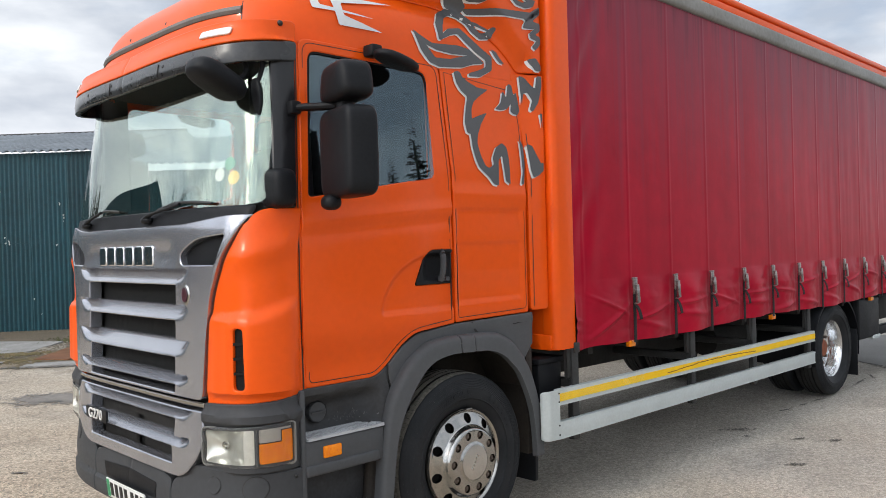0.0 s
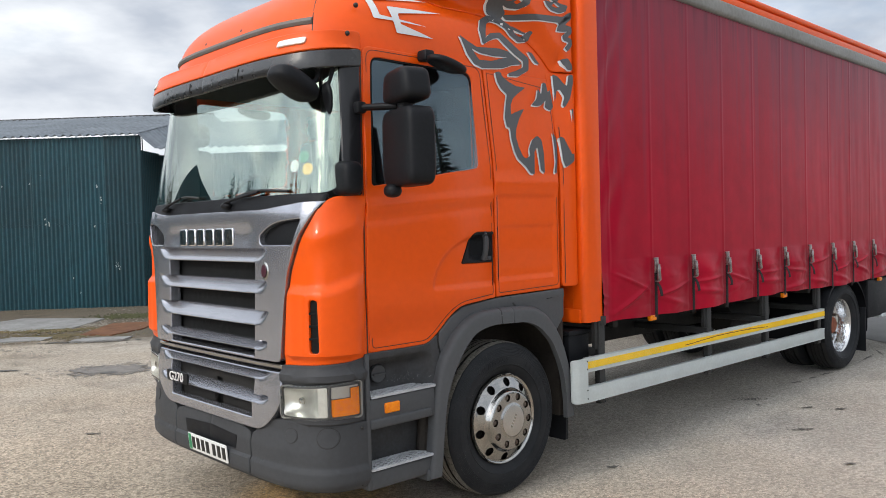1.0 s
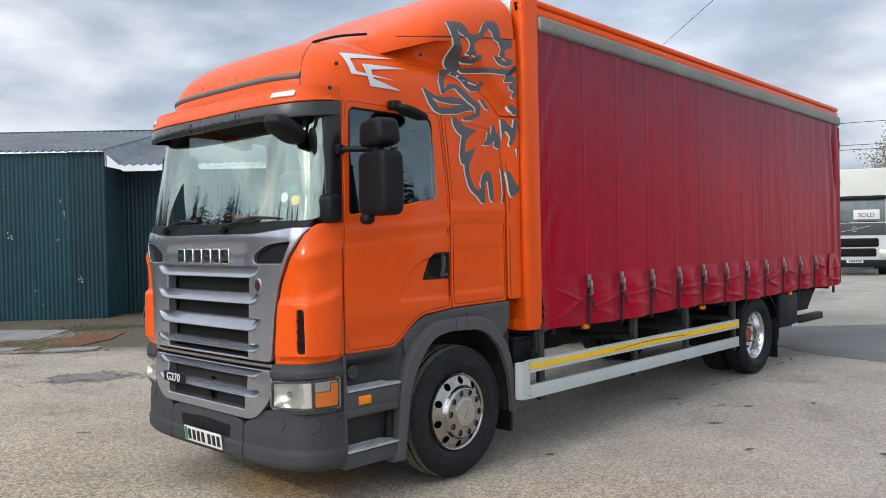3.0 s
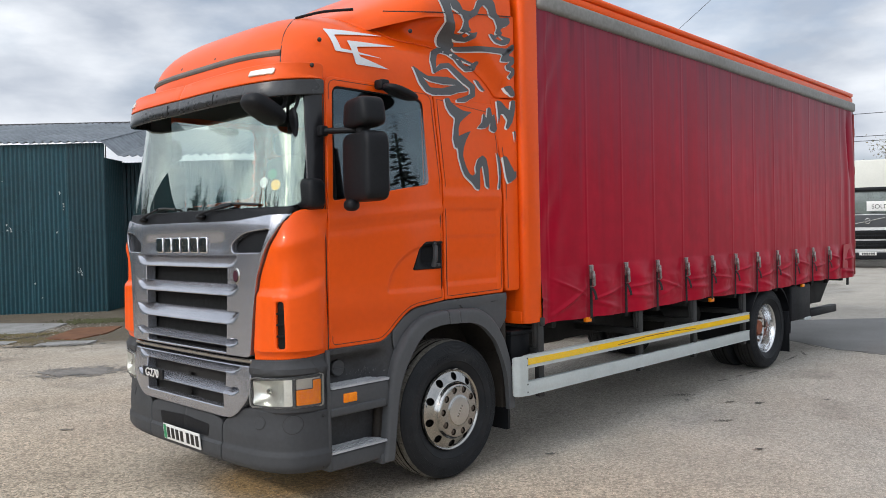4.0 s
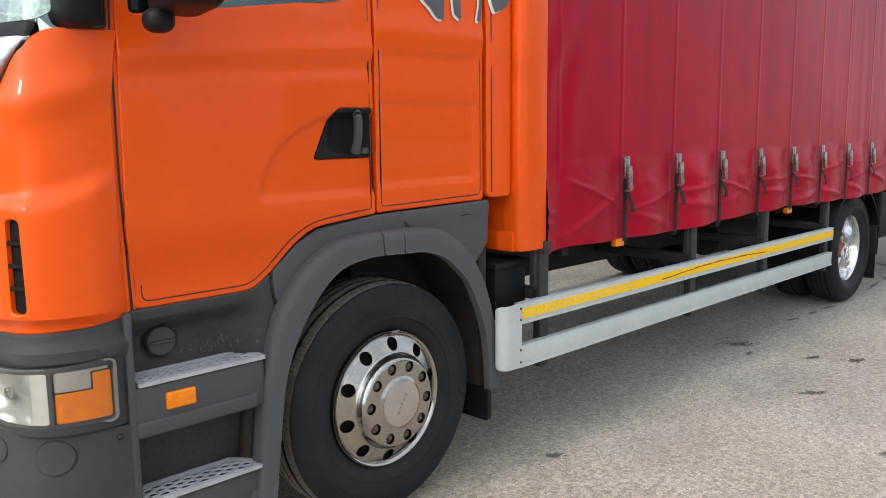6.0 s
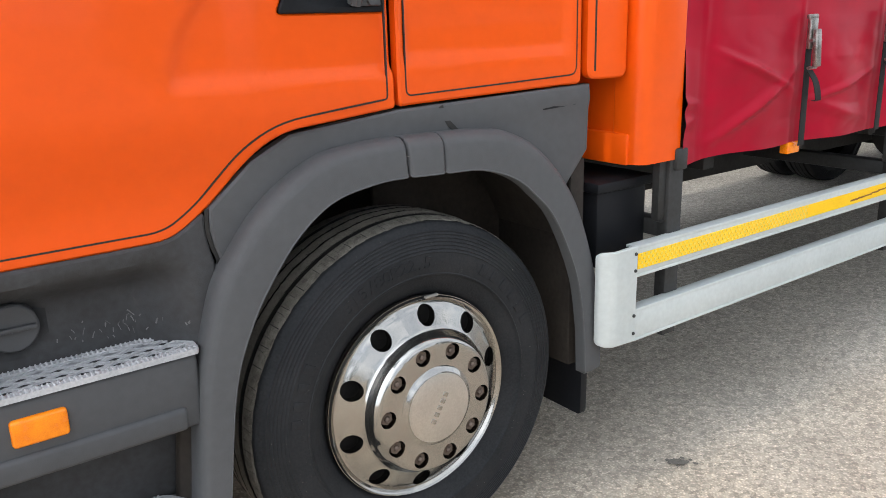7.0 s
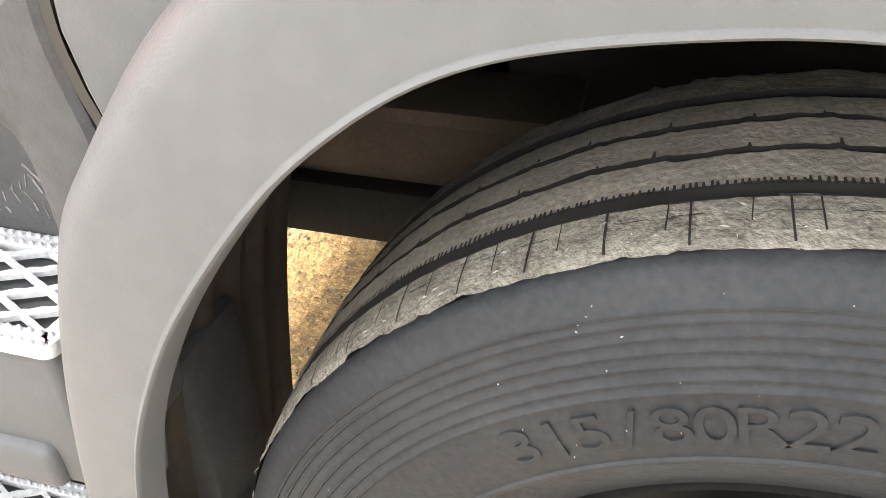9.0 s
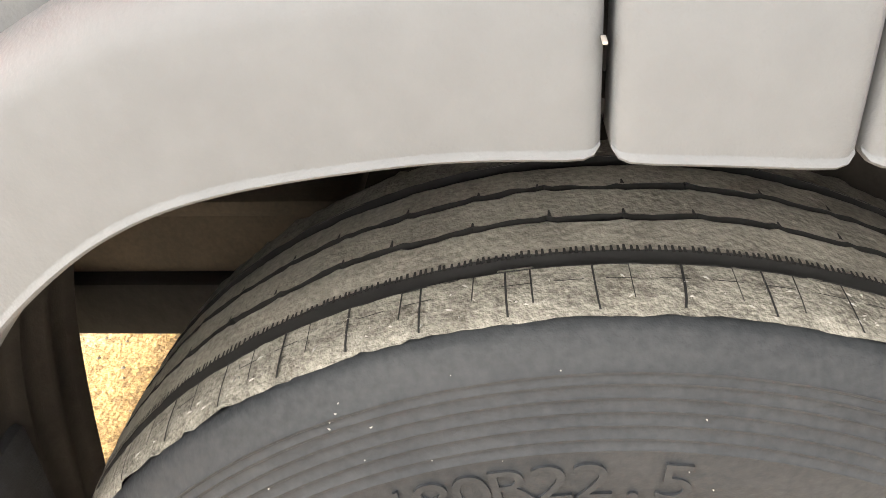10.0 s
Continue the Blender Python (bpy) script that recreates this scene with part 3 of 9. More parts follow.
def build_doors():
    door = part("cab_door", patch(door_outline(), side, 0.0125, 0.03, 0.005, holes=(WINDOW, HANDLE), disp=door_relief), ORANGE, lorry, "glossy orange cab door with a scooped handle recess")
    fd = part("cab_door", mirrored(patch(door_outline(), side, 0.12, 0.03, 0.008, holes=(WINDOW,))), ORANGE, lorry)
    for d, m in ((door, 0), (fd, 1)):
        g = pane(WINDOW, flat_pane, 0.1, -0.010)
        part("side_window", mirrored(g) if m else g, CLEAR_GLASS if m else SIDE_GLASS, d, "clear side window" if m else "dark reflective side window").visible_shadow = False
    # black rubber round the glass
    bm = bmesh.new()
    loop = WINDOW + WINDOW[:1]
    strip(loop, side, 0.022, -0.006, bm)
    part("window_seal", bm, BLACK_PLASTIC, door)
    # pinstripe just inside the edge
    inner = rounded([(-1.045, 1.10, 0.03), (-0.638, 1.101, 0.06), (-0.572, 1.143, 0.05), (-0.44, 1.254, 0.08), (-0.33, 1.308, 0.1), (-0.045, 1.336, 0.01), (-0.045, 2.17, 0), (-0.112, 2.795, 0.06), (-1.022, 2.805, 0.06)], 0.04)
    part("pinstripe", strip(inner + inner[:1], lambda u, w: side_disp(u, w, door_relief), 0.004, 0.0012), INK, door)
    # handle: a dark dished plate with an upright grip and a lock
    hp = HANDLE

    def dish(x, z):
        k = min(max((x + 0.25) / 0.05, 0), 1) * min(max((-0.05 - x) / 0.03, 0), 1) * min(max((z - 1.56) / 0.03, 0), 1) * min(max((1.725 - z) / 0.03, 0), 1)
        return -0.028 * k

    handle = part("door_handle", patch(hp, lambda u, w: side_disp(u, w, door_relief), 0.012, 0.01, 0.003, disp=dish, off=0.006), BLACK_PLASTIC, door, "black plastic door handle with a grip and lock")
    grip = smooth_line([(-0.121, 0.100, 1.735), (-0.124, 0.079, 1.70), (-0.128, 0.079, 1.62), (-0.131, 0.098, 1.565)], 5)
    bm = tube(bmesh.new(), grip, 0.018, 10)
    box(bm, -0.140, -0.060, 0.092, 0.102, 1.560, 1.585, 0.004)
    bmesh.ops.create_cone(bm, cap_ends=True, segments=14, radius1=0.011, radius2=0.011, depth=0.012, matrix=Matrix.Translation((-0.090, 0.089, 1.573)) @ Matrix.Rotation(radians(90), 4, "X"))
    g = part("grip", bm, GREY_PLASTIC, door)


def side_disp(u, w, fn):
    p, n = side(u, w)
    return p + n * fn(u, w), n


def sleeper_relief(x, z):
    d = 0.008 * math.exp(-((z - 2.06) / 0.05) ** 2)
    k = min(max((x - 0.0) / 0.03, 0), 1) * min(max((0.605 - x) / 0.03, 0), 1)
    # two pressed ledges, each set a little further in, and a lip at the foot
    for zc, step in ((1.976, 0.011), (1.772, 0.010)):
        d -= step * k * (0.5 + 0.5 * math.tanh((zc - z) / 0.008)) * (1 - 0.7 * min(max((zc - z) / 0.16, 0), 1))
    d -= 0.010 * k * min(max((z - 1.405) / 0.04, 0), 1) * min(max((1.70 - z) / 0.2, 0), 1)
    return d


def build_sleeper():
    o = rounded([(-0.010, 1.313, 0.01), (0.640, 1.325, 0.02), (0.640, 2.2, 0.0), (0.620, 2.465, 0.0), (0.556, 2.79, 0.0), (-0.075, 2.79, 0.0), (-0.010, 2.17, 0.0)], 0.01)
    s = part("sleeper_side", patch(o, side, 0.011, 0.03, 0.006, disp=sleeper_relief), ORANGE, lorry, "orange sleeper side panel with pressed swages")
    inner = rounded([(0.014, 1.338, 0.02), (0.618, 1.352, 0.03), (0.618, 1.9, 0.03), (0.60, 2.5, 0.1), (0.545, 2.72, 0.05), (-0.045, 2.77, 0.0), (0.012, 2.17, 0.0)], 0.02)
    part("pinstripe", strip(inner + inner[:1], lambda u, w: side_disp(u, w, sleeper_relief), 0.004, 0.0012), INK, s)
    part("sleeper_side", mirrored(patch(o, side, 0.2, 0.03, 0.006)), ORANGE, lorry)
    # air flap behind the sleeper
    f = rounded([(0.648, 1.335, 0.03), (0.772, 1.335, 0.03), (0.772, 2.84, 0.01), (0.552, 2.84, 0.01), (0.628, 2.467, 0.2), (0.648, 2.2, 0.1)], 0.02)

    def flare(x, z):
        t = min(max((x - 0.58) / 0.19, 0), 1)
        y = side(min(x, 0.64), z)[0].y
        e = t * t * (3 - 2 * t)
        return Vector((x - 0.014 * (1 - e) + 0.015 * e, y + (0.056 - y) * e, z)), Vector((-0.2 * t, -1, 0)).normalized()

    fl = part("side_fairing", patch(f, flare, 0.04, 0.03, 0.006), ORANGE, lorry, "orange air flap flush behind the sleeper")
    part("fairing_seam", strip([(0.668, 1.36), (0.668, 2.2), (0.65, 2.46)], flare, 0.005, 0.001), INK, fl)
    bm = boxed(0.70, 0.82, 2 * MID - 0.105, 2 * MID - 0.055, 1.335, 2.845, 0.01)
    part("side_fairing", bm, ORANGE, lorry)
    # rear wall and floor that close the cab
    part("cab_rear_wall", boxed(0.64, 0.67, 0.14, 2 * MID - 0.14, 1.30, 3.25, 0.02), ORANGE, lorry)
    part("cab_floor", boxed(-1.36, 0.64, 0.16, 2 * MID - 0.16, 1.24, 1.30, 0.01), UNDERBODY, lorry)


def fender_relief(s, z):
    t = s - S_SEAM
    run = min(max((t - 0.01) / 0.07, 0), 1) * min(max((0.56 - t) / 0.12, 0), 1)
    # the lower half stands proud below a shelf that climbs towards the door
    shelf = 1.455 + 0.07 * min(max((0.22 - t) / 0.20, 0), 1)
    d = 0.030 * (0.5 + 0.5 * math.tanh((shelf - z) / 0.014)) * run * min(max((z - 1.06) / 0.03, 0), 1)
    # upper swelling
    d += 0.018 * math.exp(-((z - 1.80 + 0.30 * max(t - 0.08, 0)) / 0.06) ** 2) * min(max(t / 0.08, 0), 1) * min(max((0.42 - t) / 0.1, 0), 1)
    # rounded lip round the slot
    u = abs(s - S_SLOT)
    if 1.08 < z < 1.45:
        d += 0.006 * math.exp(-((u - 0.045) / 0.015) ** 2) * min((z - 1.08) / 0.03, (1.45 - z) / 0.03, 1)
    return d


EDGE = [(0.13, 1.966), (0.167, 1.912), (0.217, 1.808), (0.273, 1.696), (0.329, 1.545), (0.357, 1.355), (0.382, 1.079)]


def build_fenders():
    a, b = S_SEAM + 0.008, corner_s(y=0.385)
    top = [(a, 1.972), (a + 0.08, 1.972)] + [(corner_s(y=y), z) for y, z in EDGE]
    top = [tuple(p)[:2] for p in smooth_line([(u, w, 0) for u, w in top], 4)]
    slot = rounded([(S_SLOT - 0.028, 1.105), (S_SLOT + 0.020, 1.105), (S_SLOT + 0.022, 1.40), (S_SLOT - 0.02, 1.40)], 0.022)
    o = [(b, 1.03), (a + 0.10, 1.045), (a, 1.062)] + top
    for m in (0, 1):
        bm = patch(o, corner, 0.02, 0.03, 0.005, holes=(slot,), disp=fender_relief)
        fn = part("front_corner_panel", mirrored(bm) if m else bm, ORANGE, lorry, "rounded orange corner panel with an upright air slot")
        bm = bmesh.new()
        bk = rounded([(S_SLOT - 0.04, 1.09), (S_SLOT + 0.035, 1.09), (S_SLOT + 0.035, 1.42), (S_SLOT - 0.035, 1.42)], 0.01)
        patch(bk, corner, 0.05, 0.006, 0.0, off=-0.02, disp=fender_relief, bm=bm)
        for z in (1.18, 1.25, 1.32):
            q = rounded([(S_SLOT - 0.03, z), (S_SLOT + 0.025, z), (S_SLOT + 0.025, z + 0.012), (S_SLOT - 0.03, z + 0.012)], 0.002)
            patch(q, corner, 0, 0.02, 0.0, off=-0.004, disp=fender_relief, bm=bm)
        part("air_slot", mirrored(bm) if m else bm, MESH_BLACK, fn, "black slatted air slot")
    # the dark gap between corner panel and door
    line = [(-1.0735, 1.062), (-1.0755, 1.5), (-1.0735, 2.0), (-1.0675, 2.4), (-1.0575, 2.79)]
    part("door_rebate", strip(line, side, 0.030, -0.008), ORANGE, lorry)
    part("door_gap", strip(line, side, 0.007, -0.005), INK, lorry)


S_SLOT = corner_s(y=0.185)


def build_front():
    W1, W2 = 0.405, 2 * MID - 0.405
    # upper grille: a silver surround with slots, louvres between them
    near = [(y + 0.012, z, 0.03) for y, z in reversed(EDGE)]
    near[0] = (0.40, 1.045, 0.03)
    near[-1] = (0.150, 1.948, 0.02)
    half = near + [(0.30, 1.932, 0.05), (0.55, 1.905, 0.1)]
    o = rounded(half + [(2 * MID - p[0], *p[1:]) for p in reversed(half)], 0.03)
    zs = [(1.50, 1.605), (1.325, 1.425), (1.145, 1.24), (1.06, 1.10)]
    holes = [rounded([(0.625 + 0.006 * k, a), (2 * MID - 0.665 - 0.006 * k, a), (2 * MID - 0.665 - 0.006 * k, b), (0.625 + 0.006 * k, b)], 0.006, 2) for k, (a, b) in enumerate(zs)]
    pk = [rounded([(0.300, 1.705, 0.02), (0.565, 1.703, 0.03), (0.578, 1.76, 0.03), (0.45, 1.83, 0.08), (0.245, 1.85, 0.02)], 0.03)]
    pk.append([(2 * MID - u, w) for u, w in pk[0]][::-1])

    def ledge(y, z, bars):
        """A louvre: a slope that catches the sky below each slot, then a fall back to the next one; its ends die out on a slant."""
        u = min(y, 2 * MID - y)
        for lo, hi in bars:
            if lo - 0.001 <= z <= hi + 0.001:
                t = (hi - z) / (hi - lo)
                fade = min(max((u - 0.50 - 0.06 * t) / 0.09, 0), 1)
                prof = -0.060 * (1 - min(t / 0.88, 1))
                return prof * fade
        return 0.0

    def lou(y, z):
        d = 0.026 + ledge(y, z, ((1.605, 1.685), (1.425, 1.50), (1.24, 1.325), (1.10, 1.145)))
        u = min(y, 2 * MID - y)
        # raised frame round the louvres, dished brow above
        d += 0.004 * math.exp(-((u - 0.47) / 0.05) ** 2) * min(max((1.70 - z) / 0.08, 0), 1)
        d -= 0.012 * math.exp(-((z - 1.76) / 0.06) ** 2) * min(max((u - 0.60) / 0.1, 0), 1)
        return d * min(max((u - 0.15) / 0.10, 0.15), 1)

    grille = part("upper_grille", patch(o, front, 0.014, 0.07, 0.005, holes=holes + pk, disp=lou), SILVER, lorry, "silver-grey radiator grille panel with black slots")
    part("grille_backing", patch(rounded([(0.44, 1.05), (2 * MID - 0.44, 1.05), (2 * MID - 0.23, 1.87), (0.23, 1.87)], 0.02), front, 0.05, 0.01, 0, off=-0.062), MESH_BLACK, grille, "black grille mesh")
    for p in pk:
        part("corner_intake", patch(p, front, 0.06, 0.01, 0.004, off=-0.012), BLACK_PLASTIC, grille, "black corner intake cover")
    # chrome lettering as plain blocks
    for k in range(6):
        y = 1.60 - 0.125 * k
        q = rounded([(y - 0.105, 1.70), (y, 1.70), (y, 1.808), (y - 0.105, 1.808)], 0.02)
        bm = patch(q, front, 0.05, 0.012, 0.006, off=0.028)
        part("badge_block", bm, BADGE, grille, "chrome badge block")
    # round maker's emblem, plain
    bm = bmesh.new()
    q = [(0.515 + 0.036 * math.cos(a), 1.558 + 0.05 * math.sin(a)) for a in [2 * math.pi * k / 24 for k in range(24)]]
    patch(q, front, 0, 0.02, 0.008, off=0.036, bm=bm)
    part("emblem_ring", bm, CHROME, grille)
    q = [(0.515 + 0.024 * math.cos(a), 1.558 + 0.036 * math.sin(a)) for a in [2 * math.pi * k / 24 for k in range(24)]]
    part("emblem_face", patch(q, front, 0, 0.004, 0.002, off=0.041), BLUE_BADGE, grille, "dark red emblem face")
    # joint strip
    q = rounded([(W1, 1.004), (W2, 1.004), (W2, 1.030), (W1, 1.030)], 0.008)
    part("joint_strip", patch(q, front, 0.1, 0.03, 0.006, off=0.012), CHROME, lorry, "bright strip between the two grilles")
    # lower grille
    o = rounded([(0.575, 0.635, 0.1), (2 * MID - 0.575, 0.635, 0.1), (W2 + 0.01, 0.80, 0.1), (W2, 0.985, 0.02), (W1, 0.985, 0.02), (W1 - 0.01, 0.80, 0.1)], 0.05)
    zs = [(0.835, 0.925), (0.70, 0.785)]
    holes = [rounded([(0.66 + 0.02 * k, a), (2 * MID - 0.66 - 0.02 * k, a), (2 * MID - 0.66 - 0.02 * k, b), (0.66 + 0.02 * k, b)], 0.008, 2) for k, (a, b) in enumerate(zs)]

    def lou2(y, z):
        return 0.012 + 0.02 * min(max((0.99 - z) / 0.2, 0), 1) + ledge(y, z, ((0.785, 0.835), (0.925, 0.975)))

    low = part("lower_grille", patch(o, front, 0.014, 0.07, 0.006, holes=holes, disp=lou2), SILVER, lorry, "silver-grey lower grille frame with two black slots")
    part("grille_backing", patch(rounded([(0.5, 0.66), (2 * MID - 0.5, 0.66), (2 * MID - 0.5, 0.96), (0.5, 0.96)], 0.05), front, 0.1, 0.01, 0, off=-0.055), MESH_BLACK, low)
    # model number badge
    q = rounded([(1.50, 0.782), (1.82, 0.782), (1.82, 0.857), (1.50, 0.857)], 0.012)
    part("badge_plate", patch(q, front, 0.1, 0.012, 0.003, off=0.038), BLACK_PLASTIC, low)
    lettering("badge_lettering", "G270", 0.085, front_place(1.66, 0.793, 0.041), WHITE, low, 1.1)


def front_place(y, z, off):
    p, n = front(y, z)
    return Matrix.Translation(p + n * off) @ Matrix(((0, 0, -1, 0), (-1, 0, 0, 0), (0, 1, 0, 0), (0, 0, 0, 1)))


def lettering(name, text, size, m, mat, parent, stretch=1.0, depth=0.003):
    """Raised letters in the built-in font, as a mesh."""
    cu = bpy.data.curves.new(name, "FONT")
    cu.body, cu.size, cu.extrude, cu.align_x = text, size, depth, "CENTER"
    tmp = bpy.data.objects.new(name, cu)
    me = bpy.data.meshes.new_from_object(tmp)
    bpy.data.objects.remove(tmp)
    me.materials.clear()
    me.materials.append(mat)
    me.transform(m @ Matrix.Diagonal((stretch, 1, 1, 1)))
    ob = new(name, me)
    ob.parent = parent
    return ob


def build_bumper():
    NB = [(0.28, -1.46), (0.36, -1.50), (0.55, -1.503), (0.66, -1.485)]

    def at(s, z):
        th = lerp(CORNER, s)
        a = X0 - lerp(NB, z)
        w = 1.152 - 0.03 * max(0.38 - z, 0) / 0.1
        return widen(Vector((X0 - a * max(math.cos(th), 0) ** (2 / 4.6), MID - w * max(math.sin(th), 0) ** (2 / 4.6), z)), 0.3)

    def f(s, z):
        return at(s, z), normal_of(at, s, z, Vector((-1, -1, 0)))

    end = CORNER[-1][0]
    s1 = corner_s(x=-1.115)
    sm = corner_s(y=0.69)

    def swage(s, z):
        d = 0.012 * (0.5 + 0.5 * math.tanh((0.455 - z) / 0.006)) - 0.004 * math.exp(-((z - 0.466) / 0.008) ** 2)
        return d - 0.030 * min(max((0.38 - z) / 0.07, 0), 1) ** 2

    sf = corner_s(y=0.345)
    sg = corner_s(y=0.158)
    FOG = ((sf, 0.637, 0.044), (sg, 0.637, 0.060))
    for m in (0, 1):
        o = rounded([(s1, 0.315, 0.04), (sm, 0.315, 0.02), (sm, 0.60, 0.03), (corner_s(y=0.60), 0.655, 0.05), (corner_s(y=0.50), 0.71, 0.04), (corner_s(y=0.40), 0.72, 0.03), (s1, 0.705, 0.02)], 0.03)
        bm = patch(o, f, 0.016, 0.05, 0.008, disp=swage)
        bc = part("bumper_corner", mirrored(bm) if m else bm, BUMPER, lorry, "dark grey plastic bumper corner with blanked fog lamps")
        for s, z, r in FOG:
            ring = [(s + r * math.cos(t), z + r * math.sin(t)) for t in [2 * math.pi * k / 36 for k in range(36)]]
            disc = [(s + (u - s) * 0.93, z + (w - z) * 0.93) for u, w in ring]
            b2 = patch(ring, f, 0.03, 0.002, 0.0, off=0.0012)
            part("fog_gap", mirrored(b2) if m else b2, INK, bc)
            b2 = patch(disc, f, 0.03, 0.003, 0.0025, off=0.0045)
            part("fog_lamp_blank", mirrored(b2) if m else b2, BUMPER, bc, "round fog lamp blank")
        b2 = patch(rounded([(sg + 0.13, 0.714), (sg + 0.07, 0.714), (sg + 0.10, 0.694)], 0.004), f, 0, 0.002, 0.0, off=0.002)
        part("bumper_notch", mirrored(b2) if m else b2, INK, bc)
    bm = bmesh.new()
    o = rounded([(sm + 0.006, 0.318, 0.02), (end, 0.318, 0), (end, 0.63, 0), (sm + 0.12, 0.63, 0.03), (sm + 0.006, 0.605, 0.03)], 0.02)
    rec = rounded([(sm + 0.17, 0.475, 0.01), (end, 0.475, 0), (end, 0.575, 0), (sm + 0.15, 0.56, 0.02)], 0.01)
    patch(o, f, 0.018, 0.05, 0.006, disp=swage, bm=bm)
    b2 = bmesh.new()
    patch(o, f, 0.018, 0.05, 0.006, disp=swage, bm=b2)
    mirrored(b2)
    me = bpy.data.meshes.new("half")
    b2.to_mesh(me)
    b2.free()
    bm.from_mesh(me)
    bpy.data.meshes.remove(me)
    bmesh.ops.remove_doubles(bm, verts=bm.verts[:], dist=0.0008)
    mid = part("bumper_centre", bm, BUMPER, lorry, "dark grey bumper centre")
    for m in (0, 1):
        # flush patch: the shade of the plate's recess is put into its black
        b2 = patch(rec, f, 0.04, 0.004, 0.001, off=0.003)
        part("plate_recess", mirrored(b2) if m else b2, BLACK_PLASTIC, mid)
    part("bumper_backing", boxed(-1.42, -1.40, 0.45, 2 * MID - 0.45, 0.45, 1.06, 0.01), UNDERBODY, lorry)
    for x, z in ((-1.163, 0.673), (-1.163, 0.35)):
        b2 = bmesh.new()
        bmesh.ops.create_uvsphere(b2, u_segments=12, v_segments=8, radius=0.010, matrix=Matrix.Translation(f(corner_s(x=x), z)[0]))
        part("bumper_screw", b2, INK, lorry)
    # number plate with plain bars
    t = Matrix.Rotation(radians(-6), 4, "Y")
    m0 = Matrix.Translation((-1.522, 1.212, 0.428)) @ t
    plate = part("number_plate", boxed(-0.008, 0.0, -0.26, 0.26, -0.056, 0.056, 0.003, m=m0), PLATE_WHITE, mid, "white number plate with plain dark bars")
    part("plate_flash", boxed(-0.0095, -0.007, 0.215, 0.252, -0.05, 0.05, m=m0), PLATE_GREEN, mid)
    for k in range(7):
        y = 0.185 - 0.064 * k - (0.022 if k > 3 else 0)
        part("plate_bar", boxed(-0.0095, -0.007, y - 0.022, y + 0.022, -0.038, 0.038, 0.001, m=m0), INK, mid)
    # grey band that carries the headlamps
    o = rounded([(s1 - 0.02, 0.70, 0.01), (S_GRILLE + 0.015, 0.70, 0.02), (S_GRILLE + 0.015, 1.03, 0.02), (s1 + 0.1, 1.043, 0.02), (s1 - 0.02, 1.060, 0.02)], 0.01)
    for m in (0, 1):
        bm = patch(o, corner, 0.035, 0.03, 0.008, off=0.004, holes=(lamp_outline(),), disp=lambda s, z: 0.022 * math.exp(-((z - 0.965) / 0.028) ** 4))
        part("lamp_surround", mirrored(bm) if m else bm, BUMPER, lorry, "dark grey headlamp surround")
        build_headlamp(m)


def lamp_outline():
    a, b = corner_s(x=-1.142), corner_s(y=0.405)
    return rounded([(a, 0.735, 0.02), (b, 0.735, 0.03), (b, 0.915, 0.03), (a, 0.94, 0.02)], 0.02)


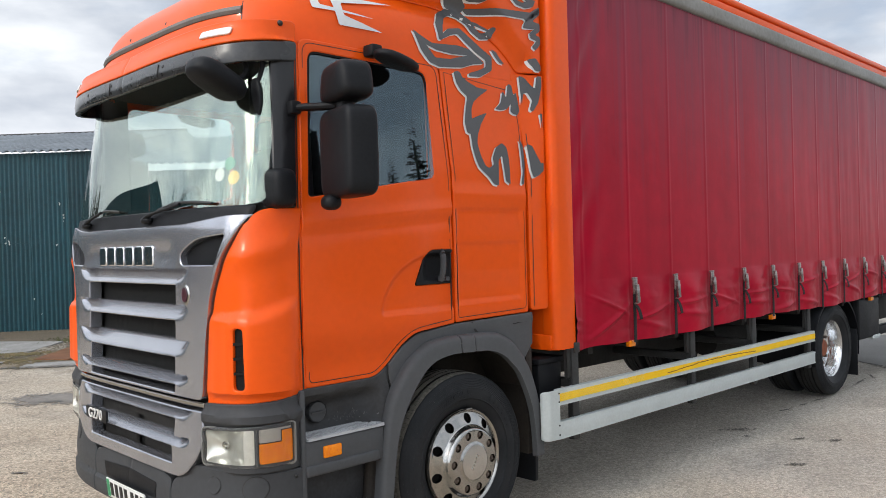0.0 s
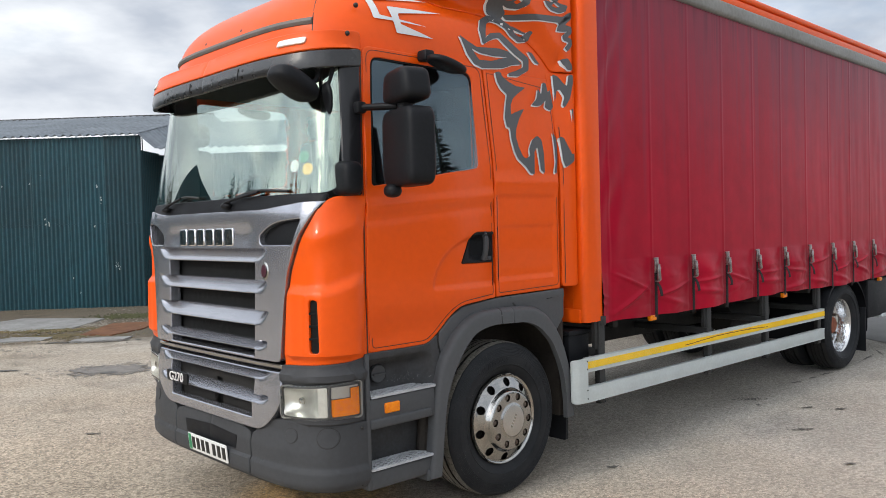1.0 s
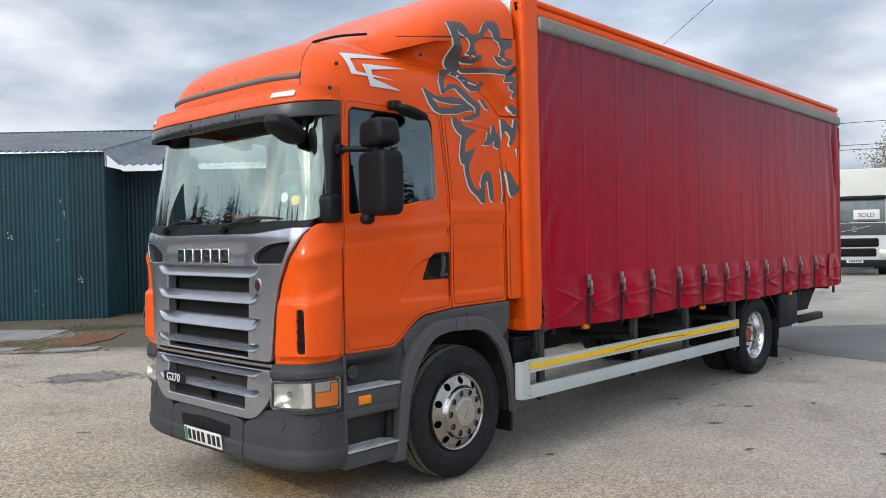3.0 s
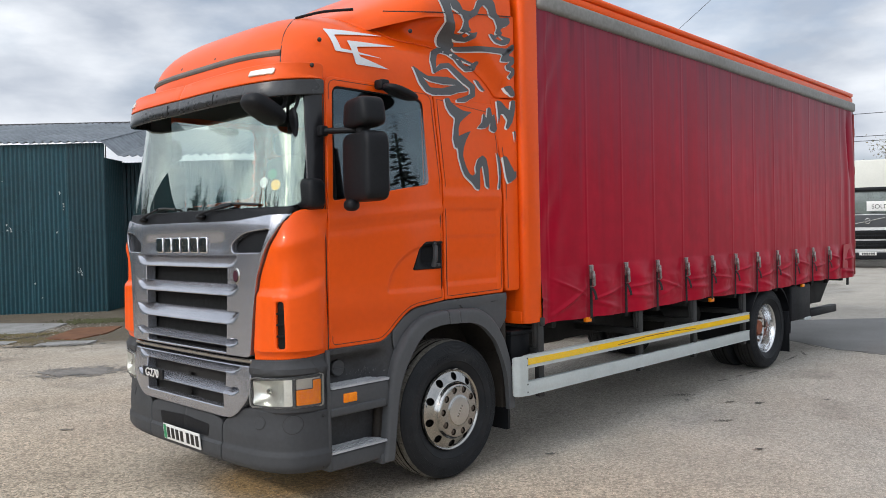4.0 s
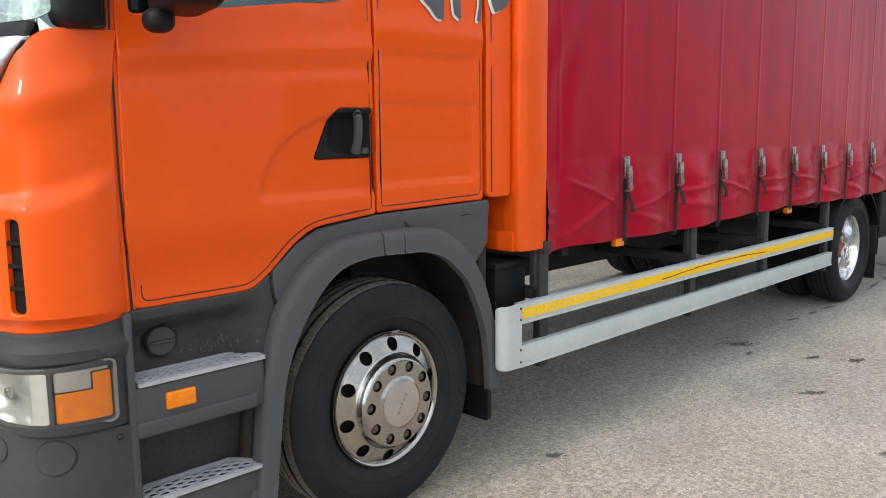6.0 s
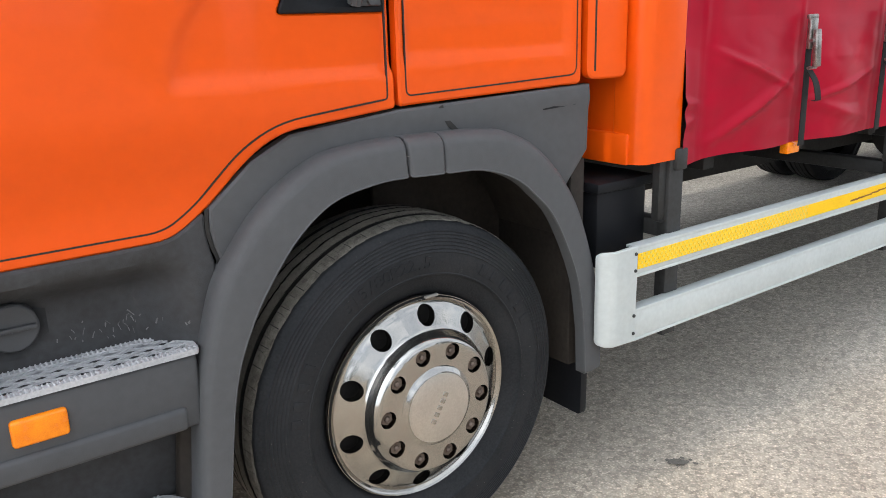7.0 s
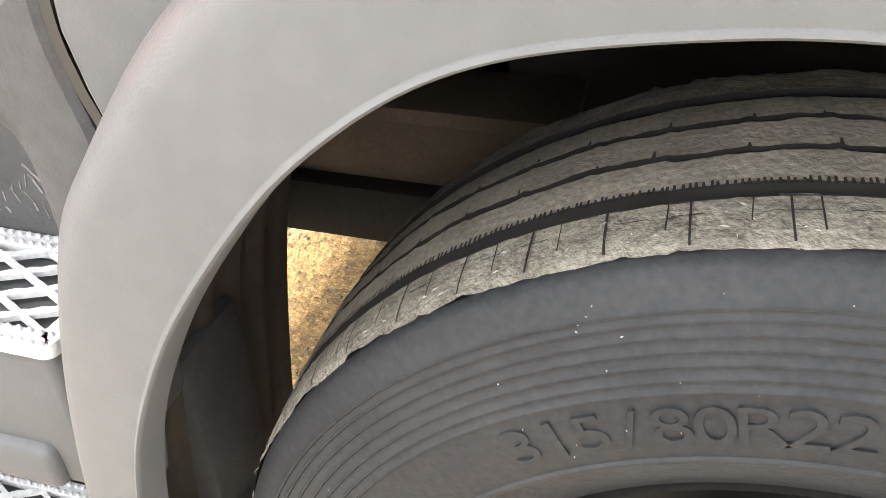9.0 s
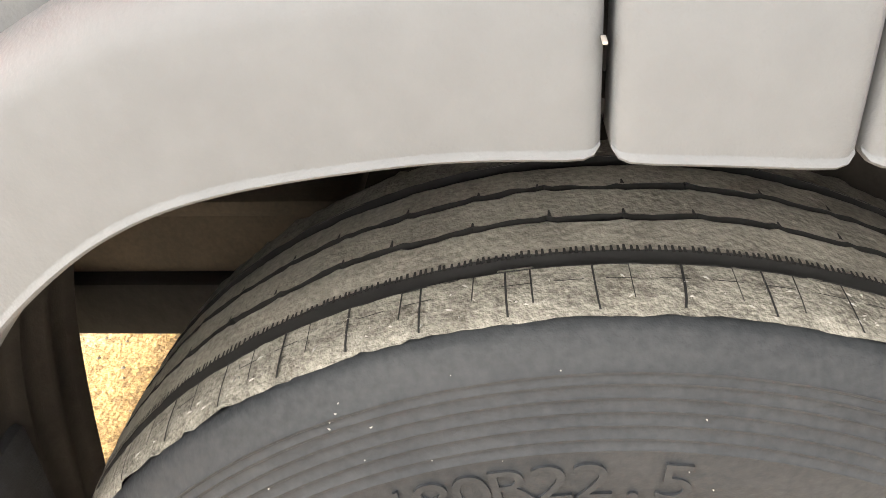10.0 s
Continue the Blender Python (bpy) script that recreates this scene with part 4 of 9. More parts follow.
def build_headlamp(m):
    a, b, mid = corner_s(x=-1.142), corner_s(y=0.405), corner_s(y=0.137)

    def sh(bm):
        return mirrored(bm) if m else bm

    o = lamp_outline()
    bowl = rounded([(mid + 0.018, 0.748, 0.01), (b - 0.012, 0.748, 0.02), (b - 0.012, 0.902, 0.02), (mid + 0.018, 0.914, 0.01)], 0.02)
    lamp = part("headlamp", sh(patch(o, corner, 0.04, 0.02, 0.002, off=0.0055, holes=(bowl,))), GREY_PLASTIC, lorry, "clear headlamp with an amber corner indicator")
    def dish(s, z):
        y = corner_at(s, z).y
        u, w = (y - 0.275) / 0.135, (z - 0.829) / 0.082
        return -0.060 * max(1 - u * u, 0) ** 0.7 * max(1 - w * w, 0) ** 0.7

    refl = part("reflector", sh(patch(bowl, corner, 0.008, 0.004, 0.0, off=0.004, disp=dish)), REFLECTOR, lamp, "bright headlamp reflector")
    p, nn = corner(corner_s(y=0.275), 0.836)
    bm = bmesh.new()
    tube(bm, [p - nn * 0.04, p - nn * 0.02, p - nn * 0.008], [0.022, 0.020, 0.008], 12)
    part("bulb_cap", sh(bm), CHROME, refl)
    dv = rounded([(mid + 0.002, 0.745), (mid + 0.016, 0.745), (mid + 0.016, 0.917), (mid + 0.002, 0.917)], 0.002)
    part("divider", sh(patch(dv, corner, 0.05, 0.006, 0.002, off=0.017)), GREY_PLASTIC, lamp)
    step = a + 0.36 * (mid - a)
    amb = rounded([(a + 0.008, 0.750, 0.01), (mid - 0.002, 0.750, 0.01), (mid - 0.002, 0.846, 0.006), (step, 0.848, 0.002), (step, 0.902, 0.006), (a + 0.008, 0.904, 0.006)], 0.01)
    part("indicator", sh(patch(amb, corner, 0.012, 0.004, 0.002, off=0.011, disp=lambda s, z: 0.0014 * math.sin(s * 330) - 0.004 * math.exp(-((s - a - 0.11) / 0.02) ** 2))), AMBER, lamp, "amber indicator")
    cl = rounded([(step + 0.005, 0.853, 0.004), (mid - 0.002, 0.851, 0.006), (mid - 0.002, 0.914, 0.01), (a + 0.014, 0.918, 0.006), (a + 0.014, 0.909, 0.003), (step + 0.005, 0.907, 0.003)], 0.01)
    part("side_lamp", sh(patch(cl, corner, 0.012, 0.004, 0.002, off=0.011, disp=lambda s, z: 0.0014 * math.sin(s * 330))), material("side_lamp_grey", (0.46, 0.44, 0.40), 0.35, amount=0.2, scale=14) if not m else REFLECTOR, lamp, "pale side lamp")
    rim = o + o[:1]
    part("lens_rim", sh(strip(rim, corner, 0.007, 0.0245)), material("lens_rim", (0.20, 0.20, 0.19), 0.3, amount=0.2) if not m else REFLECTOR, lamp)
    lens = part("lens", sh(patch(o, corner, 0.04, 0.005, 0.003, off=0.022)), LENS, lamp, "clear scratched lens")
    lens.visible_shadow = False
    if sum(f.normal.x * f.area for f in lens.data.polygons) > 0:
        lens.data.flip_normals()


def build_screen():
    base, top = 1.975, 2.74
    yb, yt = 0.127, 0.132
    o = rounded([(yb, base + 0.02, 0.05), (0.7, base - 0.01, 0.2), (2 * MID - 0.7, base - 0.01, 0.2), (2 * MID - yb, base + 0.02, 0.05), (2 * MID - yt, top, 0.05), (yt, top, 0.05)], 0.05)
    scr = part("windscreen", pane(o, front, 0.022, -0.004, 0.005), SCREEN_GLASS, lorry, "large curved windscreen reflecting sky and trees")
    scr.visible_shadow = False
    # black scuttle under the glass
    q = rounded([(0.17, 1.90, 0.02), (2 * MID - 0.17, 1.90, 0.02), (2 * MID - 0.15, 1.99, 0.02), (0.15, 1.99, 0.02)], 0.02)
    part("scuttle", patch(q, front, 0.06, 0.03, 0.006, off=0.004), BLACK_PLASTIC, lorry, "black panel under the windscreen")
    # black corner pillars
    for m in (0, 1):
        q = rounded([(-1.083, 1.978), (-1.205, 1.965), (-1.187, 2.80), (-1.066, 2.80)], 0.01)
        bm = patch(q, side, 0.02, 0.03, 0.006, off=0.003)
        part("corner_pillar", mirrored(bm) if m else bm, BLACK_GLOSS, lorry, "black windscreen pillar")
    # wipers
    for y0, y1 in ((0.98, 0.30), (1.86, 1.30)):
        p = [front(y, z)[0] + Vector((-0.035, 0, 0)) for y, z in ((y0, 1.945), (y0 - 0.06, 1.972), (y1 + 0.30, 2.015), (y1, 2.0))]
        bm = tube(bmesh.new(), smooth_line(p[:3], 5), [0.012] * 6 + [0.008] * 5, 8)
        w = part("wiper", bm, BLACK_PLASTIC, lorry, "black wiper arm and blade")
        q = [front(y, z)[0] + Vector((-0.016, 0, 0)) for y, z in ((y0 - 0.12, 1.995), (0.5 * (y0 + y1), 2.022), (y1 + 0.06, 2.008))]
        part("wiper_blade", tube(bmesh.new(), smooth_line(q, 5), 0.008, 6), INK, w)
        cap = bmesh.new()
        c = front(y0, 1.945)[0] + Vector((-0.02, 0, 0))
        bmesh.ops.create_uvsphere(cap, u_segments=14, v_segments=8, radius=0.04, matrix=Matrix.Translation(c) @ Matrix.Diagonal((0.7, 1.3, 0.55, 1)))
        part("wiper_cap", cap, BLACK_PLASTIC, w)
    # round stickers behind the glass
    for y, z, mt in ((0.30, 2.20, PLATE_GREEN), (0.27, 2.13, YELLOW_TAPE), (0.36, 2.15, WHITE)):
        q = [(y + 0.032 * math.cos(a), z + 0.034 * math.sin(a)) for a in [2 * math.pi * k / 20 for k in range(20)]]
        part("sticker", patch(q, front, 0, 0.001, 0.0, off=-0.016), mt, scr, "round windscreen sticker")


def build_visor():
    VN = [(2.62, -1.47), (2.70, -1.485), (2.80, -1.465), (2.86, -1.43)]

    def at(s, z):
        th = lerp(CORNER, s)
        a = X0 - lerp(VN, z)
        w = 1.115 if z < 2.8 else 1.10
        n = 4.0
        return Vector((X0 - a * max(math.cos(th), 0) ** (2 / n), MID - w * max(math.sin(th), 0) ** (2 / n), z))

    def f(s, z):
        return at(s, z), normal_of(at, s, z, Vector((-1, -1, 0)))

    end = CORNER[-1][0]
    a = corner_s(x=-1.10)
    for name, o, mat, label in (
        ("visor", [(a, 2.700, 0.02), (a + 0.36, 2.662, 0.3), (end, 2.658, 0), (end, 2.760, 0), (a + 0.36, 2.764, 0.3), (a, 2.795, 0.02)], VISOR, "dark smoked sun visor band over the windscreen"),
        ("visor_cowl", [(a, 2.80, 0.01), (a + 0.36, 2.769, 0.3), (end, 2.765, 0), (end, 2.868, 0), (a + 0.35, 2.885, 0.2), (a, 2.90, 0.04)], ORANGE, "orange cowl over the sun visor"),
    ):
        bm = bmesh.new()
        for m in (0, 1):
            b2 = patch(rounded(o, 0.02), f, 0.025, 0.03, 0.005)
            if m:
                mirrored(b2)
            me = bpy.data.meshes.new("half")
            b2.to_mesh(me)
            b2.free()
            bm.from_mesh(me)
            bpy.data.meshes.remove(me)
        bmesh.ops.remove_doubles(bm, verts=bm.verts[:], dist=0.0008)
        v = part(name, bm, mat, lorry, label)
        if name == "visor":
            for m in (0, 1):
                for yy in (0.62, 1.0):
                    s = corner_s(y=yy)
                    for z in (2.685, 2.725):
                        q = [(s + 0.009 * math.cos(t), z + 0.009 * math.sin(t)) for t in [2 * math.pi * k / 12 for k in range(12)]]
                        b2 = patch(q, f, 0, 0.004, 0.001, off=0.003)
                        part("screw", mirrored(b2) if m else b2, BLACK_GLOSS, v)
                q = rounded([(corner_s(y=0.66), 2.675), (corner_s(y=0.97), 2.67), (corner_s(y=0.97), 2.745), (corner_s(y=0.66), 2.745)], 0.012)
                b2 = patch(q, f, 0.025, 0.006, 0.002, off=0.006)
                part("visor_lamp_cover", mirrored(b2) if m else b2, VISOR, v)
        else:
            for m in (0, 1):
                q = rounded([(corner_s(y=0.20), 2.812), (corner_s(y=0.345), 2.806), (corner_s(y=0.345), 2.845), (corner_s(y=0.20), 2.851)], 0.012)
                b2 = patch(q, f, 0.05, 0.012, 0.004, off=0.012)
                part("marker_lamp", mirrored(b2) if m else b2, REFLECTOR, v, "clear roof marker lamp")
    # underside shelf between visor and glass
    bm = bmesh.new()
    ys = [0.2 + (2 * MID - 0.4) * k / 24 for k in range(25)]
    rows = [(bm.verts.new(front_at(y, 2.76) + Vector((-0.002, 0, 0))), bm.verts.new(Vector((X0 - (X0 + 1.478) * (1 - min(abs(y - MID) / 1.125, 0.999) ** 4) ** 0.25, y, 2.672)))) for y in ys]
    for p, q in zip(rows, rows[1:]):
        bm.faces.new((p[0], p[1], q[1], q[0]))
    part("visor_underside", bm, BLACK_PLASTIC, lorry)


def roof_point(k, psi, H=0.56, q=2.7, p=4.0, z0=2.86):
    """k along the plan from the near rear round the front to the far rear (0..1), psi from the eaves (0) to the crown (1)."""
    rho = math.cos(psi * math.pi / 2) ** (2 / q)
    h = math.sin(psi * math.pi / 2) ** (2 / q)
    xr, W, A = -0.35, 1.095, 0.985
    if k < 0.3:
        x, v = 0.66 + (xr - 0.66) * k / 0.3, -rho * W
    elif k > 0.7:
        x, v = xr + (0.66 - xr) * (k - 0.7) / 0.3, rho * W
    else:
        th = math.pi * (k - 0.3) / 0.4
        c, s = math.cos(th), math.sin(th)
        x = xr - rho * A * abs(s) ** (2 / p)
        v = -rho * W * abs(c) ** (2 / p) * (1 if c > 0 else -1)
    return Vector((x, MID + v, z0 + H * h * (0.86 + 0.14 * min(max((x + 1.30) / 0.95, 0), 1))))


def build_roof():
    bm = bmesh.new()
    ks = [0.3 * i / 10 for i in range(10)] + [0.3 + 0.4 * i / 72 for i in range(73)] + [0.7 + 0.3 * i / 10 for i in range(1, 11)]
    ps = [(i / 20) ** 1.25 for i in range(21)]
    rows = []
    for j, psi in enumerate([-1] + ps):
        row = []
        for k in ks:
            p = roof_point(k, max(psi, 0))
            if psi < 0:
                p.z = 2.785
            row.append(bm.verts.new(p))
        rows.append(row)
    for a, b in zip(rows, rows[1:]):
        for i in range(len(ks) - 1):
            bm.faces.new((a[i], a[i + 1], b[i + 1], b[i]))
    bmesh.ops.remove_doubles(bm, verts=bm.verts[:], dist=0.0005)
    roof = part("high_roof", bm, ORANGE, lorry, "tall rounded orange sleeper roof", angle=50)
    # dark strip across the roof front
    bm = bmesh.new()
    pts = [roof_point(0.4147 + 0.1706 * i / 60, 0.10) for i in range(61)]
    tube(bm, [p + Vector((0.008, 0, 0)) for p in pts], 0.022, 8, flat=1.1)
    part("roof_strip", bm, ROOF_STRIP, roof, "grey strip across the roof front")
    # seam between roof cap and side
    bm = bmesh.new()
    pts = [(-1.216, 0.350, 2.90), (-1.215, 0.352, 2.94), (-1.199, 0.364, 3.021), (-1.16, 0.394, 3.105), (-1.11, 0.429, 3.165), (-1.038, 0.484, 3.225), (-0.93, 0.585, 3.290)]
    for m in (0, 1):
        b2 = tube(bmesh.new(), smooth_line(pts, 8), 0.0045, 6)
        part("roof_seam", mirrored(b2) if m else b2, INK, roof)
    bm.free()
    part("rubber_filler", tube(bmesh.new(), smooth_line([(-0.93, 0.58, 3.295), (-0.80, 0.45, 3.335), (-0.64, 0.31, 3.352)], 5), 0.010, 8), BLACK_PLASTIC, roof, "black rubber filler under the deflector")
    for x, y, z in ((-1.02, 0.197, 3.069), (-1.141, 0.122, 2.878), (-0.345, 0.058, 3.204), (-1.02, 2 * MID - 0.197, 3.069), (-1.141, 2 * MID - 0.122, 2.878), (-1.30, 1.0, 3.03), (-1.30, 1.47, 3.03)):
        b2 = bmesh.new()
        bmesh.ops.create_uvsphere(b2, u_segments=10, v_segments=6, radius=0.015, matrix=Matrix.Translation((x, y, z)))
        part("roof_bolt", b2, INK, roof)


def build_deflector():
    bm = bmesh.new()
    n = 28
    rows = []
    for i in range(n + 1):
        t = i / n
        x = -0.70 + 1.435 * t
        zb = 3.20 + 0.06 * min(max((x + 0.6) / 0.4, 0), 1) + 0.215 * min(max((x + 0.6) / 1.3, 0), 1)
        zt = 3.36 + 0.60 * math.sin(min(t / 0.96, 1) * math.pi / 2) ** 1.25 - 0.04 * math.sin(math.pi * t)
        wd = 0.80 + 0.36 * min(t / 0.35, 1) ** 0.6
        row = []
        for k in range(33):
            a = math.pi * k / 32
            c, s = math.cos(a), math.sin(a)
            v = -wd * abs(c) ** (2 / 5) * (1 if c > 0 else -1)
            z = zb + (zt - zb) * abs(s) ** (2 / 2.6)
            row.append(bm.verts.new((x, MID + v, z)))
        rows.append(row)
    for a, b in zip(rows, rows[1:]):
        for k in range(32):
            bm.faces.new((a[k], a[k + 1], b[k + 1], b[k]))
    bm.faces.new(rows[0])
    # rear lip turned in
    last = rows[-1]
    inn = [bm.verts.new((v.co.x - 0.01, MID + (v.co.y - MID) * 0.97, v.co.z - 0.03)) for v in last]
    for k in range(32):
        bm.faces.new((last[k], last[k + 1], inn[k + 1], inn[k]))
    d = part("roof_deflector", bm, ORANGE, lorry, "orange roof air deflector", angle=45)
    # its side skirts
    o = rounded([(-0.59, 3.292, 0.02), (-0.531, 3.236, 0.05), (-0.449, 3.185, 0.05), (-0.375, 3.162, 0.05), (0.016, 3.164, 0.2), (0.274, 3.086, 0.1), (0.478, 2.955, 0.1), (0.590, 2.846, 0.03), (0.772, 2.846, 0.01), (0.772, 3.49, 0.01), (0.0, 3.40, 0)], 0.03)
    from mathutils.bvhtree import BVHTree
    rb = bmesh.new()
    rb.from_mesh(bpy.data.objects["high_roof"].data)
    tree = BVHTree.FromBMesh(rb)
    rb.free()
    low = [(-0.59, 3.292), (-0.531, 3.236), (-0.449, 3.185), (-0.375, 3.162), (0.016, 3.164), (0.274, 3.086), (0.478, 2.955), (0.590, 2.846)]

    def skirt(x, z):
        hit = tree.ray_cast(Vector((x, -1.0, z)), Vector((0, 1, 0)), 1.9)[0]
        t = min(max((z - lerp(low, x) - 0.01) / 0.17, (x - 0.58) / 0.19, 0), 1)
        t = t * t * (3 - 2 * t) * min(max((x + 0.50) / 0.5, 0), 1)
        y = min(hit.y - 0.012, 0.45) if hit else 0.058
        return Vector((x, y + (0.058 - y) * t, z)), Vector((0, -1, 0))

    for m in (0, 1):
        b2 = patch(o, skirt, 0.03, 0.03, 0.006)
        part("deflector_skirt", mirrored(b2) if m else b2, ORANGE, d)
    b2 = strip([(-0.60, 3.295), (-0.1, 3.375), (0.3, 3.43), (0.73, 3.482)], plane_y(0.052), 0.006, 0.004)
    part("deflector_seam", b2, INK, d)


build_doors()
build_sleeper()
build_fenders()
build_front()
build_bumper()
build_screen()
build_visor()
build_roof()
build_deflector()
# ---- wheels ----
DUSTY = material("dusty_brown_steel", (0.105, 0.080, 0.054), 0.8, spots=(0.07, 0.055, 0.04), scale=12, bump=0.001, bump_scale=60)


def ring_holes(bm, r0, r1, n, rh, hr, yof, turn=0.0, steps=4, deep=0.02):
    """A turned ring pierced by n round holes; yof(r, angle) gives the face."""
    U = math.pi / n * rh
    phis = set()
    for c in ((U, r1 - rh), (U, r0 - rh), (-U, r1 - rh), (-U, r0 - rh)):
        phis.add(round(math.atan2(c[1], c[0]) % (2 * math.pi), 6))
    for k in range(24):
        phis.add(round(2 * math.pi * k / 24, 6))
    phis = sorted(phis)
    for s in range(n):
        tc = turn + 2 * math.pi * s / n
        rings = []
        for j in range(steps + 2):
            ring = []
            for ph in phis:
                c, q = math.cos(ph), math.sin(ph)
                far_u = U / abs(c) if abs(c) > 1e-9 else 1e9
                lim = (r1 - rh) if q > 0 else (rh - r0)
                far_w = lim / abs(q) if abs(q) > 1e-9 else 1e9
                d1 = min(far_u, far_w)
                t = max(j - 1, 0) / steps
                d = hr + (d1 - hr) * t
                r, th = rh + d * q, tc + d * c / rh
                y = yof(r, th) + (deep if j == 0 else 0)
                ring.append(bm.verts.new((r * math.cos(th), y, r * math.sin(th))))
            rings.append(ring)
        for a, b in zip(rings, rings[1:]):
            m = len(phis)
            for k in range(m):
                bm.faces.new((a[k], a[(k + 1) % m], b[(k + 1) % m], b[k]))


def build_tyre(parent, R, y_out, width, worn=True):
    """A tyre about the y axis: sidewalls, worn shoulders and a grooved tread."""
    yc = y_out + width / 2
    k = R / 0.531
    outer = [(y_out + 0.052, 0.287), (y_out + 0.030, 0.305), (y_out + 0.012, 0.345), (y_out + 0.009, 0.352), (y_out + 0.002, 0.355), (y_out + 0.0015, 0.358), (y_out + 0.0035, 0.360), (y_out, 0.385), (y_out, 0.414 * k)]
    for r in (0.437, 0.446, 0.456, 0.466, 0.476, 0.486, 0.494):
        d = max(r - 0.43, 0) * 0.19
        outer += [(y_out + d, (r - 0.0022) * k), (y_out + d - 0.0014, (r - 0.0010) * k), (y_out + d - 0.0014, (r + 0.0006) * k), (y_out + d + 0.0005, (r + 0.0018) * k)]
    outer += [(y_out + 0.0175, 0.503 * k), (y_out + 0.025, 0.5148 * k), (y_out + 0.031, 0.5182 * k), (y_out + 0.037, 0.5200 * k), (y_out + 0.046, 0.5180 * k)]

    bm = bmesh.new()
    lathe(bm, outer, 120)
    lathe(bm, [(2 * yc - y, r) for y, r in outer], 72)
    tyre = part("tyre", bm, SIDEWALL, parent, "black rubber tyre, dusty sidewall", angle=50)
    # worn shoulder with a ragged lower edge
    sh = bmesh.new()
    n = 480 if worn else 120
    for sgn in (0, 1):
        prof = [(y_out + 0.0345, 0.5206 * k), (y_out + 0.041, 0.5230 * k), (y_out + 0.052, 0.5250 * k), (y_out + 0.255 * width, 0.5272 * k)]
        rings = []
        for i, (y, r) in enumerate(prof):
            ring = []
            for j in range(n):
                a = 2 * math.pi * j / n
                e = (0.0030 * noise.noise((a * 16, 0, 3.3)) + 0.0026 * noise.noise((a * 60, 0, 1.1)) + 0.0016 * noise.noise((a * 140, 0, 5.1))) if i == 0 else 0.0010 * noise.noise((a * 70, i, 7))
                rr = r + e
                yy = y - (0.3 * e if i == 0 else 0) - 0.0012 * (i == 0)
                yy = 2 * yc - yy if sgn else yy
                ring.append(sh.verts.new((rr * math.cos(a), yy, rr * math.sin(a))))
            rings.append(ring)
        for a, b in zip(rings, rings[1:]):
            for j in range(n):
                sh.faces.new((a[j], a[(j + 1) % n], b[(j + 1) % n], b[j]))
    part("shoulder", sh, WORN if worn else TREAD_DARK, tyre, "pale worn tyre shoulder" if worn else "")
    # tread ribs and zigzag grooves
    y0, y1 = y_out + 0.255 * width, y_out + 0.745 * width
    prof = []

    def crown(y):
        return k * (0.531 - 0.0038 * ((y - yc) / (0.5 * (y1 - y0))) ** 2)

    lines = [(y_out + g * width, w) for g, w in ((0.281, 0.0083), (0.430, 0.0042), (0.570, 0.0042), (0.719, 0.0083))]
    for i, (c, w) in enumerate(lines):
        z = 0.3 if i in (0, 3) else 1.0
        prof += [(c - w, crown(c), z, 0), (c - w * 0.8, crown(c) - 0.012, z, 1), (c + w * 0.8, crown(c) - 0.012, z, 1), (c + w, crown(c), z, 0)]
        if i < 3:
            m = 0.5 * (c + lines[i + 1][0])
            prof.append((m, crown(m), z * 0.5, 0))
    tr = bmesh.new()
    n = 480 if worn else 160
    rings = []
    for y, r, z, gro in prof:
        ring = []
        for j in range(n):
            a = 2 * math.pi * j / n
            tri = abs(((a * 22 / (2 * math.pi)) % 1) * 2 - 1) - 0.5
            yy = y + z * (0.0030 * tri + 0.0040 * noise.noise((a * 9, y * 30, 1.0)) + 0.0026 * noise.noise((a * 34, y * 80, 4.0)) + 0.0024 * (1 if (a * 60 / 6.2832) % 1 > 0.88 else 0))
            rr = r + (0.0010 * noise.noise((a * 45, y * 60, 8.0)) if not gro else 0.0)
            ring.append(tr.verts.new((rr * math.cos(a), yy, rr * math.sin(a))))
        rings.append(ring)
    for (a, pa), (b, pb) in zip(zip(rings, prof), zip(rings[1:], prof[1:])):
        for j in range(n):
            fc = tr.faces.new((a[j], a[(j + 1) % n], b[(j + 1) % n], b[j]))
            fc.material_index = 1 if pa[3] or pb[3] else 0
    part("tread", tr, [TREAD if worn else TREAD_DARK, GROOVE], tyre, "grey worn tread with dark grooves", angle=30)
    if worn:
        # short cuts across the shoulder and fine ones at the first groove, drawn as near-black faces
        ct = bmesh.new()
        CUT = [(0.0365, 0.5214), (0.041, 0.5230), (0.052, 0.5250), (0.078, 0.5271)]
        rnd = random.Random(5)
        for j in range(116):
            a = 2 * math.pi * j / 116 + (rnd.uniform(-0.020, 0.020) if j % 2 else rnd.uniform(-0.006, 0.006))
            lean = rnd.uniform(-0.010, 0.006)
            w = rnd.uniform(0.0003, 0.0006) if j % 2 else rnd.uniform(0.0005, 0.0010)
            lo = rnd.uniform(0.3, 0.7) if j % 2 else rnd.uniform(0.0, 0.12)
            rows = []
            for t in (lo, 0.35 + lo * 0.5, 0.7, 1.0):
                i = t * 3
                p0, p1 = CUT[int(min(i, 2))], CUT[int(min(i, 2)) + 1]
                u = i - int(min(i, 2))
                y, r = p0[0] + (p1[0] - p0[0]) * u, (p0[1] + (p1[1] - p0[1]) * u) * k + 0.0012
                aa = a + lean * t
                rows.append([ct.verts.new((r * math.cos(aa + s * w / r), y_out + y, r * math.sin(aa + s * w / r))) for s in (-1, 1)])
            for p, q in zip(rows, rows[1:]):
                ct.faces.new((p[0], p[1], q[1], q[0]))
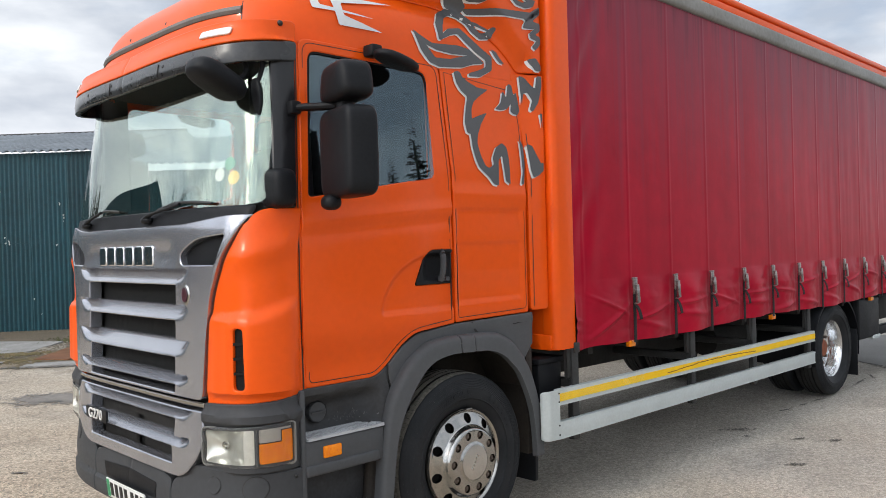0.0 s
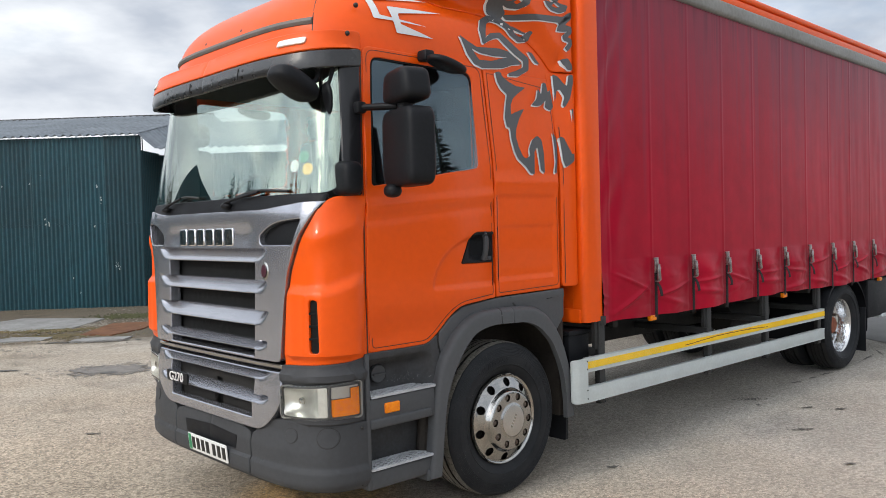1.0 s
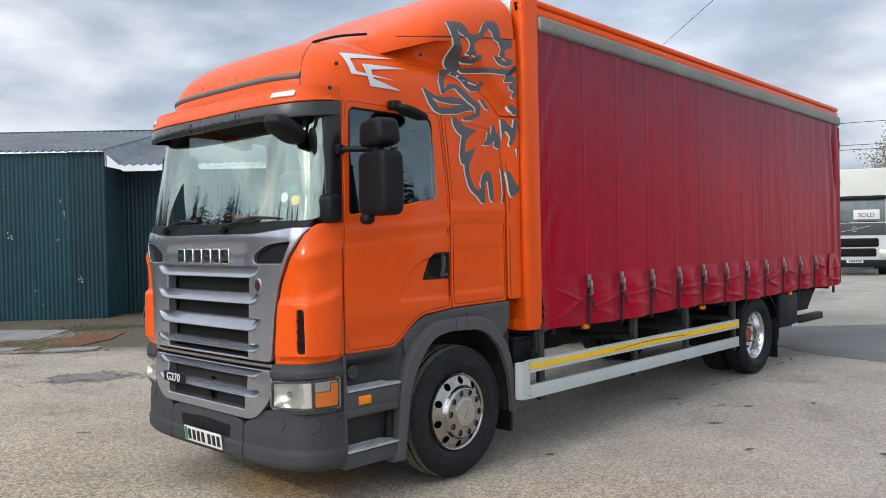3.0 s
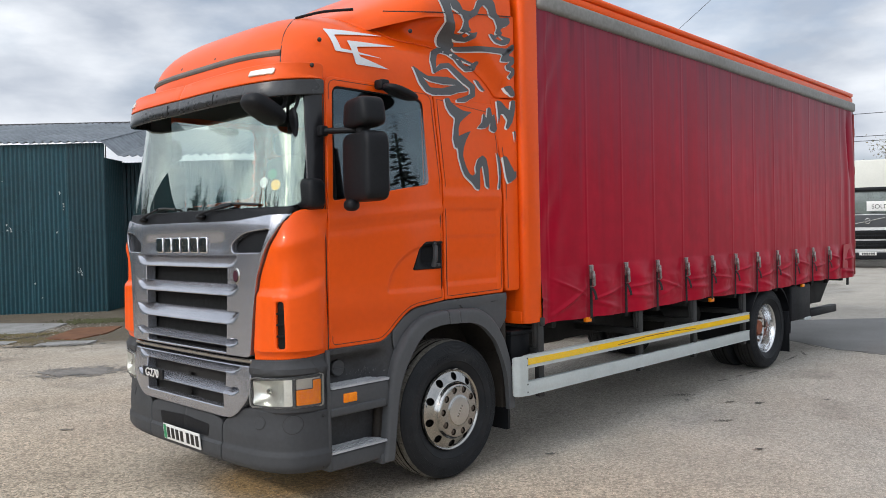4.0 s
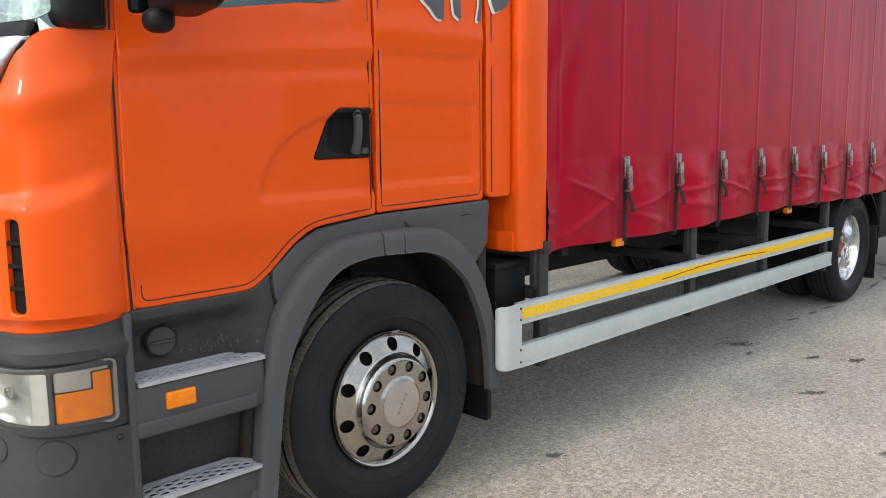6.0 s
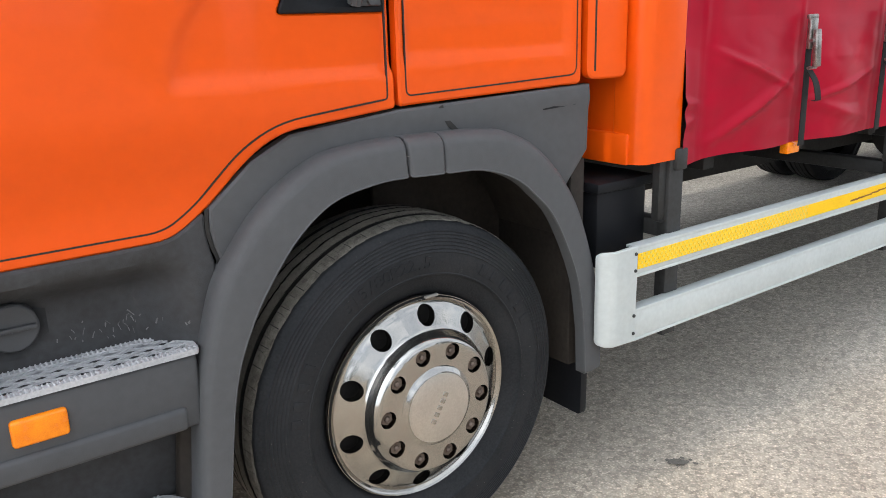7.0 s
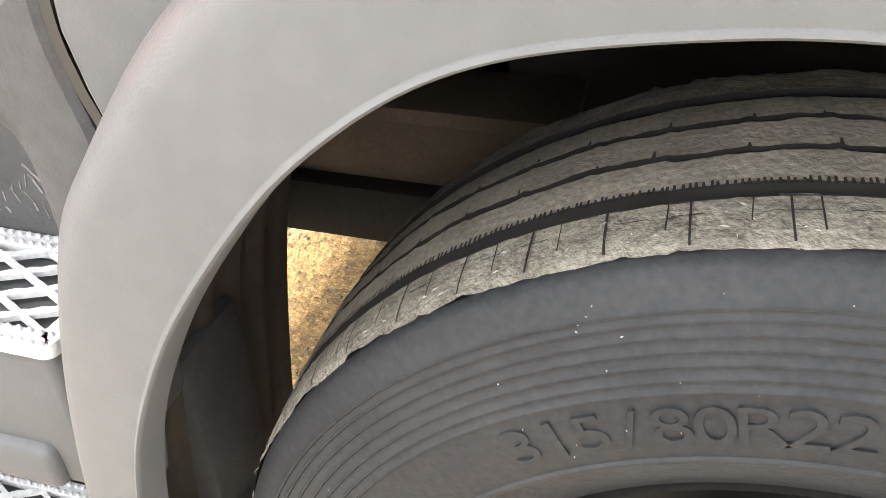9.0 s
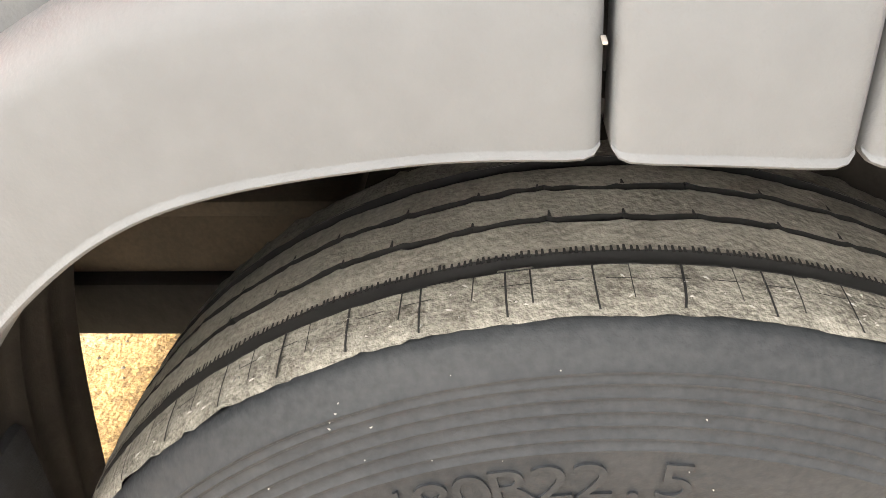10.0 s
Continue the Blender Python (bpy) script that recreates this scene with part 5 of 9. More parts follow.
        for j in range(96):
            a = 2 * math.pi * j / 96
            r = 0.5260 * k + 0.0009
            pts = [(a, 0.0640), (a + 0.038, 0.0640), (a + 0.038, 0.0648), (a, 0.0648)]
            if rnd.random() < 0.75:
                ct.faces.new([ct.verts.new((r * math.cos(t), y_out + y, r * math.sin(t))) for t, y in pts])
        # a comb of fine slits along the inner edge of the first groove
        for j in range(720):
            a = 2 * math.pi * (j + rnd.uniform(-0.2, 0.2)) / 720
            e = rnd.uniform(0.0012, 0.0034)
            ya, yb = y_out + 0.0905, y_out + 0.0950 + e
            pts = [(a - 0.0026, ya), (a + 0.0026, ya), (a + 0.0015, yb), (a - 0.0015, yb)]
            ct.faces.new([ct.verts.new(((crown(y) + 0.0011) * math.cos(t), y, (crown(y) + 0.0011) * math.sin(t))) for t, y in pts])
        # nicks at the edges of the inner grooves
        for c, w in lines[1:3]:
            for j in range(60):
                a = 2 * math.pi * (j + rnd.uniform(-0.15, 0.15)) / 60
                ya, yb = c + w - 0.002, c + w + rnd.uniform(0.003, 0.007)
                pts = [(a - 0.003, ya), (a + 0.003, ya), (a + 0.001, yb), (a - 0.001, yb)]
                ct.faces.new([ct.verts.new(((crown(y) + 0.0011) * math.cos(t), y, (crown(y) + 0.0011) * math.sin(t))) for t, y in pts])
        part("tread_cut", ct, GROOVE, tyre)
        # rubber blocks deep in the first groove, pale so that glints are in their colour
        bar = part("wear_bar", boxed(0.0, 0.006, 0.0835, 0.0885, -0.012, 0.012, 0.001), TREAD, tyre, smooth=False)
        bar_mesh = bar.data
        bpy.data.objects.remove(bar)
        for j in range(62):
            turn = Matrix.Rotation(-2 * math.pi * j / 62, 4, "Y")
            ob = part("wear_bar", bar_mesh, None, tyre)
            ob.matrix_local = turn @ Matrix.Translation((crown(y_out + 0.086) - rnd.uniform(0.010, 0.013), y_out, 0))
        # bits of grit on the sidewall and flaked rubber on the shoulder
        gr = bmesh.new()
        for _ in range(420):
            a, flat = rnd.uniform(0, 6.2832), rnd.random() < 0.30
            t = rnd.random()
            y, r = (y_out + 0.002 + 0.010 * t ** 2, 0.36 + 0.125 * t) if flat else (y_out + 0.041 + 0.034 * t, (0.5232 + 0.0038 * t) * k + 0.0006)
            l, w = rnd.uniform(0.0004, 0.0016) * (1 if flat else 2.2), rnd.uniform(0.0003, 0.0008)
            e, up = Vector((-math.sin(a), 0, math.cos(a))), Vector((math.cos(a), 0, math.sin(a)))
            c = up * r + Vector((0, y - 0.0035 if flat else y, 0))
            d = (e * rnd.gauss(0, 1) + (up if flat else Vector((0, 1, 0))) * rnd.gauss(0, 0.7)).normalized()
            q = d.cross(Vector((0, 1, 0)) if flat else up)
            lift = Vector((0, -0.0012, 0)) if flat else up * 0.0012
            vs = [gr.verts.new(c + d * l), gr.verts.new(c + q * w), gr.verts.new(c - d * l), gr.verts.new(c - q * w)]
            tip = gr.verts.new(c + lift)
            for j in range(4):
                gr.faces.new((vs[j], vs[(j + 1) % 4], tip))
        tagged(part("grit", gr, GRIT, tyre, smooth=False), "pale grit and flakes of rubber", kind="stuff")
    return tyre


def sidewall_text(tyre, text, a0, a1, r, y, size):
    n = len(text)
    for i, ch in enumerate(text):
        a = radians(a0 + (a1 - a0) * i / (n - 1))
        cu = bpy.data.curves.new("sidewall_letter", "FONT")
        cu.body, cu.size, cu.extrude, cu.align_x = ch, size, 0.0016, "CENTER"
        tmp = bpy.data.objects.new("sidewall_letter", cu)
        me = bpy.data.meshes.new_from_object(tmp)
        bpy.data.objects.remove(tmp)
        me.materials.clear()
        me.materials.append(SIDEWALL)
        out, along = Vector((math.cos(a), 0, math.sin(a))), Vector((math.sin(a), 0, -math.cos(a)))
        m = Matrix((along, out, (0, -1, 0))).transposed().to_4x4()
        m.translation = out * r + Vector((0, y, 0))
        me.transform(m @ Matrix.Diagonal((1.22, 1, 1, 1)))
        ob = new("sidewall_letter", me)
        ob.parent = tyre


COVER = [(0.0, -0.017), (0.098, -0.017), (0.104, -0.015), (0.110, -0.008), (0.116, -0.006), (0.180, -0.006), (0.187, -0.002), (0.193, 0.007), (0.199, 0.022), (0.205, 0.035), (0.210, 0.040), (0.262, 0.064), (0.269, 0.070), (0.276, 0.072), (0.283, 0.065), (0.288, 0.062), (0.292, 0.070)]


def front_wheel(place, flip=False):
    w = bpy.data.objects.new("front_wheel", None)
    scene.collection.objects.link(w)
    w.parent = lorry
    w.matrix_world = place
    tagged(w, "steering wheel-end with chromed trim and black tyre")
    tyre = build_tyre(w, 0.507, 0.047, 0.310)
    if not flip:
        sidewall_text(tyre, "315/80R22.5", 124.6, 86.4, 0.376, 0.0470, 0.046)
        # maker's lettering as plain raised blocks
        for a in (57, 50, 43, 36, 29, 22, 151, 158, 165, 172):
            part("sidewall_block", boxed(-0.012, 0.012, 0.0456, 0.050, 0.376, 0.408, 0.001, m=Matrix.Rotation(radians(90 - a), 4, "Y")), SIDEWALL, tyre)

    def dent(r, th):
        a = (th - radians(205) + math.pi) % (2 * math.pi) - math.pi
        return 0.016 * math.exp(-(a / 0.16) ** 2 - ((r - 0.188) / 0.016) ** 2) * (1 + noise.noise((th * 9, r * 60, 0)))

    def yof(r, th):
        return lerp(COVER, r) + dent(r, th)

    bm = bmesh.new()
    ring_holes(bm, 0.208, 0.274, 10, 0.2420, 0.0280, yof, radians(13.8), deep=0.025)
    ring_holes(bm, 0.116, 0.186, 10, 0.1555, 0.0235, yof, radians(32.5), deep=0.03)
    n = 120
    for lo, hi in ((0.0, 0.116), (0.186, 0.208), (0.274, 0.293)):
        rs = sorted({lo, hi, *[r for r, _ in COVER if lo < r < hi], *[lo + (hi - lo) * k / 5 for k in range(1, 5)]})
        if lo == 0:
            rs = rs[1:]
        rings = [[bm.verts.new((r * math.cos(2 * math.pi * k / n), yof(r, 2 * math.pi * k / n), r * math.sin(2 * math.pi * k / n))) for k in range(n)] for r in rs]
        for a, b in zip(rings, rings[1:]):
            for k in range(n):
                bm.faces.new((a[k], a[(k + 1) % n], b[(k + 1) % n], b[k]))
        if lo == 0:
            bm.faces.new(rings[0])
    rim = part("wheel_trim", bm, CHROME, w, "polished chrome wheel trim with round holes, dented", angle=40)
    bm = bmesh.new()
    ring = lathe(bm, [(-0.0175, 0.099), (-0.0185, 0.096), (-0.019, 0.05)], 60)[-1]
    bm.faces.new(ring)
    part("hub_cap", bm, STEEL_CAP, rim, "dull steel hub cap")
    bm = bmesh.new()
    for k in range(5):
        x = -0.040 + 0.02 * k
        box(bm, x - 0.006, x + 0.006, -0.0205, -0.0188, -0.008, 0.008, 0.0003, m=Matrix.Rotation(radians(-58), 4, "Y"))
    part("hub_mark", bm, CHROME, rim)
    for k in range(10):
        a = radians(32.5) + 2 * math.pi * k / 10
        bm = bmesh.new()
        bmesh.ops.create_cone(bm, cap_ends=True, segments=6, radius1=0.019, radius2=0.018, depth=0.03, matrix=Matrix.Translation((0.1555 * math.cos(a), 0.018, 0.1555 * math.sin(a))) @ Matrix.Rotation(radians(90), 4, "X"))
        bmesh.ops.create_uvsphere(bm, u_segments=10, v_segments=6, radius=0.009, matrix=Matrix.Translation((0.1555 * math.cos(a), 0.002, 0.1555 * math.sin(a))))
        part("wheel_nut", bm, NUT, rim)
    bm = bmesh.new()
    back = lathe(bm, [(0.085, 0.288), (0.11, 0.285), (0.11, 0.06)], 60)[-1]
    bm.faces.new(back)
    lathe(bm, [(0.125, 0.283), (0.30, 0.27), (0.34, 0.292)], 60)
    part("steel_rim", bm, UNDERBODY, rim)
    part("balance_weight", boxed(0.02, 0.062, 0.056, 0.066, 0.287, 0.293, 0.001), RAIL_GREY, rim)
    # hub and drum behind
    bm = bmesh.new()
    c = lathe(bm, [(0.13, 0.20), (0.32, 0.215), (0.33, 0.06), (0.62, 0.06)], 40)[-1]
    part("brake_drum", bm, UNDERBODY, rim)
    return w


front_wheel(Matrix.Translation((-0.005, 0.0, 0.515)))
front_wheel(Matrix.Translation((-0.005, 2 * MID, 0.515)) @ Matrix.Rotation(math.pi, 4, "Z"), True)


def rear_wheel(place):
    w = bpy.data.objects.new("rear_wheel", None)
    scene.collection.objects.link(w)
    w.parent = lorry
    w.matrix_world = place
    tagged(w, "twin rear wheel with a bright deep rim and rusty hub")
    build_tyre(w, 0.478, 0.03, 0.275, False)
    build_tyre(w, 0.478, 0.35, 0.275, False)
    bm = bmesh.new()
    lathe(bm, [(0.085, 0.296), (0.078, 0.290), (0.083, 0.283), (0.10, 0.274), (0.16, 0.262), (0.205, 0.250), (0.222, 0.225), (0.236, 0.125)], 72)
    rim = part("bright_rim", bm, BADGE, w, "bright deep-dished rear rim")
    bm = bmesh.new()
    r = lathe(bm, [(0.236, 0.13), (0.228, 0.118), (0.200, 0.098), (0.165, 0.092), (0.150, 0.078), (0.146, 0.04)], 48)[-1]
    bm.faces.new(r)
    part("hub", bm, RUSTY, rim, "rusty orange-brown hub")
    for k in range(10):
        a = 2 * math.pi * k / 10
        bm = bmesh.new()
        bmesh.ops.create_cone(bm, cap_ends=True, segments=6, radius1=0.017, radius2=0.016, depth=0.05, matrix=Matrix.Translation((0.17 * math.cos(a), 0.205, 0.17 * math.sin(a))) @ Matrix.Rotation(radians(90), 4, "X"))
        part("wheel_nut", bm, NUT, rim)


REAR_X, REAR_Z = 5.42, 0.566
rear_wheel(Matrix.Translation((REAR_X, 0.0, REAR_Z)))
rear_wheel(Matrix.Translation((REAR_X, 2 * MID, REAR_Z)) @ Matrix.Rotation(math.pi, 4, "Z"))

# ---- wheel arch, steps and sill ----
ARCH_IN = [(-0.606, 0.277), (-0.586, 0.447), (-0.546, 0.717), (-0.491, 0.865), (-0.42, 0.977), (-0.345, 1.062), (-0.257, 1.119), (-0.139, 1.143), (-0.042, 1.145), (0.069, 1.14), (0.191, 1.132), (0.304, 1.093), (0.379, 1.037), (0.463, 0.947), (0.551, 0.762), (0.586, 0.587), (0.596, 0.417)]
ARCH_OUT = [(-0.681, 0.277), (-0.656, 0.447), (-0.621, 0.737), (-0.571, 0.937), (-0.516, 1.032), (-0.423, 1.137), (-0.286, 1.219), (-0.169, 1.24), (-0.044, 1.244), (0.071, 1.242), (0.211, 1.237), (0.311, 1.219), (0.441, 1.145), (0.568, 0.987), (0.648, 0.777), (0.681, 0.597), (0.696, 0.417)]
ARCH_SEC = [(1.0, 0.100), (1.0, 0.060), (0.955, 0.046), (0.88, 0.036), (0.79, 0.029), (0.70, 0.0265), (0.40, 0.024), (0.12, 0.0222), (0.055, 0.0220), (0.042, 0.0220), (0.030, 0.0207), (0.012, 0.0200), (-0.004, 0.0213), (-0.014, 0.026), (-0.014, 0.060), (0.10, 0.064)]


def arch_piece(t0, t1, m=0, rise=0.0):
    inn = [Vector((x, 0, z)) for x, z in ARCH_IN]
    out = [Vector((x, 0, z)) for x, z in ARCH_OUT]
    n = 12
    a, b = smooth_line(inn, n), smooth_line(out, n)
    last = (len(ARCH_IN) - 1) * n
    i0, i1 = t0 * last, t1 * last
    bm = bmesh.new()
    rows = []
    marks = [0.0, 0.35, 0.9]
    mids = max(int(i1 - i0), 6)
    marks = [i0 + d for d in marks] + [i0 + (i1 - i0) * j / mids for j in range(2, mids - 1)] + [i1 - d for d in reversed(marks)]
    steps = len(marks) - 1
    for j, s in enumerate(marks):
        i = min(int(s), last - 1)
        u = s - i
        p, q = a[i].lerp(a[i + 1], u), b[i].lerp(b[i + 1], u)
        row = []
        for k, (v, y) in enumerate(ARCH_SEC):
            c = p.lerp(q, v)
            yy = y - rise * (1 if k < len(ARCH_SEC) - 2 else 0)
            near = min(j, steps - j)
            if near < 3:
                # the ends are rolled under, their lower corner is rounded
                yy += (0.006, 0.0022, 0.0005)[near]
                c = c.lerp(q, (0.055, 0.020, 0.005)[near] * max(1 - max(v, 0) / 0.12, 0))
            row.append(bm.verts.new((c.x, yy, c.z)))
        rows.append(row)
    for p, q in zip(rows, rows[1:]):
        for k in range(len(ARCH_SEC) - 1):
            bm.faces.new((p[k], p[k + 1], q[k + 1], q[k]))
    for row in (rows[0], rows[-1]):
        dup = [bm.verts.new((v.co.x, v.co.y + 0.03, v.co.z)) for v in row[1:15]]
        for k in range(13):
            bm.faces.new((row[k + 1], row[k + 2], dup[k + 1], dup[k]))
    return mirrored(bm) if m else bm


def build_arch():
    # share of the way round at which the two joints lie
    ta, tb = 8.0 / 16, 9.0 / 16
    for m in (0, 1):
        for t0, t1, lab in ((0.0, ta - 0.0014, "dark grey plastic wheel arch, front piece"), (ta + 0.0014, tb - 0.001, "dark grey wheel arch joint piece"), (tb + 0.001, 1.0, "dark grey plastic wheel arch, rear piece")):
            part("wheel_arch", arch_piece(t0, t1, m, 0.003 if "joint" in lab else 0.0), ARCH_PLASTIC, lorry, lab, angle=50)
    part("joint_clip", boxed(-0.0470, -0.0446, 0.0205, 0.03, 1.1993, 1.2007, 0.0005), RAIL_GREY, lorry)
    # panel between door and arch
    o = [(-0.60, 0.62), (-0.55, 0.90), (-0.42, 1.11), (-0.25, 1.19), (0.0, 1.215), (0.28, 1.18), (0.40, 1.11), (0.53, 0.97), (0.58, 1.035), (0.66, 1.125), (0.666, 1.322), (-0.02, 1.307), (-0.33, 1.278), (-0.432, 1.228), (-0.540, 1.136), (-0.543, 1.09), (-0.536, 1.05), (-0.524, 1.005), (-0.545, 0.93), (-0.60, 0.80)]

    def arch_face(x, z):
        t = min(max((-0.05 - x) / 0.40, 0), 1)
        return Vector((x, 0.090 - 0.004 * t * t * (3 - 2 * t), z)), Vector((0, -1, 0))

    def lip(x, z):
        return 0.006 * math.exp(-((z - 1.285) / 0.02) ** 2) if x > 0.0 else 0.0

    pn = part("arch_panel", patch(o, arch_face, 0.03, 0.03, 0.006, disp=lip), ARCH_PLASTIC, lorry, "dark grey panel over the wheel arch")
    part("panel_seam", strip(smooth_pts([(-0.546, 1.138), (-0.549, 1.09), (-0.542, 1.05), (-0.530, 1.00), (-0.55, 0.93)]), arch_face, 0.009, -0.004), INK, pn)
    part("panel_joint", strip(smooth_pts([(0.105, 1.306), (0.122, 1.27), (0.155, 1.236)]), arch_face, 0.014, 0.003), INK, pn)
    part("panel_crease", strip([(0.47, 1.265), (0.64, 1.272)], arch_face, 0.008, 0.003), BLACK_PLASTIC, pn)
    # inner liner: ribbed front half, smooth rear half
    for m in (0, 1):
        bm = bmesh.new()
        a = smooth_line([Vector((x, 0, z)) for x, z in ARCH_IN], 6)
        ys = [0.055 + 0.012 * k for k in range(36)]
        rows = []
        for i, p in enumerate(a):
            c = Vector((0, 0, 0.5))
            d = (p - c).normalized()
            row = []
            for k, y in enumerate(ys):
                rib = 0.012 * max(math.sin(k * 1.15), 0) if i < 42 else 0.0
                grow = 0.030 + 0.05 * min(k / 8, 1)
                q = p + d * (grow - rib)
                row.append(bm.verts.new((q.x, y, q.z)))
            rows.append(row)
        for p, q in zip(rows, rows[1:]):
            for k in range(len(ys) - 1):
                bm.faces.new((p[k], p[k + 1], q[k + 1], q[k]))
        part("arch_liner", mirrored(bm) if m else bm, LINER, lorry, "dirty black ribbed arch liner", angle=60)
        fl = boxed(0.50, 0.665, 0.07, 0.36, 0.245, 0.42, 0.012)
        for v in fl.verts:
            v.co.x += 0.02 * (v.co.z - 0.42) + 0.05 * (v.co.y - 0.06)
        for v in fl.verts:
            if v.co.x < 0.58:
                v.co.x = 0.632 + 0.02 * (v.co.z - 0.42)
        part("mud_flap", mirrored(fl) if m else fl, BLACK_PLASTIC, lorry, "black rubber mud flap")


def build_arch_blocker():
    # added panels that keep sunlit ground from showing behind the tyre
    for m in (0, 1):
        bm = boxed(0.10, 0.66, 0.44, 0.46, 0.48, 1.18, 0.008)
        box(bm, 0.60, 0.66, 0.10, 0.46, 0.42, 1.10, 0.008)
        part("inner_guard", mirrored(bm) if m else bm, BLOCKER_BROWN, lorry, "near-black panel added to block the view behind the wheel")


def smooth_pts(pts, n=6):
    return [(p.x, p.y) for p in smooth_line([(a, b, 0) for a, b in pts], n)]


def grating(x0, x1, y0, y1, z, parent_label, name):
    """A step: frame with a toothed rim and a diamond lattice of thin bars on edge."""
    h = 0.016
    bm = bmesh.new()
    # rim, its rear end cut back in a curve
    rim = rounded([(x0, y0, 0.01), (x1, y0, 0.012), (x1 + 0.005, y0 + 0.07, 0.03), (x1 - 0.05, y1, 0.03), (x0, y1, 0.01)], 0.012)
    n = len(rim)
    cx, cy = sum(p[0] for p in rim) / n, sum(p[1] for p in rim) / n
    rows = []
    for i in range(n):
        p, a, b = Vector(rim[i]), Vector(rim[i - 1]), Vector(rim[(i + 1) % n])
        t = (b - a).normalized()
        nn = Vector((t.y, -t.x))
        if nn.dot(Vector((cx, cy)) - p) < 0:
            nn = -nn
        q = p + nn * 0.019
        rows.append([bm.verts.new((p.x, p.y, z - 0.013)), bm.verts.new((p.x, p.y, z)), bm.verts.new((q.x, q.y, z)), bm.verts.new((q.x, q.y, z - 0.013))])
    for i in range(n):
        a, b = rows[i], rows[(i + 1) % n]
        for k in range(4):
            bm.faces.new((a[k], a[(k + 1) % 4], b[(k + 1) % 4], b[k]))
    step = part(name, bm, TREAD_PLATE, lorry, parent_label, angle=30)
    lat = bmesh.new()
    dx, dy = 0.072, y1 - y0
    k = -6
    while x0 + k * 0.074 < x1 + 0.1:
        xs = x0 + k * 0.074
        for s in (1, -1):
            pa, pb = (xs, y0 + 0.008), (xs + 0.27, y1 - 0.008)
            if s < 0:
                pa, pb = (xs, y1 - 0.008), (xs + 0.27, y0 + 0.008)
            # clip to the rim
            pts = []
            for j in range(33):
                t = j / 32
                p = (pa[0] + (pb[0] - pa[0]) * t, pa[1] + (pb[1] - pa[1]) * t)
                lim = x1 - 0.004 if p[1] < y0 + 0.07 else x1 - 0.004 - 0.05 * (p[1] - y0 - 0.07) / max(y1 - y0 - 0.07, 0.01)
                if x0 + 0.006 < p[0] < lim:
                    pts.append(p)
            if len(pts) < 4:
                continue
            d = Vector((pts[-1][0] - pts[0][0], pts[-1][1] - pts[0][1])).normalized()
            w = Vector((-d.y, d.x)) * (0.0042 if s > 0 else 0.0026)
            rows = []
            for j, p in enumerate(pts):
                tooth = 0.0012 * (j % 2)
                rows.append([lat.verts.new((p[0] + w.x * u, p[1] + w.y * u, zz)) for u, zz in ((1, z - 0.007), (1, z - 0.002 + tooth), (-1, z - 0.002 + tooth), (-1, z - 0.007))])
            for p, q in zip(rows, rows[1:]):
                for i in range(4):
                    lat.faces.new((p[i], p[(i + 1) % 4], q[(i + 1) % 4], q[i]))
        k += 1
    part("lattice", lat, TREAD_PLATE, step, "light grey diamond lattice", smooth=False)
    teeth = bmesh.new()
    m = int((x1 - x0) / 0.0105)
    for j in range(m):
        x = x0 + 0.006 + j * 0.0105
        for y in (y0 + 0.004, y0 + 0.016, y1 - 0.016, y1 - 0.005):
            if y > y0 + 0.05 and x > x1 - 0.055:
                continue
            bmesh.ops.create_cone(teeth, cap_ends=True, segments=6, radius1=0.0036, radius2=0.0016, depth=0.005, matrix=Matrix.Translation((x, y, z + 0.0015)))
    tagged(part("rim_teeth", teeth, TREAD_PLATE, step, smooth=False), "fine teeth along the step rim", kind="stuff")
    return step


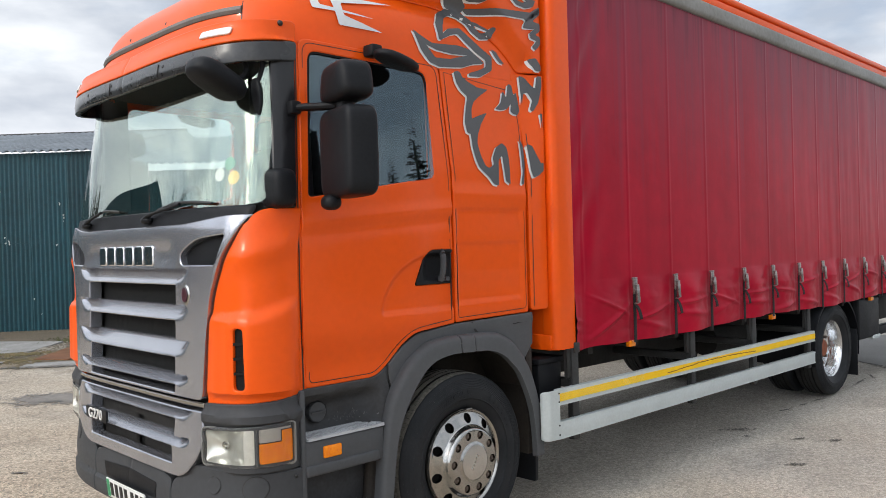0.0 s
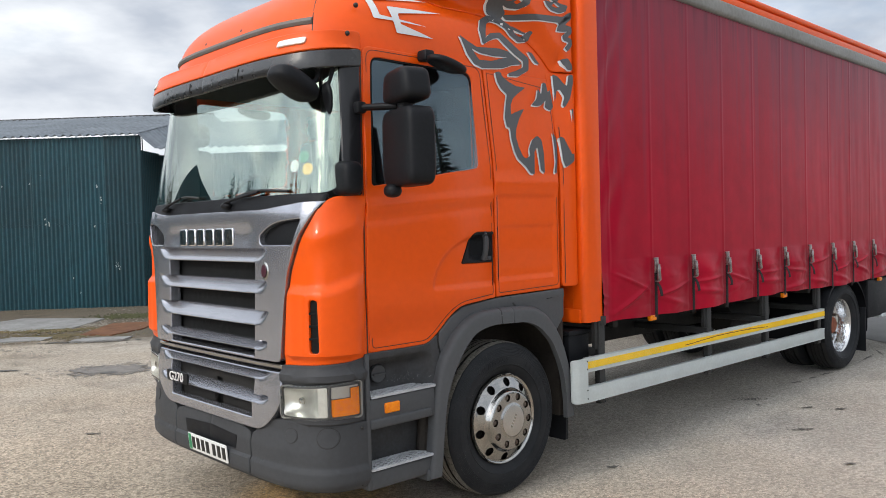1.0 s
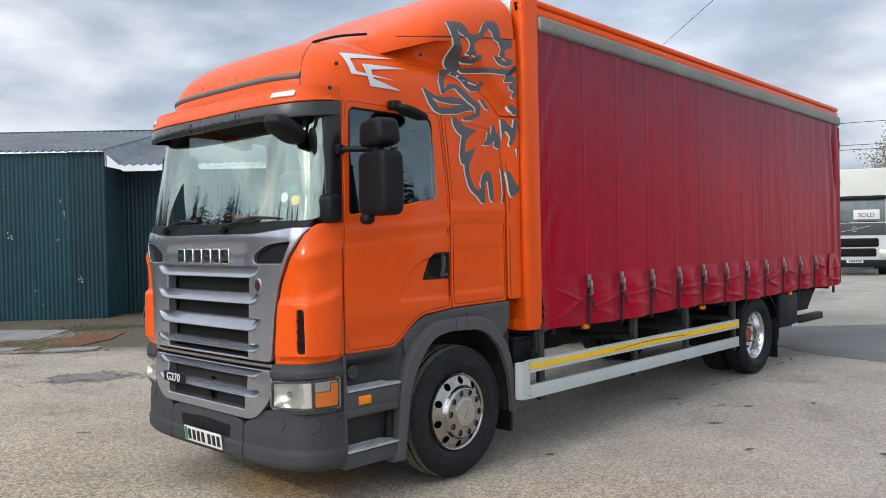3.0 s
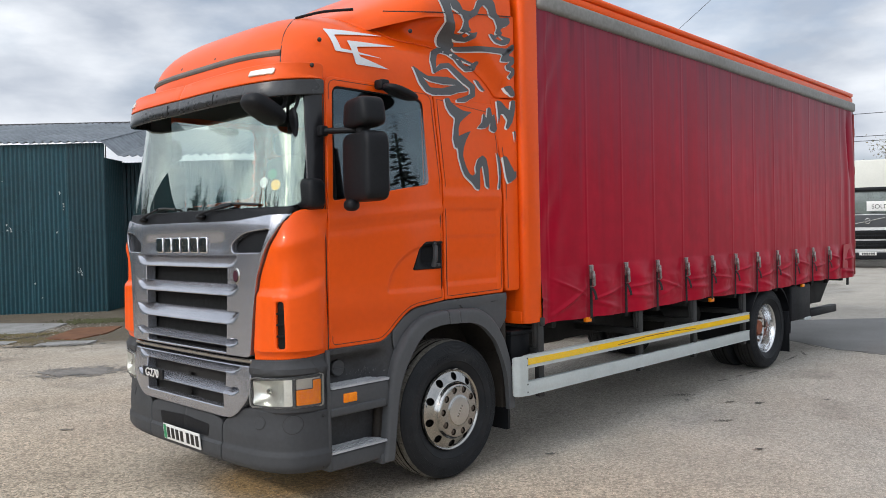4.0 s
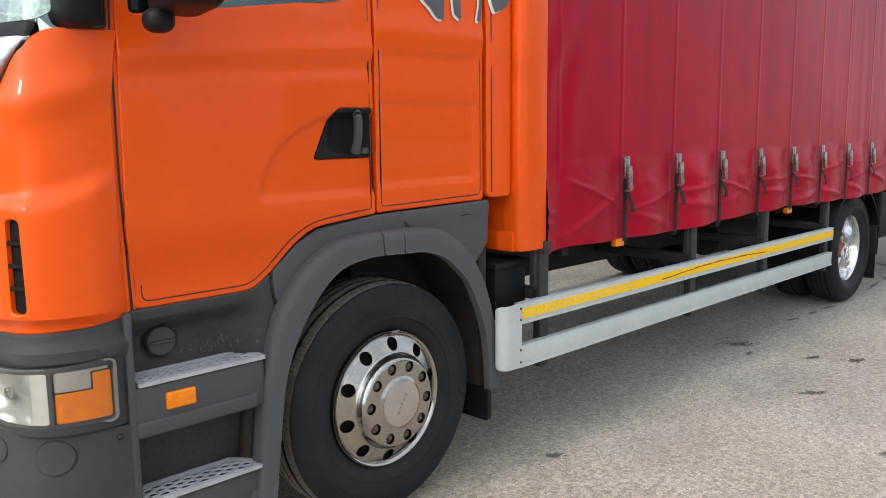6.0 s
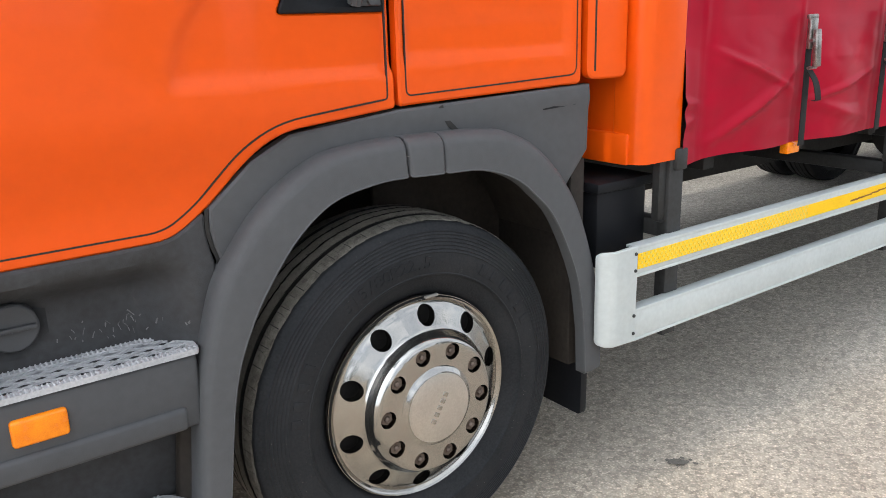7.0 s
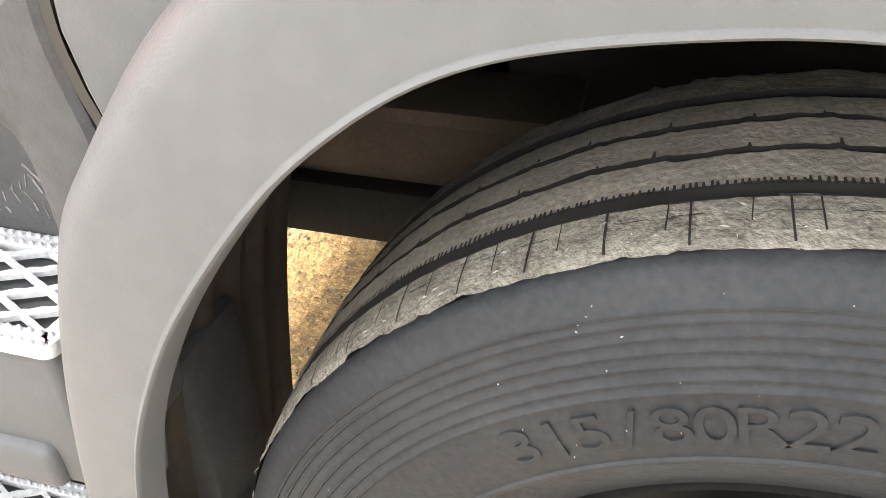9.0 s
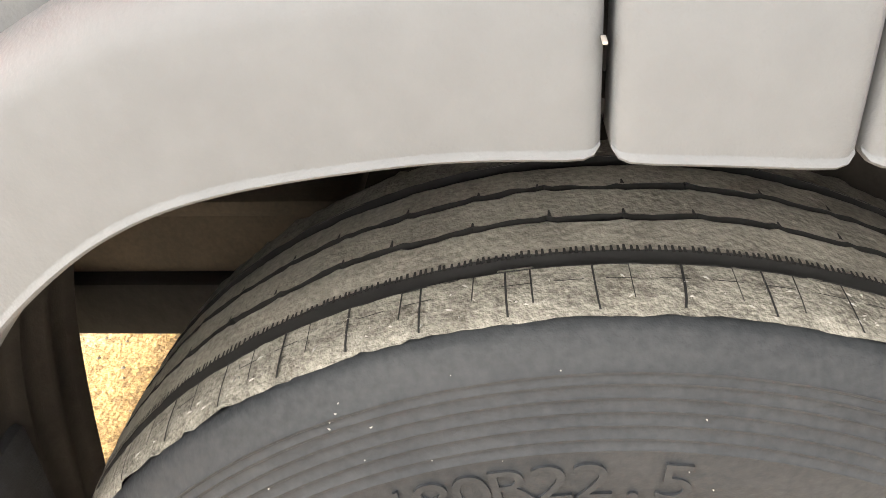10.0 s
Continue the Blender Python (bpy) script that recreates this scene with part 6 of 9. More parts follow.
def build_steps():
    # upper well behind the first step, with the round cap
    o = rounded([(-1.125, 0.80, 0.01), (-0.605, 0.80, 0.01), (-0.556, 0.93, 0.03), (-0.538, 1.005, 0.02), (-0.549, 1.05, 0.03), (-0.555, 1.09, 0.03), (-0.552, 1.130, 0.01), (-0.63, 1.080, 0.04), (-0.80, 1.077, 0.1), (-1.125, 1.078, 0.01)], 0.02)

    def well(x, z):
        t = min(max((1.052 - z) / 0.09, 0), 1)
        e = min(max((-0.60 - x) / 0.10, 0), 1) * min(max((x + 1.14) / 0.06, 0), 1)
        return -0.100 * t * t * (3 - 2 * t) * e - 0.018 * (math.hypot(x + 0.955, z - 0.935) < 0.066)

    w = part("step_well", patch(o, plane_y(0.087), 0.02, 0.02, 0.006, disp=well), SCUFFED, lorry, "dark grey scuffed step well")
    bm = bmesh.new()
    r = lathe(bm, [(0.020, 0.053), (-0.016, 0.052), (-0.020, 0.048), (-0.018, 0.02)], 32)[-1]
    bm.faces.new(r)
    box(bm, -0.045, 0.045, -0.030, -0.015, -0.005, 0.005, 0.003)
    part("filler_cap", bm, GREY_PLASTIC, w, "dark grey round twist cap", m=Matrix.Translation((-0.955, 0.185, 0.935)))
    grating(-1.098, -0.612, 0.046, 0.185, 0.838, "pale grey serrated grating step", "upper_step")
    sc = bmesh.new()
    rnd = random.Random(31)
    for _ in range(44):
        x, z, l, a = rnd.gauss(-0.735, 0.07), rnd.gauss(0.885, 0.020), rnd.uniform(0.002, 0.009), rnd.uniform(0.8, 2.4)
        if z < 0.855:
            continue
        strip([(x - l * math.cos(a), z - l * math.sin(a)), (x, z + 0.001), (x + l * math.cos(a), z + l * math.sin(a))], lambda u, v: (Vector((u, 0.087 - well(u, v), v)), Vector((0, -1, 0))), rnd.uniform(0.0006, 0.0028), 0.0008, sc)
    tagged(part("scuff_mark", sc, material("shoe_scuff", (0.22, 0.22, 0.22), 0.8, amount=0.5, scale=60), w), "pale shoe scuffs", kind="stuff")
    # fascia with the amber lamp
    bm = boxed(-1.115, -0.616, 0.052, 0.20, 0.648, 0.824, 0.014, 3)
    fa = part("step_fascia", bm, GREY_PLASTIC, lorry, "dark grey step fascia")
    part("fascia_lip", boxed(-1.112, -0.655, 0.041, 0.12, 0.650, 0.706, 0.012, 3), GREY_PLASTIC, fa)
    part("side_indicator", boxed(-1.008, -0.899, 0.040, 0.09, 0.727, 0.787, 0.008, 3), AMBER, fa, "amber side indicator lamp")
    part("step_back", boxed(-1.125, -0.62, 0.20, 0.32, 0.30, 0.68, 0.01), SCUFFED, lorry)
    part("step_end", boxed(-1.135, -1.105, 0.05, 0.28, 0.31, 1.08, 0.01), GREY_PLASTIC, lorry)
    bm = tube(bmesh.new(), [(-1.06, 0.165, 0.67), (-1.06, 0.165, 0.45)], 0.012, 8)
    part("step_rod", bm, DARK_STEEL, lorry)
    grating(-1.115, -0.645, 0.040, 0.190, 0.428, "pale grey serrated lower grating step", "lower_step")
    bm = boxed(-1.13, -0.600, 0.055, 0.26, 0.300, 0.412, 0.02, 3)
    part("step_sill", bm, GREY_PLASTIC, lorry, "dark grey sill under the steps")
    part("sill_block", boxed(-0.70, -0.585, 0.045, 0.22, 0.262, 0.335, 0.014), GREY_PLASTIC, lorry)
    # far side, plain
    part("far_step", boxed(-1.125, -0.62, 2 * MID - 0.25, 2 * MID - 0.06, 0.26, 1.08, 0.03), GREY_PLASTIC, lorry)


build_arch()
build_arch_blocker()
build_steps()

# ---- load body ----
X_A, X_B = 0.80, 8.30
WID = 2.47


def drop(x):
    """The body's top falls a little towards the tail."""
    return -0.0275 * (x - 1.0)


def build_body():
    # corner posts and front wall
    bm = bmesh.new()
    prof = rounded([(X_A, 0.0, 0.055), (X_A + 0.195, 0.0, 0.01), (X_A + 0.195, 0.06, 0.005), (X_A, 0.12, 0.01)], 0.01)
    for z in (1.065, 3.845):
        for x, y in prof:
            bm.verts.new((x, y, z))
    bm.verts.ensure_lookup_table()
    n = len(prof)
    for k in range(n):
        bm.faces.new((bm.verts[k], bm.verts[(k + 1) % n], bm.verts[n + (k + 1) % n], bm.verts[n + k]))
    bm.faces.new([bm.verts[k] for k in range(n)])
    bm.faces.new([bm.verts[n + k] for k in range(n)])
    post = part("corner_post", bm.copy(), ORANGE, lorry, "orange front corner post of the body", angle=50)
    part("corner_post", mirrored(bm), ORANGE, lorry, angle=50)
    part("front_wall", boxed(X_A + 0.008, X_A + 0.05, 0.09, WID - 0.09, 1.07, 3.835, 0.004), ORANGE, lorry, "orange front wall of the body")
    for z in (1.35, 1.75, 2.15, 2.55, 2.95, 3.35):
        bm = bmesh.new()
        bmesh.ops.create_uvsphere(bm, u_segments=8, v_segments=5, radius=0.007, matrix=Matrix.Translation((X_A + 0.045, 0.012, z)))
        part("rivet", bm, ORANGE, post)
    part("corner_plate", boxed(X_A - 0.006, X_A + 0.01, 0.13, 0.44, 3.60, 3.83, 0.004), ALUMINIUM, lorry, "bright ribbed plate at the top of the front wall")
    part("floor_nosing", boxed(X_A - 0.01, X_A + 0.12, 0.05, WID - 0.05, 1.06, 1.16, 0.01), ORANGE, lorry, "scuffed orange floor edge")
    # cant rails and roof
    for m in (0, 1):
        bm = boxed(X_A, X_B, 0.014, 0.10, 3.722, 3.789, 0.012, 2)
        box(bm, X_A, X_B, 0.034, 0.10, 3.780, 3.806, 0.002)
        box(bm, X_A, X_B, 0.006, 0.10, 3.800, 3.857, 0.022, 3)
        tr = boxed(X_A + 0.195, X_B - 0.004, -0.030, 0.06, 3.585, 3.719, 0.034, 4)
        for v in bm.verts[:] + tr.verts[:]:
            v.co.z += drop(v.co.x)
        part("cant_rail", mirrored(bm) if m else bm, ORANGE, lorry, "orange ridged cant rail along the roof edge")
        part("curtain_track", mirrored(tr) if m else tr, RAIL_GREY, lorry, "rounded pale grey curtain track")
    bm = boxed(X_A + 0.01, X_B - 0.01, 0.06, WID - 0.06, 3.80, 3.845, 0.01)
    for v in bm.verts:
        v.co.z += drop(v.co.x)
    part("body_roof", bm, WHITE, lorry, "pale body roof")
    part("body_floor", boxed(X_A + 0.02, X_B, 0.035, WID - 0.035, 1.085, 1.20, 0.01), DARK_STEEL, lorry, "dark load floor")
    bm = boxed(X_B - 0.045, X_B + 0.005, 0.02, WID - 0.02, 1.05, 3.50, 0.006)
    part("rear_doors", bm, RAIL_GREY, lorry, "grey rear frame and doors")
    post_red = material("post_red", (0.33, 0.035, 0.02), 0.5, spots=(0.20, 0.02, 0.015), scale=6)
    for y in (-0.004, WID - 0.056):
        rp = part("rear_post", boxed(X_B - 0.03, X_B + 0.006, y, y + 0.06, 1.06, 3.56 + drop(X_B), 0.01), post_red, lorry, "dull red rear corner post")
        for z in (1.5, 2.55, 3.1):
            part("hinge", boxed(X_B - 0.004, X_B + 0.022, y, y + 0.05, z - 0.06, z + 0.06, 0.008), post_red, rp)


BUCKLES = [1.655 + 0.5545 * k for k in range(11)]


def build_curtains():
    for m in (0, 1):
        bm = bmesh.new()
        nx, nz = (640, 156) if not m else (60, 14)
        rnd = random.Random(11)
        bays = [(rnd.uniform(1.10, 1.20), rnd.uniform(-0.24, 0.24), rnd.uniform(0.008, 0.022), rnd.uniform(1.22, 1.36)) for _ in range(40)]
        rows = []
        for i in range(nx + 1):
            x = 0.992 + 7.293 * i / nx
            row = []
            top = 3.60 + drop(x)
            for j in range(nz + 1):
                t = j / nz
                t = 0.36 * t if t < 0.5 else 0.18 + 1.64 * (t - 0.5)
                hem = 1.045 + 0.012 * math.sin(x * 2.1) + 0.010 * noise.noise((x * 3, 0, 0)) - 0.018 * math.exp(-((x - 1.0) / 0.18) ** 2)
                z = hem + (top - hem) * t
                y = 0.004
                # welds between the widths of cloth
                w = ((x - BUCKLES[0]) / 0.5545 + 0.5) % 1.0 - 0.5
                y -= 0.0030 * math.exp(-(w / 0.016) ** 2)
                y += 0.005 * noise.noise((x * 0.9, z * 0.30, 2.0))
                # upright ripples where the cloth hangs slack towards the tail
                slack = min(max((x - 3.6) / 2.0, 0), 1)
                y += slack * (0.0030 * noise.noise((x * 5.5, z * 0.9, 9.0)) + 0.0022 * noise.noise((x * 11.0, z * 1.5, 3.0)) * min(max((2.9 - z) / 0.6, 0), 1))
                # the slack skirt puckers between the buckles
                low = min(max((1.50 - z) / 0.16, 0), 1)
                if low:
                    u = ((x - BUCKLES[0]) / 0.5545) % 1.0
                    y -= 0.042 * low * math.sin(math.pi * u) ** 2 * (0.7 + 0.6 * noise.noise((x * 1.8, 0, 5.0))) + 0.007 * low * noise.noise((x * 2.5 + z * 3, z * 4 - x * 1.5, 4.0))
                    y += 0.006 * low * math.exp(-(min(u, 1 - u) / 0.06) ** 2)
                    c1, sl, a1, c2 = bays[int((x - BUCKLES[0]) / 0.5545 + 10)]
                    y -= low * math.sin(math.pi * u) * (a1 * math.exp(-((z - c1 - sl * (u - 0.5)) / 0.022) ** 2) + 0.016 * math.exp(-((z - c2 + 0.8 * sl * (u - 0.5)) / 0.014) ** 2))
                    y -= 0.005 * low * noise.noise((x * 3.0 - z * 4, z * 9 + x * 1.5, 14.0)) + 0.004 * low * abs(noise.noise((x * 7.0 + z * 6, z * 13 - x * 3.0, 21.0)))
                # pull at the front edge, with slanting creases
                e = math.exp(-((x - 1.0) / 0.22) ** 2)
                y += e * min(max((x - 1.0) / 0.12, 0), 1) * 0.014 * math.sin(z * 13 - x * 20 + 4 * noise.noise((0, z * 1.1, 0))) * (0.6 + noise.noise((x * 3, z * 1.7, 6)))
                # creases at the tail end
                e = math.exp(-((x - 8.15) / 0.30) ** 2)
                y += e * (0.008 * math.sin(x * 22 + z * 2.2 + 2 * noise.noise((x, z, 0))) + 0.030 * math.exp(-((x - 8.03 - 0.12 * (3.1 - z)) / 0.035) ** 2) * min(max((z - 2.4) / 0.3, 0), 1) * min(max((3.35 - z) / 0.3, 0), 1))
                row.append(bm.verts.new((x, y, z)))
            rows.append(row)
        for a, b in zip(rows, rows[1:]):
            for j in range(nz):
                bm.faces.new((a[j], a[j + 1], b[j + 1], b[j]))
        cur = part("side_curtain", mirrored(bm) if m else bm, CURTAIN, lorry, "dark red PVC side curtain, creased and dirty", angle=80)
        if not m:
            near = cur
    # repair patch near the tail
    part("repair_patch", patch(rounded([(7.75, 1.18), (8.15, 1.16), (8.12, 1.52), (7.80, 1.50)], 0.04), plane_y(-0.014), 0.1, 0.004, 0.002, disp=lambda x, z: -0.01 * noise.noise((x * 5, z * 5, 0))), material("faded_patch", (0.42, 0.03, 0.04), 0.4, amount=0.2, scale=10), near, "lighter red repair patch")
    strap = bmesh.new()
    box(strap, -0.018, 0.018, -0.024, -0.020, -0.43, 0.0, 0.001)
    strap_me = part("strap", strap, WEB_STRAP, lorry, "black webbing strap").data
    first = bpy.data.objects["strap"]
    bpy.data.objects.remove(first)
    b = bmesh.new()
    box(b, -0.023, 0.023, -0.038, -0.022, -0.085, 0.02, 0.004)
    box(b, -0.016, 0.016, -0.056, -0.036, -0.15, -0.02, 0.005, m=Matrix.Rotation(radians(-4), 4, "X"))
    box(b, -0.030, 0.030, -0.034, -0.020, 0.018, 0.034, 0.004)
    tube(b, [(-0.030, -0.045, -0.055), (0.030, -0.045, -0.055)], 0.007, 8)
    tube(b, [(-0.026, -0.040, -0.150), (0.026, -0.040, -0.150)], 0.006, 8)
    bme = part("buckle", b, BUCKLE, lorry).data
    bpy.data.objects.remove(bpy.data.objects["buckle"])
    rnd = random.Random(3)
    for k, x in enumerate(BUCKLES):
        m = Matrix.Translation((x, 0.0, 1.462)) @ Matrix.Rotation(rnd.uniform(-0.02, 0.02), 4, "Y")
        bk = part("buckle", bme, None, near, "steel over-centre curtain buckle", m=m)
        part("strap", strap_me, None, bk, "black webbing strap")
        # loose end of the strap
        s = rnd.uniform(0.6, 1.2)
        p = smooth_line([(0, -0.030, -0.16), (0.004, -0.055, -0.20), (0.022 * s, -0.060, -0.235 - 0.03 * s), (0.030 * s, -0.040, -0.22 - 0.05 * s)], 5)
        t = bmesh.new()
        rows = [[t.verts.new((q.x - 0.018, q.y, q.z)), t.verts.new((q.x + 0.018, q.y, q.z)), t.verts.new((q.x + 0.018, q.y - 0.003, q.z)), t.verts.new((q.x - 0.018, q.y - 0.003, q.z))] for q in p]
        for a, c in zip(rows, rows[1:]):
            for i in range(4):
                t.faces.new((a[i], a[(i + 1) % 4], c[(i + 1) % 4], c[i]))
        t.faces.new(rows[-1])
        part("strap_end", t, WEB_STRAP, bk)


def build_chassis():
    for y in (0.78, WID - 0.86):
        part("chassis_rail", boxed(-1.25, 8.0, y, y + 0.08, 0.72, 0.98, 0.006), UNDERBODY, lorry, "black dirty chassis rail")
    for k in range(13):
        x = 1.2 + 0.56 * k
        part("cross_bearer", boxed(x, x + 0.06, 0.06, WID - 0.06, 0.99, 1.088, 0.004), UNDERBODY, lorry)
    part("front_axle", boxed(-0.07, 0.05, 0.40, WID - 0.40, 0.38, 0.50, 0.03), UNDERBODY, lorry, "black front axle beam")
    part("rear_axle", boxed(REAR_X - 0.12, REAR_X + 0.12, 0.3, WID - 0.3, 0.44, 0.68, 0.08, 3), UNDERBODY, lorry, "black rear axle")
    for y in (0.82, WID - 0.82):
        bm = bmesh.new()
        for i in range(3):
            p = smooth_line([(-0.85 + 0.08 * i, y, 0.66), (-0.4, y, 0.545 + 0.025 * i), (0, y, 0.52 + 0.03 * i), (0.4, y, 0.545 + 0.025 * i), (0.85 - 0.08 * i, y, 0.66)], 5)
            tube(bm, p, 0.045, 8, flat=0.3)
        part("leaf_spring", bm, UNDERBODY, lorry, "dirty front leaf spring")
        s = -1 if y < MID else 1
        bm = boxed(-0.78, -0.38, min(y, y + s * 0.02) - 0.02, max(y, y + s * 0.02) + 0.02, 0.62, 0.86, 0.02)
        part("spring_hanger", bm, UNDERBODY, lorry)
        p = bmesh.new()
        box(p, -0.84, -0.30, y + s * 0.13 - 0.05, y + s * 0.13 + 0.05, 0.655, 0.775, 0.012)
        box(p, -0.86, -0.28, y + s * 0.13 - 0.075, y + s * 0.13 + 0.075, 0.765, 0.790, 0.006)
        part("air_pipe_bracket", p, DUSTY, lorry, "dusty brown bracket beam behind the wheel")
        p = bmesh.new()
        box(p, -0.90, -0.20, y + s * 0.16 - 0.04, y + s * 0.16 + 0.04, 0.555, 0.652, 0.012)
        part("steering_rod", p, UNDERBODY, lorry)
    part("engine_block", boxed(-1.0, 0.55, 0.92, WID - 0.92, 0.55, 1.18, 0.05), UNDERBODY, lorry, "dark engine underside")
    part("battery_box", boxed(0.72, 0.96, 0.10, 0.66, 0.72, 0.98, 0.02), BLACK_PLASTIC, lorry, "black battery box")
    part("battery_box_lid", boxed(0.70, 0.97, 0.08, 0.68, 0.975, 1.01, 0.01), BLACK_PLASTIC, lorry)
    bm = bmesh.new()
    bmesh.ops.create_cone(bm, cap_ends=True, segments=28, radius1=0.25, radius2=0.25, depth=0.9, matrix=Matrix.Translation((3.4, WID - 0.45, 0.68)) @ Matrix.Rotation(radians(90), 4, "Y"))
    part("fuel_tank", bm, UNDERBODY, lorry, "dark cylindrical tank")
    bm = bmesh.new()
    bmesh.ops.create_cone(bm, cap_ends=True, segments=24, radius1=0.14, radius2=0.14, depth=0.8, matrix=Matrix.Translation((4.05, 0.55, 0.80)) @ Matrix.Rotation(radians(90), 4, "Y"))
    part("air_tank", bm, UNDERBODY, lorry, "black air tank")
    bm = bmesh.new()
    bmesh.ops.create_cone(bm, cap_ends=True, segments=20, radius1=0.06, radius2=0.06, depth=4.4, matrix=Matrix.Translation((2.9, MID, 0.72)) @ Matrix.Rotation(radians(90), 4, "Y"))
    part("prop_shaft", bm, UNDERBODY, lorry)
    # side guard
    for name, z0, z1, lab in (("guard_rail", 0.722, 0.818, "aluminium side guard rail with yellow reflective tape"), ("guard_rail", 0.506, 0.610, "plain aluminium lower guard rail")):
        rise = 0.0 if z0 > 0.6 else 0.004

        def lifted(b):
            for v in b.verts:
                v.co.z += rise * (v.co.x - 0.76) / 3.985
            return b

        rail = part(name, lifted(boxed(0.76, 4.745, -0.03, 0.0, z0, z1, 0.006)), ALUMINIUM, lorry, lab)
        part("rail_lip", lifted(boxed(0.76, 4.745, -0.032, 0.012, z1 - 0.008, z1 + 0.003, 0.002)), ALUMINIUM, rail)
        part("rail_lip", lifted(boxed(0.76, 4.745, -0.032, 0.012, z0 - 0.003, z0 + 0.006, 0.002)), ALUMINIUM, rail)
        if z0 > 0.6:
            part("reflective_tape", lifted(boxed(0.766, 4.74, -0.0335, -0.028, z0 + 0.024, z1 - 0.022, 0.0)), YELLOW_TAPE, rail, "yellow reflective tape, scuffed")
            hx = bmesh.new()
            for i in range(46):
                for j in range(4):
                    x, z = 0.775 + i * 0.021 + (0.0105 if j % 2 else 0), z0 + 0.031 + 0.0125 * j
                    bmesh.ops.create_cone(hx, cap_ends=True, segments=6, radius1=0.0062, radius2=0.0062, depth=0.0015, matrix=Matrix.Translation((x, -0.0338, z)) @ Matrix.Rotation(radians(90), 4, "X"))
            part("tape_cell", lifted(hx), material("tape_highlight", (0.95, 0.70, 0.10), 0.25), rail)
            sc = bmesh.new()
            for i in range(26):
                x = 2.05 + i * 0.055
                t = i / 25
                h = 0.006 + 0.007 * abs(noise.noise((x * 6, 0, 0)))
                z = z0 + 0.036 + 0.022 * math.sin(t * 3.0) + 0.006 * noise.noise((x * 9, 3, 0))
                box(sc, x, x + 0.058, -0.0342, -0.0325, z, z + h)
            part("tape_scuff", lifted(sc), TAPE_DIRT, rail, "brown scuff along the tape")
    o = rounded([(0.625, 0.510, 0.02), (0.764, 0.506, 0.004), (0.764, 0.824, 0.004), (0.625, 0.820, 0.02)], 0.01)

    def curl(x, z):
        t = min(max((0.675 - x) / 0.06, 0), 1)
        return -0.055 * t * t

    endp = part("guard_end", patch(o, plane_y(-0.036), 0.012, 0.012, 0.003, disp=curl), ALUMINIUM, lorry, "curved pale end plate of the side guard")
    for z in (0.535, 0.595, 0.745, 0.80):
        bm = bmesh.new()
        bmesh.ops.create_uvsphere(bm, u_segments=8, v_segments=5, radius=0.006, matrix=Matrix.Translation((0.752, -0.037, z)))
        part("rivet", bm, DARK_STEEL, endp)
    for x in (0.985, 2.50, 3.55, 4.70):
        bm = boxed(x - 0.035, x + 0.035, 0.004, 0.05, 0.46, 1.09, 0.006)
        box(bm, x - 0.075, x + 0.035, 0.02, 0.034, 0.86, 1.085, 0.02)
        box(bm, x - 0.03, x + 0.03, 0.05, 0.75, 0.80, 0.86, 0.01)
        part("guard_post", bm, DARK_STEEL, lorry, "dark galvanised guard post")
    part("post_latch", boxed(0.965, 1.02, -0.012, 0.03, 1.03, 1.10, 0.008), DARK_STEEL, lorry)
    for x in (1.655, 3.93, 6.4):
        part("side_marker", boxed(x - 0.04, x + 0.04, 0.0, 0.035, 1.000, 1.042, 0.006), AMBER, lorry, "small amber side marker lamp")
    # rear guards, box and tail
    bm = bmesh.new()
    rows = []
    for k in range(29):
        a = radians(-12 + 204 * k / 28)
        r = 0.565
        rows.append([bm.verts.new((REAR_X + r * math.cos(a) * 1.04, y, REAR_Z + (r + d) * math.sin(a))) for y, d in ((0.015, -0.03), (0.012, 0.0), (0.02, 0.012), (0.33, 0.012), (0.66, 0.012))])
    for a, b in zip(rows, rows[1:]):
        for k in range(4):
            bm.faces.new((a[k], a[k + 1], b[k + 1], b[k]))
    g = part("rear_mudguard", bm, BLACK_PLASTIC, lorry, "black plastic rear mudguard", angle=50)
    part("rear_mudguard", mirrored(bm_copy(g)), BLACK_PLASTIC, lorry)
    fl = boxed(5.97, 5.985, 0.02, 0.62, 0.22, 0.72, 0.003)
    part("mud_flap", fl, BLACK_PLASTIC, lorry, "black rear mud flap")
    part("tool_box", boxed(6.10, 6.72, 0.04, 0.60, 0.58, 1.03, 0.02, 3), BLACK_PLASTIC, lorry, "black plastic tool box")
    part("box_bracket", boxed(6.52, 6.74, 0.035, 0.2, 0.555, 0.60, 0.01), ALUMINIUM, lorry)
    bm = boxed(6.80, 7.55, 0.10, WID - 0.10, 0.74, 1.03, 0.01)
    for v in bm.verts:
        if v.co.z < 0.9:
            v.co.x -= 0.30 if v.co.x > 7.2 else 0.0
    part("tail_lift", bm, UNDERBODY, lorry, "dark folded tail lift")
    part("underrun_bar", boxed(6.72, 7.72, 0.06, 0.16, 0.575, 0.675, 0.012), BLACK_PLASTIC, lorry, "black tail bar")
    part("tail_hook", boxed(7.98, 8.01, -0.01, 0.02, 0.93, 1.06, 0.005), DARK_STEEL, lorry)


def bm_copy(ob):
    b = bmesh.new()
    b.from_mesh(ob.data)
    return b


build_body()
build_curtains()
build_chassis()

# ---- mirrors, cab inside, decoration ----


